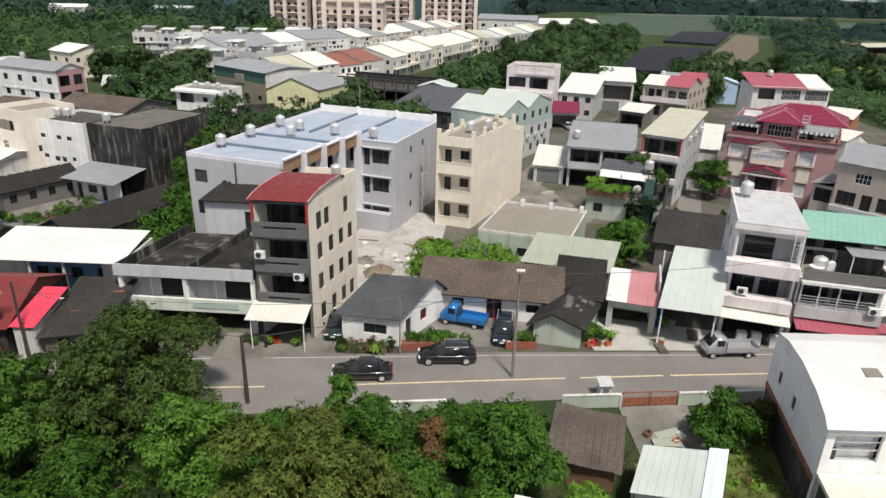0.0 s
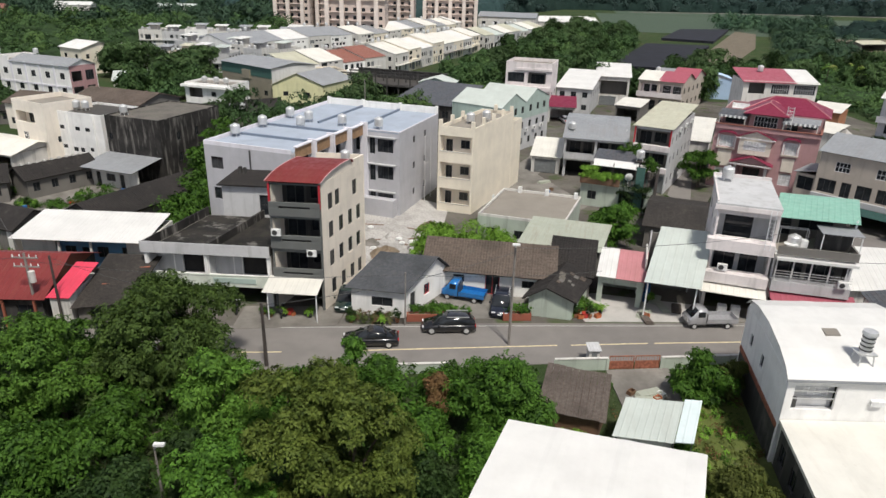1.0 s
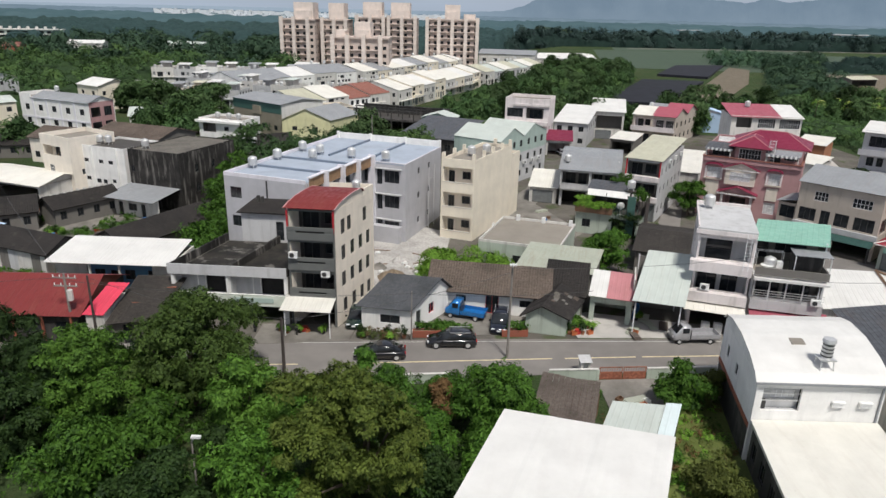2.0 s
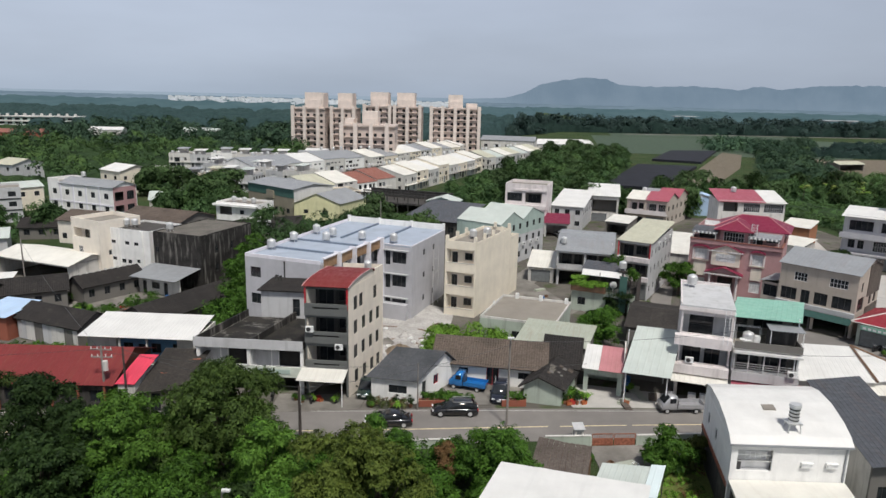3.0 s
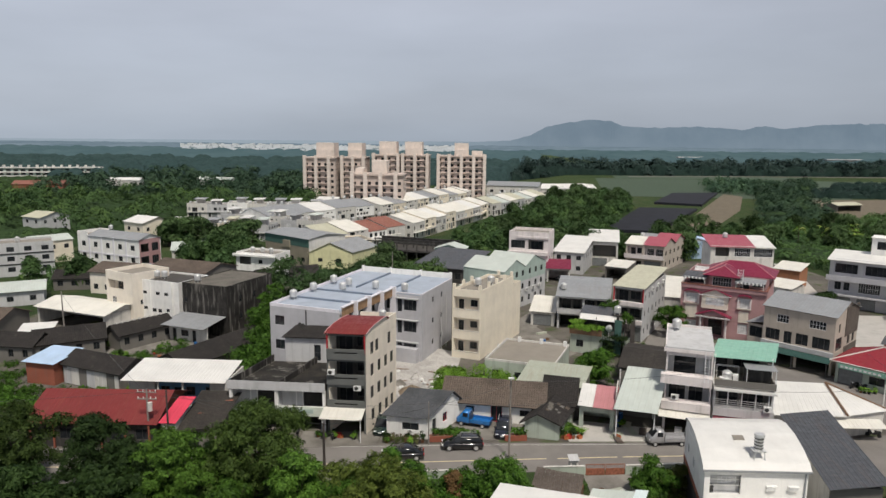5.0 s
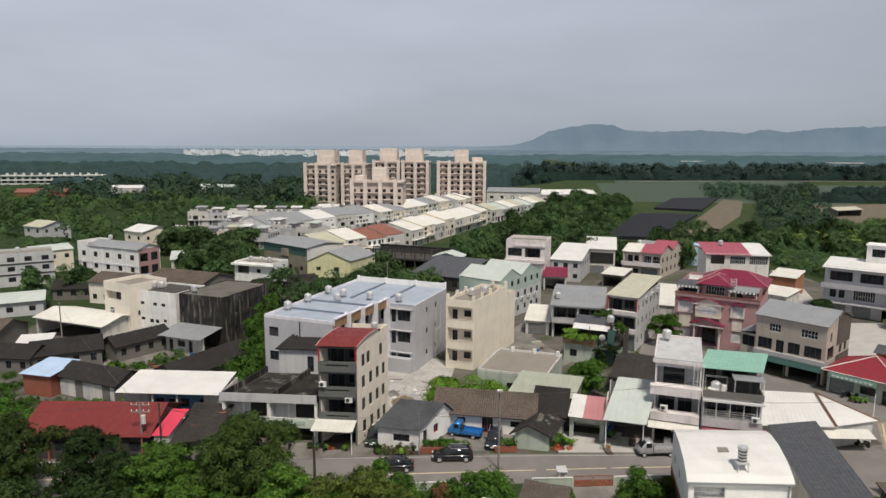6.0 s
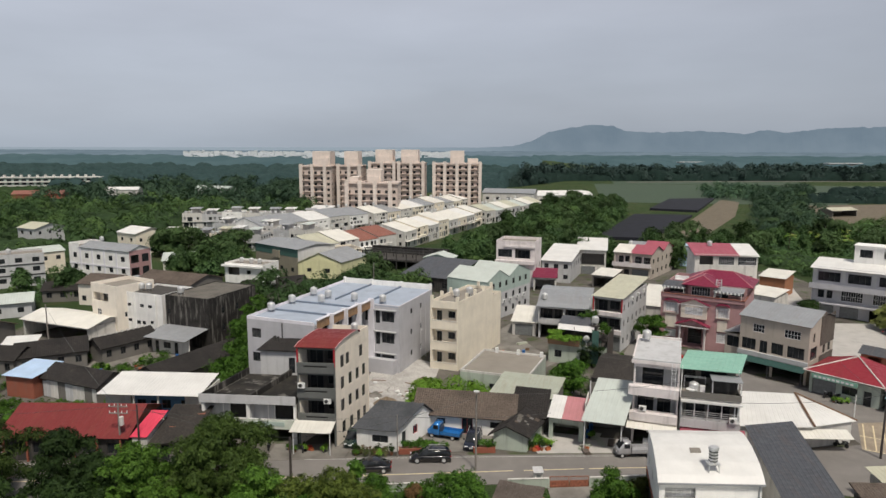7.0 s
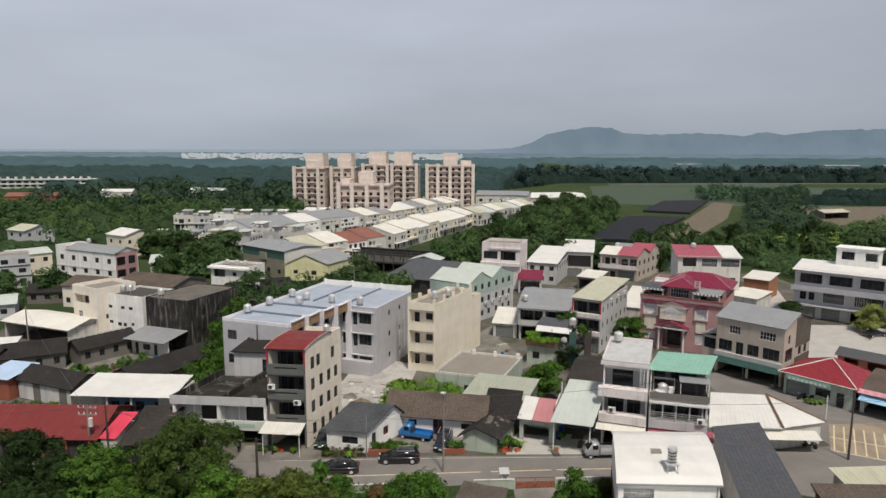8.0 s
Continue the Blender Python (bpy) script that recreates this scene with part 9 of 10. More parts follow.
tree(-36.0, 38.2, 5.2, 0.8, 7.0, "leaf_dark", 18, 21452, 0.231, 50, 1.04, "dark green tree near the red roofed shed")
tree(-44.5, 38.0, 5.6, 0.8, 8.0, "leaf_mango", 19, 21452, 0.239, 50, 1.04, "dark olive green tree near the street")
tree(-29.6, 39.2, 3.2, 0.5, 4.8, "leaf_dark", 20, 12676, 0.215, 36, 0.81, "dark green tree before the pink roofed shed")
tree(-38.0, 27.0, 5.0, 0.5, 6.8, "leaf_dark", 21, 19200, 0.246, 43, 1.04, "dark green tree in the thicket")
tree(-53.5, 38.5, 5.4, 0.6, 7.4, "leaf_dark", 22, 15603, 0.246, 43, 1.14, "dark green tree near the street")
tree(-4.6, 36.6, 3.0, 0.1, 3.8, "leaf_green", 23, 11024, 0.210, 36, 0.71, "bright green shrub with a leafy spire at the roadside")
tree(-6.6, 38.0, 1.1, 0.1, 4.7, "leaf_green", 24, 4160, 0.198, 24, 0.55, "narrow vine covered stump at the roadside")
tree(-10.6, 34.0, 3.2, 0.1, 3.8, "leaf_green", 25, 10725, 0.206, 28, 0.76, "feathery pale green bush near the street")
tree(-8.0, 36.6, 2.4, 0.1, 2.8, "leaf_olive", 44, 6784, 0.210, 25, 0.66, "low olive green bush near the street")
tree(0.6, 36.4, 3.0, 0.1, 3.6, "leaf_green", 26, 11024, 0.210, 36, 0.71, "bright green bush near the low wall")
tree(-1.2, 31.0, 2.8, 0.1, 4.0, "leaf_green", 45, 10176, 0.210, 33, 0.71, "bright green bush behind the longan tree")
tree(-0.5, 33.6, 1.6, 0.2, 4.4, "leaf_dry", 27, 5300, 0.174, 17, 0.47, "dry brown leafy bush")
tree(3.4, 27.6, 2.6, 0.1, 4.0, "leaf_green", 46, 8776, 0.197, 28, 0.71, "green bush beside the white hall")
tree(8.8, 30.4, 2.2, 0.1, 2.2, "leaf_lime", 47, 7420, 0.174, 24, 0.57, "lime green bush below the brown shed")
tree(19.6, 38.0, 2.4, 0.3, 4.2, "leaf_green", 28, 8480, 0.210, 28, 0.62, "green garden shrub behind the gate", name="shrub", category="shrub")
tree(22.4, 38.9, 1.9, 0.2, 2.8, "leaf_olive", 29, 5088, 0.191, 21, 0.52, "olive brown garden shrub", name="shrub", category="shrub")
tree(18.2, 26.6, 2.6, 0.1, 2.9, "leaf_olive", 131, 11000, 0.16, 30, 0.6, "broad olive brown shrub in the garden", name="shrub", category="shrub")
tree(15.6, 30.6, 1.8, 0.1, 2.3, "leaf_green", 31, 5936, 0.191, 21, 0.52, "low green shrub in the garden", name="shrub", category="shrub")
tree(19.4, 68.2, 4.3, 0.3, 5.4, "leaf_green", 32, 18000, 0.215, 46, 0.85, "round green tree between the old roofs")
tree(38.6, 94.6, 3.9, 1.6, 6.2, "leaf_green", 33, 12676, 0.231, 33, 0.81, "green tree beside the alley")
tree(88.5, 106.0, 4.2, 0.6, 6.2, "leaf_yellow", 34, 14626, 0.239, 33, 0.95, "yellow green tree in the pale yard")
tree(96.0, 104.0, 3.6, 0.8, 6.0, "leaf_green", 35, 8776, 0.263, 28, 0.95, "green tree beside the yellow one")
tree(77.0, 114.5, 3.0, 0.2, 4.4, "leaf_dark", 36, 6824, 0.279, 24, 0.85, "dark bush beside the lane")

tree(-20.0, 30.0, 3.4, 0.1, 4.4, "leaf_green", 96, 13000, 0.2, 36, 0.8, "green bush in the thicket below the mango tree")
tree(-0.6, 26.4, 2.4, 0.1, 3.4, "leaf_dark", 97, 7000, 0.2, 24, 0.7, "dark green bush beside the white hall")
tree(-14.4, 27.4, 2.6, 0.1, 4.2, "leaf_dark", 98, 9000, 0.2, 26, 0.7, "dark green bush beside the longan tree")
tree(-31.4, 35.4, 3.6, 0.2, 5.6, "leaf_dark", 91, 12800, 0.220, 44, 0.85, "dark green tree below the red roofed shed")
tree(-14.2, 36.2, 2.6, 0.1, 3.4, "leaf_green", 92, 8800, 0.198, 34, 0.7, "green bush at the foot of the mango tree")
tree(-25.0, 38.2, 2.8, 0.2, 4.6, "leaf_dark", 93, 9600, 0.209, 36, 0.75, "dark green bush between the shed and the mango tree")

rngp = np.random.default_rng(5)
# undergrowth south of the street
cs = [(rngp.uniform(-62, 5), rngp.uniform(8, 40.5), 0) for _ in range(700)]
cs = [c for c in cs if c[1] < 39.6 + 0.085 * c[0] and not (c[0] > -4 and c[1] < 23)]
stuff_plants("undergrowth", "dense green undergrowth beneath the trees", "leaf_green", [(x, y, rngp.uniform(0.2, 1.2)) for x, y, _ in cs], [rngp.uniform(0.9, 1.9) for _ in cs], 42000, 0.25, 6)
cs = [(rngp.uniform(12.5, 24), rngp.uniform(24.6, 41.5), rngp.uniform(-0.1, 0.3)) for _ in range(520)]
cs = [c for c in cs if not (13.0 < c[0] < 18.8 and c[1] > 35.5) and c[0] < 21.4 + (c[1] - 31) * 0.17]
for kind, label, first, sd in (("leaf_olive", "mixed green and brown weeds in the garden plot", 0, 7), ("leaf_lime", "bright green weeds in the garden plot", 1, 17), ("leaf_dry", "dry brown weeds in the garden plot", 2, 27), ("leaf_green", "leafy green weeds in the garden plot", 3, 37)):
    sel = cs[first::6]
    stuff_plants("weeds", label, kind, sel, [rngp.uniform(0.3, 0.75) for _ in sel], 5200, 0.13, sd)
# lush creeper heap behind the farm house
cs = [(rngp.uniform(-2.5, 7.2), rngp.uniform(63.5, 71.0), rngp.uniform(0.6, 1.7)) for _ in range(60)]
stuff_plants("creeper_heap", "bright lime green creeper heap behind the old roof", "leaf_lime", cs, [rngp.uniform(0.8, 1.5) for _ in cs], 16000, 0.26, 8)
# green strip behind the grey block
cs = []
for _ in range(230):
    t = rngp.random()
    cs.append((-31.0 + 15 * t + rngp.normal() * 1.4, 66 + 42 * t + rngp.normal() * 2.0, rngp.uniform(0.8, 3.6 + 4.6 * t)))
cs = [c for c in cs if not ((c[0] + 27.5) * 0.9455 - (c[1] - 69.1) * 0.3256 > -0.6 and c[1] < 98)]
stuff_plants("hedge_trees", "green hedge trees along the grey block", "leaf_green", cs, [rngp.uniform(1.0, 1.9) for _ in cs], 42000, 0.32, 9)
cs = []
for _ in range(110):
    t = rngp.random()
    cs.append((-31.8 - 3.4 * t + rngp.normal() * 0.9, 72 + 26 * t + rngp.normal() * 1.5, rngp.uniform(0.8, 3.0 + 4.5 * t)))
stuff_plants("hedge_trees", "green trees between the blackened block and the grey block", "leaf_green", cs, [rngp.uniform(0.9, 1.7) for _ in cs], 30000, 0.3, 19)
cs = [(rngp.uniform(-42, -4), rngp.uniform(106, 118), rngp.uniform(2.0, 8.8)) for _ in range(170)]
stuff_plants("hedge_trees", "dark trees behind the grey block", "leaf_wood", cs, [rngp.uniform(1.4, 2.4) for _ in cs], 30000, 0.45, 10)
# weeds left of the sheds
cs = [(rngp.uniform(-62, -42), rngp.uniform(55.5, 61), rngp.uniform(0.1, 0.8)) for _ in range(70)]
stuff_plants("weeds", "green weeds before the old sheds", "leaf_green", cs, [rngp.uniform(0.5, 1.2) for _ in cs], 10000, 0.3, 11)
# planter shrubs and cottage flowers
cs = [(rngp.uniform(-2.8, 2.2), 49.5 + rngp.uniform(-0.2, 1.0), rngp.uniform(0.7, 1.1)) for _ in range(26)] + [(rngp.uniform(5.8, 8.0), 50.1 + rngp.uniform(-0.1, 0.3), rngp.uniform(0.7, 1.2)) for _ in range(12)] + [(rngp.uniform(11.8, 14.4), rngp.uniform(50.6, 54.5), rngp.uniform(0.2, 1.0)) for _ in range(16)]
stuff_plants("shrubs", "small green shrubs in the planters", "leaf_green", cs, [rngp.uniform(0.3, 0.55) for _ in cs], 5200, 0.18, 12)
cs = [(rngp.uniform(-8.4, -3.8), rngp.uniform(48.3, 49.4), rngp.uniform(0.2, 0.7)) for _ in range(22)]
stuff_plants("shrubs", "shrubs with pink flowers before the cottage", "leaf_pink", cs, [rngp.uniform(0.25, 0.5) for _ in cs], 2600, 0.16, 13)
# roof plants of the green house
def on_roof(u, v, z):
    return (18.6 + 0.932 * u + 0.362 * v, 84.4 - 0.362 * u + 0.932 * v, z)


cs = [on_roof(rngp.uniform(0, 5.2), rngp.uniform(-0.6, 0.5), rngp.uniform(4.1, 4.8)) for _ in range(50)] + [on_roof(rngp.uniform(0, 2.2), rngp.uniform(0, 2.2), rngp.uniform(4.4, 5.4)) for _ in range(14)]
stuff_plants("roof_plants", "trailing green plants over the roof edge", "leaf_lime", cs, [rngp.uniform(0.3, 0.6) for _ in cs], 9000, 0.15, 14)
cs = [on_roof(rngp.uniform(4.4, 6.6), rngp.uniform(5.0, 7.2), rngp.uniform(5.6, 7.6)) for _ in range(20)] + [on_roof(rngp.uniform(8.2, 9.2), rngp.uniform(1.0, 5.0), rngp.uniform(5.2, 6.6)) for _ in range(14)]
stuff_plants("roof_plants", "climbing green plants on the pergola", "leaf_green", cs, [rngp.uniform(0.4, 0.75) for _ in cs], 6000, 0.18, 18)
cs = [on_roof(rngp.uniform(5.2, 9.2), rngp.uniform(-0.9, -0.4), rngp.uniform(0.5, 4.0)) for _ in range(26)]
stuff_plants("roof_plants", "dark creepers hanging on the mesh screen", "leaf_dark", cs, [rngp.uniform(0.3, 0.5) for _ in cs], 4000, 0.16, 28)


# ---- woods ----
FAR = (("leaf_wood", 3.8, 7.5, 60), ("leaf_far", 4.8, 9.0, 61), ("leaf_dark", 4.2, 8.0, 62), ("leaf_wood", 3.2, 6.0, 63), ("leaf_wood", 3.6, 7.0, 64))


def wood_tree(x, y, i, turn):
    mt, r, hh, seed = FAR[i]
    return tree(x, y, r, 0.8, hh, mt, seed, 1700, 0.62, 26, r * 0.32, "leafy green tree in the woods behind the village", turn=turn, group="trees of the woods")


rngw = np.random.default_rng(21)


def inside(x, y, poly):
    hit = False
    for (x0, y0), (x1, y1) in zip(poly, poly[1:] + poly[:1]):
        if (y0 > y) != (y1 > y) and x < x0 + (y - y0) / (y1 - y0) * (x1 - x0):
            hit = not hit
    return hit


BELT = [(-2, 186), (8, 172), (56, 190), (54, 232), (90, 330), (100, 420), (60, 415), (46, 330), (18, 268)]
RIGHT = [(84, 196), (100, 178), (112, 168), (150, 186), (168, 240), (148, 250), (118, 248), (104, 232)]
BLOB = [(-95, 186), (-70, 180), (-66, 192), (-96, 198)]
near_woods = [(BELT, 110, 5), (RIGHT, 46, 5), (BLOB, 22, 3), ([(-100, 118), (-90, 122), (-88, 128), (-104, 128)], 4, 5),
              ([(-80, 152), (-62, 146), (-58, 164), (-78, 176)], 12, 5), ([(-2, 166), (70, 172), (76, 186), (4, 180)], 20, 5), ([(-28, 124), (-14, 122), (-14, 140), (-28, 148)], 7, 5),
              ([(58, 186), (84, 200), (96, 236), (76, 228)], 14, 5), ([(118, 130), (150, 150), (158, 180), (124, 170)], 16, 5)]
for poly, n, kinds in near_woods:
    xs, ys = [p[0] for p in poly], [p[1] for p in poly]
    got = 0
    while got < n:
        x, y = rngw.uniform(min(xs), max(xs)), rngw.uniform(min(ys), max(ys))
        if inside(x, y, poly):
            wood_tree(x, y, int(rngw.integers(0, kinds)), float(rngw.uniform(0, 360)))
            got += 1


def palm(x, y, h, turn, label="slender palm tree with arching yellow green fronds"):
    """A thin ringed trunk and arching fronds of narrow leaflets."""
    key = ("palm", h)
    if key in TREES:
        return copy_thing(TREES[key], pose(x, y, 0, 0, 0, turn))
    th = thing("palm_tree", x, y, 0, turn, label, "palm tree", "palms at the lane")
    bm = bmesh.new()
    for i in range(8):
        tube(bm, (0, 0, h * i / 8), (0, 0, h * (i + 1) / 8 + 0.01), 0.17 - 0.006 * i, 0.155 - 0.006 * i, 8)
    part("trunk", bm, M["bark"], th)
    rnd = random.Random(int(h * 10))
    for k in range(13):
        a, lift, L = k * 2.4, rnd.uniform(0.1, 1.1), rnd.uniform(2.2, 3.0)
        ca, sa = math.cos(a), math.sin(a)
        vs, fs = [], []
        for i in range(14):
            s = (i + 0.5) / 14
            u, z = L * s * (1 - 0.15 * s), h + L * (lift * s - 1.0 * s * s)
            w = 0.75 * math.sin(math.pi * min(1, s * 0.85 + 0.12))
            for side in (-1, 1):
                n0 = len(vs)
                for du, dv, dz in ((-0.08, 0.0, 0), (0.08, 0.0, 0), (0.34, w * side, -0.28 * w), (0.22, w * side, -0.30 * w)):
                    vs.append(((u + du) * ca - dv * sa, (u + du) * sa + dv * ca, z + dz))
                fs.append((n0, n0 + 1, n0 + 2, n0 + 3))
        soup("frond", vs, fs, M["leaf_yellow" if k % 3 == 0 else "leaf_lime"], th)
    TREES[key] = th
    return th


for x, y, hh, turn in ((120, 196, 5.2, 0), (125.5, 205, 6.0, 40), (131, 199, 5.2, 80), (127, 213, 6.0, 130), (136, 210, 5.2, 200), (116, 207, 6.0, 250), (141, 219, 6.0, 300)):
    palm(x, y, hh, turn)


def crown_wood(name, label, mat, poly, step, hmin, hmax, blade, per, seed, clear=()):
    """A wood of trees past counting: each crown is a heap of small leafy balls over the plan shape."""
    rng = np.random.default_rng(seed)
    xs, ys = [p[0] for p in poly], [p[1] for p in poly]
    cs, rs = [], []
    for gx in np.arange(min(xs), max(xs), step):
        for gy in np.arange(min(ys), max(ys), step):
            x, y = gx + rng.uniform(-0.5, 0.5) * step, gy + rng.uniform(-0.5, 0.5) * step
            if not inside(x, y, poly) or any(a < x < c and b < y < d for a, b, c, d in clear):
                continue
            h, r = hmin + (hmax - hmin) * rng.random() ** 1.4, step * rng.uniform(0.5, 0.8)
            for _ in range(6):
                a, q, rr = rng.uniform(0, 6.283), r * rng.uniform(0.05, 0.6), r * rng.uniform(0.45, 0.7)
                cs.append((x + q * math.cos(a), y + q * math.sin(a), max(rr * 0.6, h - rr * 0.8 - q * 0.8)))
                rs.append(rr)
    ob = new(name, leaf_mesh(name, leaf_quads(rng, cs, rs, len(cs) * per, blade, 0.8, 0.12, 0.35, 8, 0.14), M[mat]))
    return tagged(ob, label, "woods", kind="stuff")


def canopy(name, label, mat, poly, cell, grid, hmin, hmax, seed, clear=(), blades=0, leaf=0.9, leaf_mat="leaf_wood"):
    """A closed wood seen from far above: domed crowns side by side over the plan shape."""
    rng = np.random.default_rng(seed)
    xs, ys = np.array([p[0] for p in poly]), np.array([p[1] for p in poly])
    gx, gy = np.arange(xs.min(), xs.max() + grid, grid), np.arange(ys.min(), ys.max() + grid, grid)
    X, Y = np.meshgrid(gx, gy, indexing="ij")
    X = X + rng.uniform(-0.25, 0.25, X.shape) * grid
    Y = Y + rng.uniform(-0.25, 0.25, Y.shape) * grid
    nxc, nyc = int((xs.max() - xs.min()) / cell) + 4, int((ys.max() - ys.min()) / cell) + 4
    jx, jy = rng.random((nxc, nyc)), rng.random((nxc, nyc))
    hc, rc = rng.uniform(hmin, hmax, (nxc, nyc)), rng.uniform(0.55, 1.0, (nxc, nyc)) * cell
    ci, cj = ((X - xs.min()) / cell).astype(int) + 1, ((Y - ys.min()) / cell).astype(int) + 1
    Z = np.full(X.shape, hmin * 0.3)
    for di in (-1, 0, 1):
        for dj in (-1, 0, 1):
            a, b = np.clip(ci + di, 0, nxc - 1), np.clip(cj + dj, 0, nyc - 1)
            cx, cy = xs.min() + (a - 1 + jx[a, b]) * cell, ys.min() + (b - 1 + jy[a, b]) * cell
            d2 = ((X - cx) ** 2 + (Y - cy) ** 2) / rc[a, b] ** 2
            Z = np.maximum(Z, hc[a, b] * np.sqrt(np.clip(1 - d2, 0, 1)))
    Z += rng.normal(size=Z.shape) * 0.06 * hmin
    mx, my = (X[:-1, :-1] + X[1:, 1:]) / 2, (Y[:-1, :-1] + Y[1:, 1:]) / 2
    keep = np.zeros(mx.shape, bool)
    for (x0, y0), (x1, y1) in zip(poly, poly[1:] + poly[:1]):
        if y0 != y1:
            keep ^= ((y0 > my) != (y1 > my)) & (mx < x0 + (my - y0) / (y1 - y0) * (x1 - x0))
    for a, b, c, d in clear:
        keep &= ~((a < mx) & (mx < c) & (b < my) & (my < d))
    idx = np.arange(X.size).reshape(X.shape)
    q = np.stack((idx[:-1, :-1], idx[1:, :-1], idx[1:, 1:], idx[:-1, 1:]), axis=-1)[keep]
    used, inv = np.unique(q, return_inverse=True)
    kp = np.pad(keep, 1)
    inner = kp[:-1, :-1] & kp[1:, :-1] & kp[:-1, 1:] & kp[1:, 1:]
    Z = np.where(inner, Z, -0.3)
    V = np.stack((X.ravel(), Y.ravel(), Z.ravel()), axis=1)[used]
    ob = soup(name, V.tolist(), inv.reshape(-1, 4).tolist(), M[mat])
    ob.data.polygons.foreach_set("use_smooth", np.ones(len(ob.data.polygons), bool))
    if blades:
        top = V[V[:, 2] > hmin * 0.45]
        sel = top[rng.choice(len(top), blades)] + rng.normal(size=(blades, 3)) * (0.4 * grid, 0.4 * grid, 0.12)
        lv = new(name, leaf_mesh(name, leaf_quads(rng, sel, np.full(blades, 0.45 * grid), blades * 3, leaf, 0.6, 0.3, 0.7), M[leaf_mat]))
        tagged(lv, "leafy tops: " + label, "woods", kind="stuff")
    return tagged(ob, label, "woods", kind="stuff")


W_LEFT = [(-190, 150), (-126, 166), (-120, 200), (-112, 236), (-128, 258), (-126, 276), (-56, 284), (-100, 380), (-100, 520), (-700, 520), (-420, 200)]
W_BACK = [(-1100, 520), (30, 500), (40, 560), (80, 900), (-1400, 900)]
W_BELT = [(40, 560), (110, 690), (330, 714), (520, 728), (900, 765), (900, 870), (80, 830)]
DARK_R = [(124, 252), (150, 258), (176, 300), (196, 352), (222, 410), (286, 528), (232, 514), (192, 420), (158, 330)]
EDGE_R = [(226, 422), (420, 400), (640, 530), (580, 560), (290, 505)]
YARD_R = [(150, 232), (172, 232), (300, 330), (360, 420), (330, 420), (240, 320), (186, 292), (160, 262)]
# plan stretches left open for houses and the low growth before them
OPEN = [(-164, 166, -136, 224), (-178, 268, -142, 316), (-282, 322, -246, 400), (-244, 374, -204, 420), (-206, 410, -160, 452), (-440, 340, -286, 540), (-116, 176, -98, 204), (-76, 268, -50, 304)]
LOWS = [(a, d - 14, c, d) for a, b, c, d in OPEN]
canopy("woods", "low leafy growth between the trees of the woods", "canopy", BELT, 6, 1.5, 2.0, 4.0, 51)
crown_wood("woods", "leafy low trees of the wood beside the terraces", "leaf_wood", BELT, 5.5, 3.5, 7.5, 0.62, 36, 71)
canopy("woods", "low leafy growth between the trees at the lane", "canopy", RIGHT, 5, 1.4, 1.0, 3.0, 52)
crown_wood("woods", "leafy thicket at the lane behind the houses", "leaf_wood", RIGHT, 5.0, 2.5, 5.0, 0.52, 40, 72)
canopy("woods", "low growth beneath the dark trees", "canopy", DARK_R, 7, 1.8, 2.0, 5.0, 53)
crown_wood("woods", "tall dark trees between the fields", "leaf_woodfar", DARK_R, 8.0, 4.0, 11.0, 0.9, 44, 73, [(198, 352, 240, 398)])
crown_wood("woods", "scattered low trees beside the soil field", "leaf_wood", YARD_R, 7.0, 1.5, 4.5, 0.6, 48, 74, [(180, 300, 216, 345), (196, 330, 340, 420)])
canopy("woods", "low growth under the woods left of the towers", "canopy", W_LEFT, 6.5, 1.8, 2.0, 4.2, 41, LOWS)
L_NEAR = [(-190, 150), (-126, 166), (-120, 200), (-112, 236), (-128, 258), (-126, 276), (-56, 284), (-80, 335), (-420, 335), (-420, 200)]
L_FAR = [(-80, 335), (-100, 380), (-100, 520), (-700, 520), (-560, 335)]
crown_wood("woods", "mixed green woods left of the towers", "leaf_wood", L_NEAR, 9.0, 4.0, 13.5, 0.80, 48, 31, OPEN)
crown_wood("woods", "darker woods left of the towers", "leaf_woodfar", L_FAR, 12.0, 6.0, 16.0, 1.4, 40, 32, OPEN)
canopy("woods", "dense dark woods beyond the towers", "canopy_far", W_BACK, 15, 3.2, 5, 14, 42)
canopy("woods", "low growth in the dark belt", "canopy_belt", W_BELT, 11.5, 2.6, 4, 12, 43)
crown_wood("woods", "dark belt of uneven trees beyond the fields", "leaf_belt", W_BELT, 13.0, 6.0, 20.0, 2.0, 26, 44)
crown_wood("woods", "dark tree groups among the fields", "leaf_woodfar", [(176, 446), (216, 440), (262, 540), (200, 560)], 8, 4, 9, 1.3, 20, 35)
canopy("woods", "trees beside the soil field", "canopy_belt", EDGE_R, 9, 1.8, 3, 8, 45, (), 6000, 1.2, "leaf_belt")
for poly, sd in (([(-104, 112), (-94, 112), (-94, 140), (-104, 138)], 81), ([(-81, 130), (-64, 126), (-58, 146), (-80, 142)], 82), ([(-46, 137), (-30, 131), (-14, 127), (-9, 135), (-30, 150)], 83),
                 ([(-86, 170), (-74, 170), (-60, 150), (-57, 166), (-62, 182), (-84, 182)], 84), ([(98, 128), (122, 124), (126, 166), (100, 176)], 85), ([(-128, 142), (-108, 146), (-112, 166), (-126, 164)], 86), ([(-30, 150), (-4, 144), (0, 156), (-28, 168)], 87)):
    crown_wood("shrubs", "green shrubs and small trees between the houses", "leaf_wood", poly, 3.2, 0.8, 3.2, 0.45, 22, sd)
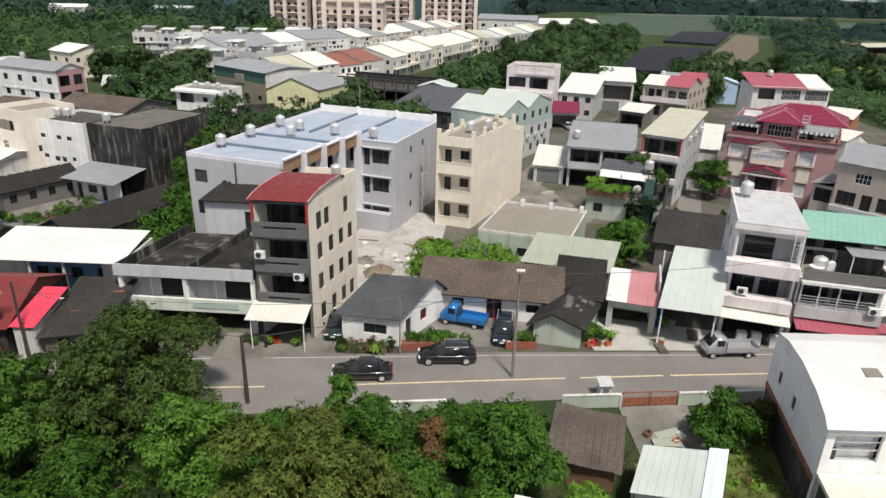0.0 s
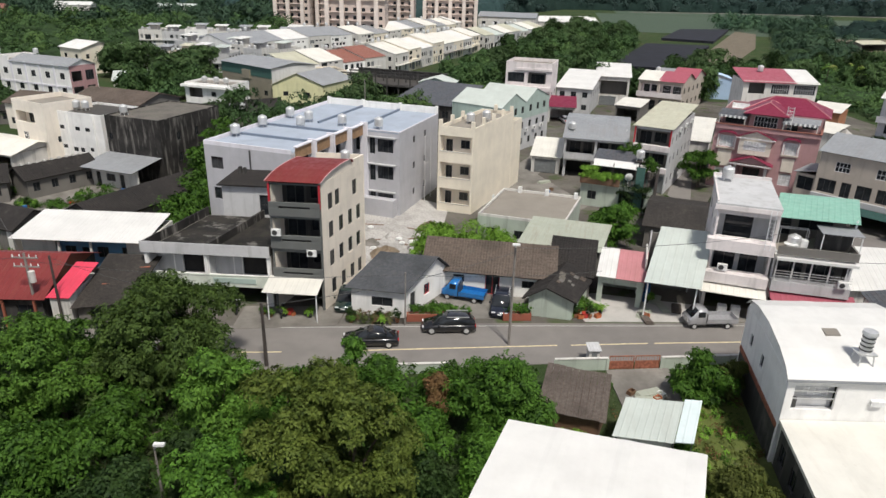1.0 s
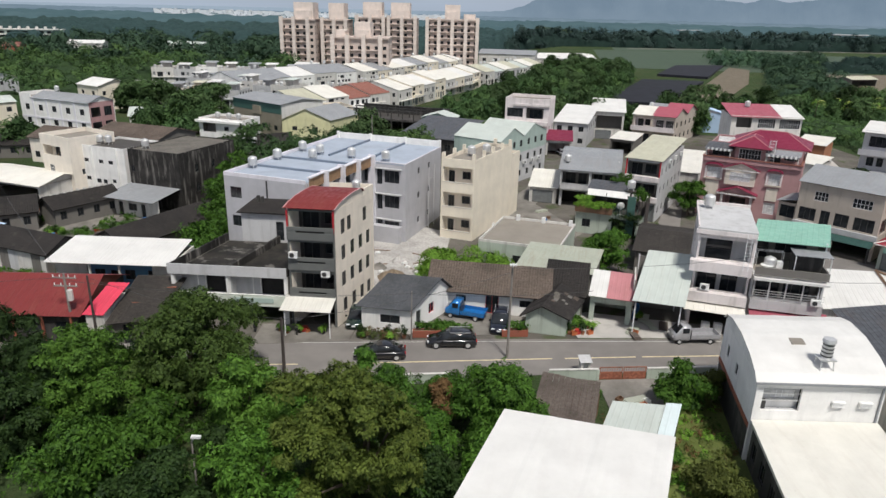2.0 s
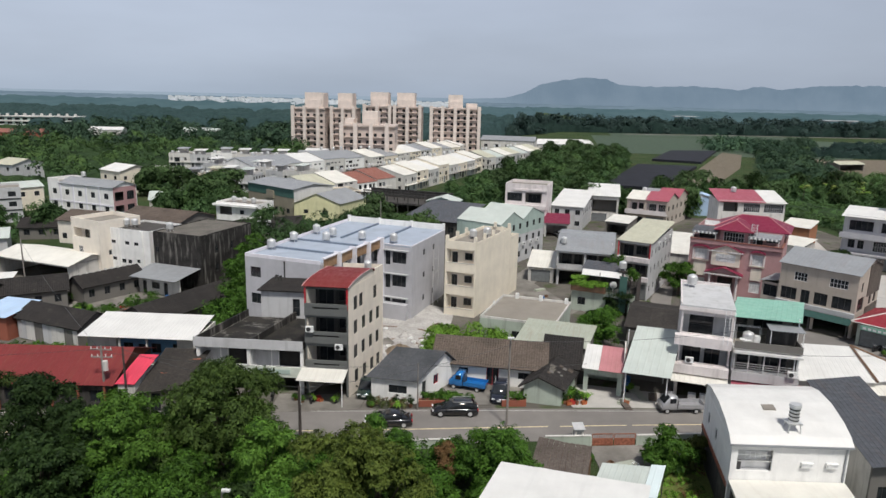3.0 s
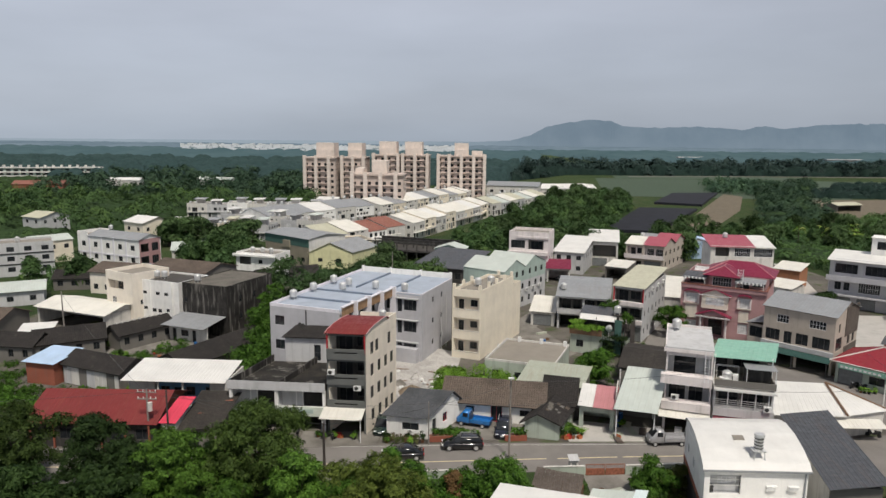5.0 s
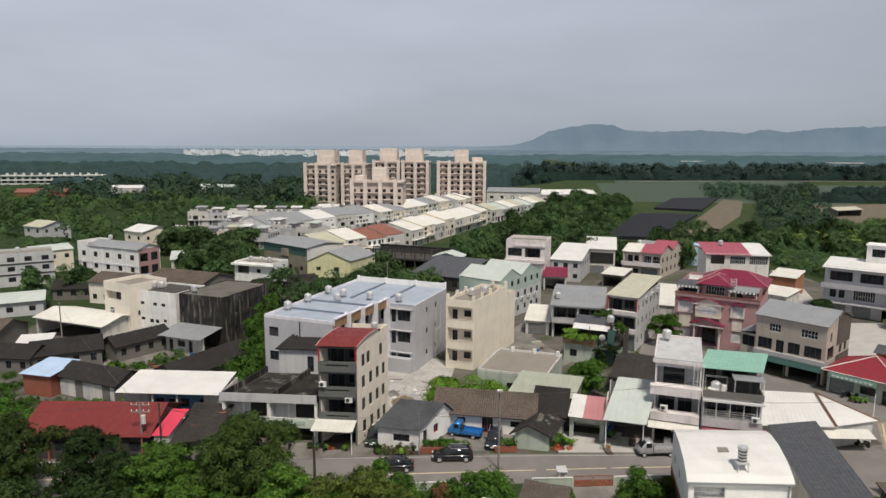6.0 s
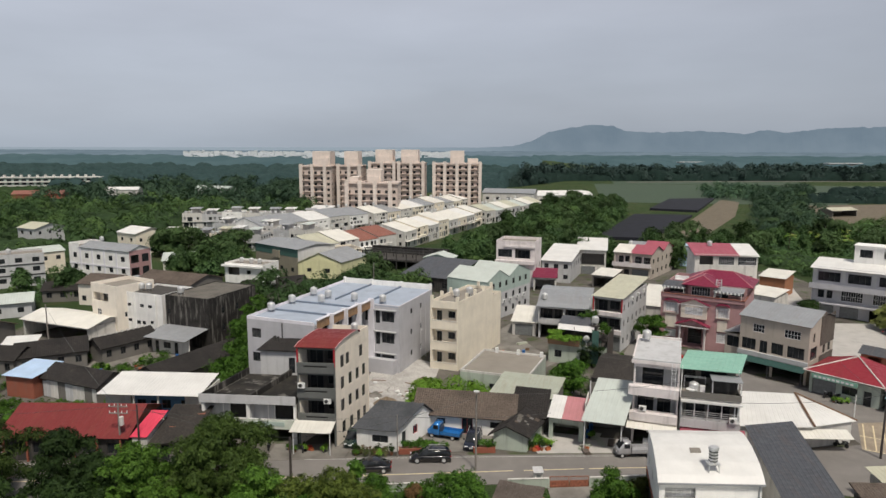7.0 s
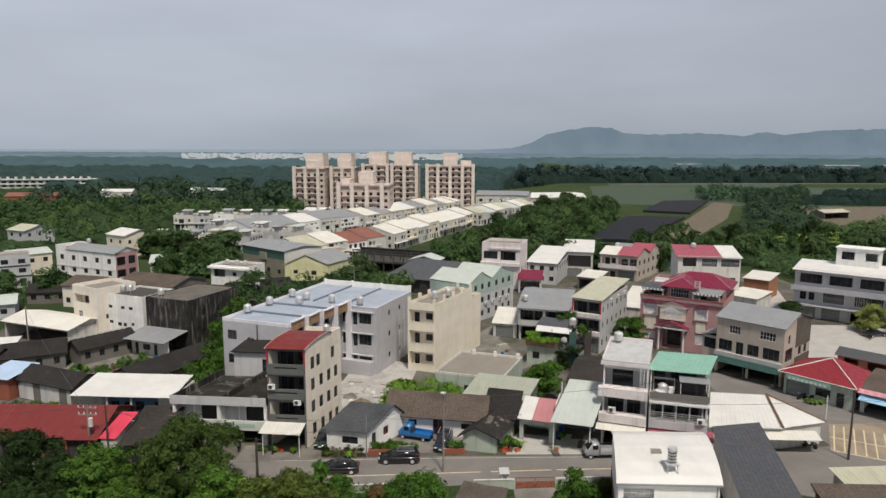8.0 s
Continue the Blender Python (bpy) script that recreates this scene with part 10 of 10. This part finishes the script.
for lb, n, boxs, sd in (("green weeds and bushes beside the brick shed", 70, ((-74, 60, -63, 72), (-66, 58, -50, 62)), 88), ("garden shrubs in the courtyard of the old farm house", 34, ((-60, 80, -56.4, 86), (-49, 78, -45, 84), (-56, 76, -50, 78)), 89)):
    rngw = np.random.default_rng(sd)
    cs = []
    for i in range(n):
        a, b, c, d = boxs[i % len(boxs)]
        cs.append((rngw.uniform(a, c), rngw.uniform(b, d), rngw.uniform(0.1, 0.7)))
    stuff_plants("shrubs", lb, "leaf_green", cs, [rngw.uniform(0.6, 1.3) for _ in cs], n * 220, 0.2, sd)
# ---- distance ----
# distance haze painted into the hills as emission; no lamp there
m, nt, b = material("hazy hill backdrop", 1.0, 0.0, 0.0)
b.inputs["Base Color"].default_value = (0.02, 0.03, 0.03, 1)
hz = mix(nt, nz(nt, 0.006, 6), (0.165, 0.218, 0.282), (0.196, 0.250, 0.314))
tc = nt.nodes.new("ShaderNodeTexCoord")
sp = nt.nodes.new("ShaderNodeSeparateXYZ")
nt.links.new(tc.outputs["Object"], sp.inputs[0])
# painted haze grows paler at the foot and towards the west
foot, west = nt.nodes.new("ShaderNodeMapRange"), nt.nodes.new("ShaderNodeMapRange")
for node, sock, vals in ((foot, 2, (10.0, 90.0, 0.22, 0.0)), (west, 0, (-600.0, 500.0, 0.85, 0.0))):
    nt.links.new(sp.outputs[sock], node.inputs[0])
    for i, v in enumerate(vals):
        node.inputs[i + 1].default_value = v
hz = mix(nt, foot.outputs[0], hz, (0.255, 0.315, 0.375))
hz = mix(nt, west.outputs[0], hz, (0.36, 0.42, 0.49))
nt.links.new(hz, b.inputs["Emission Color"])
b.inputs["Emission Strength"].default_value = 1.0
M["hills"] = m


def hills(name, y, knots, seed, label):
    rnd = random.Random(seed)
    vs, fs = [], []
    xs = np.linspace(knots[0][0], knots[-1][0], 420)
    for x in xs:
        z = float(np.interp(x, [k[0] for k in knots], [k[1] for k in knots]))
        z += (6 * noise.noise(Vector((x * 0.006, seed, 0))) + 7 * noise.noise(Vector((x * 0.022, seed, 3))) + 3 * noise.noise(Vector((x * 0.07, seed, 5)))) * min(1.0, z / 90)
        vs += [(float(x), y, -1), (float(x), y + 60, max(0.5, z))]
    for i in range(len(xs) - 1):
        fs.append((2 * i, 2 * i + 2, 2 * i + 3, 2 * i + 1))
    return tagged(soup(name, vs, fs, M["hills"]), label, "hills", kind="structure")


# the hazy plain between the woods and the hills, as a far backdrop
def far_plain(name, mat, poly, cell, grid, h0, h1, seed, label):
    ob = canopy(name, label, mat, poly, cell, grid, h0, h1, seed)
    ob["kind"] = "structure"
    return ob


# far woods and plain glow evenly: their haze is painted as emission
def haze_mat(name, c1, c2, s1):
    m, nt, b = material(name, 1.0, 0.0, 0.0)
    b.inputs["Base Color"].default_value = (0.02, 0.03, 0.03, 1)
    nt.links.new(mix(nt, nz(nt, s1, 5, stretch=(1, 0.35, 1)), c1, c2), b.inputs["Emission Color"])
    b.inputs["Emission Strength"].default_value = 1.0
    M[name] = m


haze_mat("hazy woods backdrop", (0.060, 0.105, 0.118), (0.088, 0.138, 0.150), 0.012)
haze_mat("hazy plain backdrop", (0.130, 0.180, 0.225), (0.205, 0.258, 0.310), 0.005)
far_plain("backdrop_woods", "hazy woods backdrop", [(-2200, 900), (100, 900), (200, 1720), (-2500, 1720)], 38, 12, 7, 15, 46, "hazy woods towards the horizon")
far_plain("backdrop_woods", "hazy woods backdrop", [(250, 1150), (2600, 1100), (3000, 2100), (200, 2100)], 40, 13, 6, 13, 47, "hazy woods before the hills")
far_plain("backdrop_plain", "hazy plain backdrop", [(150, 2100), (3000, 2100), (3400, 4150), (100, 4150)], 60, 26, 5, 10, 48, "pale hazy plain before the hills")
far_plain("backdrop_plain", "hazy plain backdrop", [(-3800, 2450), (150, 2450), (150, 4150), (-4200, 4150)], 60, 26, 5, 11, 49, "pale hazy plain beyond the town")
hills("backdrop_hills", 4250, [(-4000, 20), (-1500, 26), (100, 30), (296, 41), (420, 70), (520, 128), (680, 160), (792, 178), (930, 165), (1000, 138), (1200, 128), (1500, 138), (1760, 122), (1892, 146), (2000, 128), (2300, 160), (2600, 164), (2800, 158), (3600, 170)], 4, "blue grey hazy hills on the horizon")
for x, y, w in ((400, 1240, 60), (640, 1180, 120), (860, 1240, 140)):
    th = thing("greenhouse", x, y, 0, 4, "long pale greenhouse far off between the woods", "greenhouse", "distant greenhouses")
    part("wall", boxes((0, 0, 0, w, 12, 8.0)), M["concrete"], th)
    part("roof", boxes((-1, -1, 8.0, w + 1, 13, 9.4)), M["lightgrey"], th)
# white town far off
rngt = np.random.default_rng(3)
town = thing("distant_town", 0, 0, 0, 0, "white houses of a distant town on the plain", "town")
vs, fs = [], []
for _ in range(700):
    y = rngt.uniform(1450, 2500)
    x = y * rngt.uniform(-0.43, -0.005)
    w, d, z = rngt.uniform(5, 17), rngt.uniform(5, 12), rngt.uniform(11, 19)
    k = len(vs)
    vs += [(x, y, 0), (x + w, y, 0), (x + w, y + d, 0), (x, y + d, 0), (x, y, z), (x + w, y, z), (x + w, y + d, z), (x, y + d, z)]
    fs += [(k, k + 1, k + 5, k + 4), (k + 1, k + 2, k + 6, k + 5), (k + 2, k + 3, k + 7, k + 6), (k + 3, k, k + 4, k + 7), (k + 4, k + 5, k + 6, k + 7)]
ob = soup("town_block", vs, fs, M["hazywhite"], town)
ob["kind"] = "stuff"
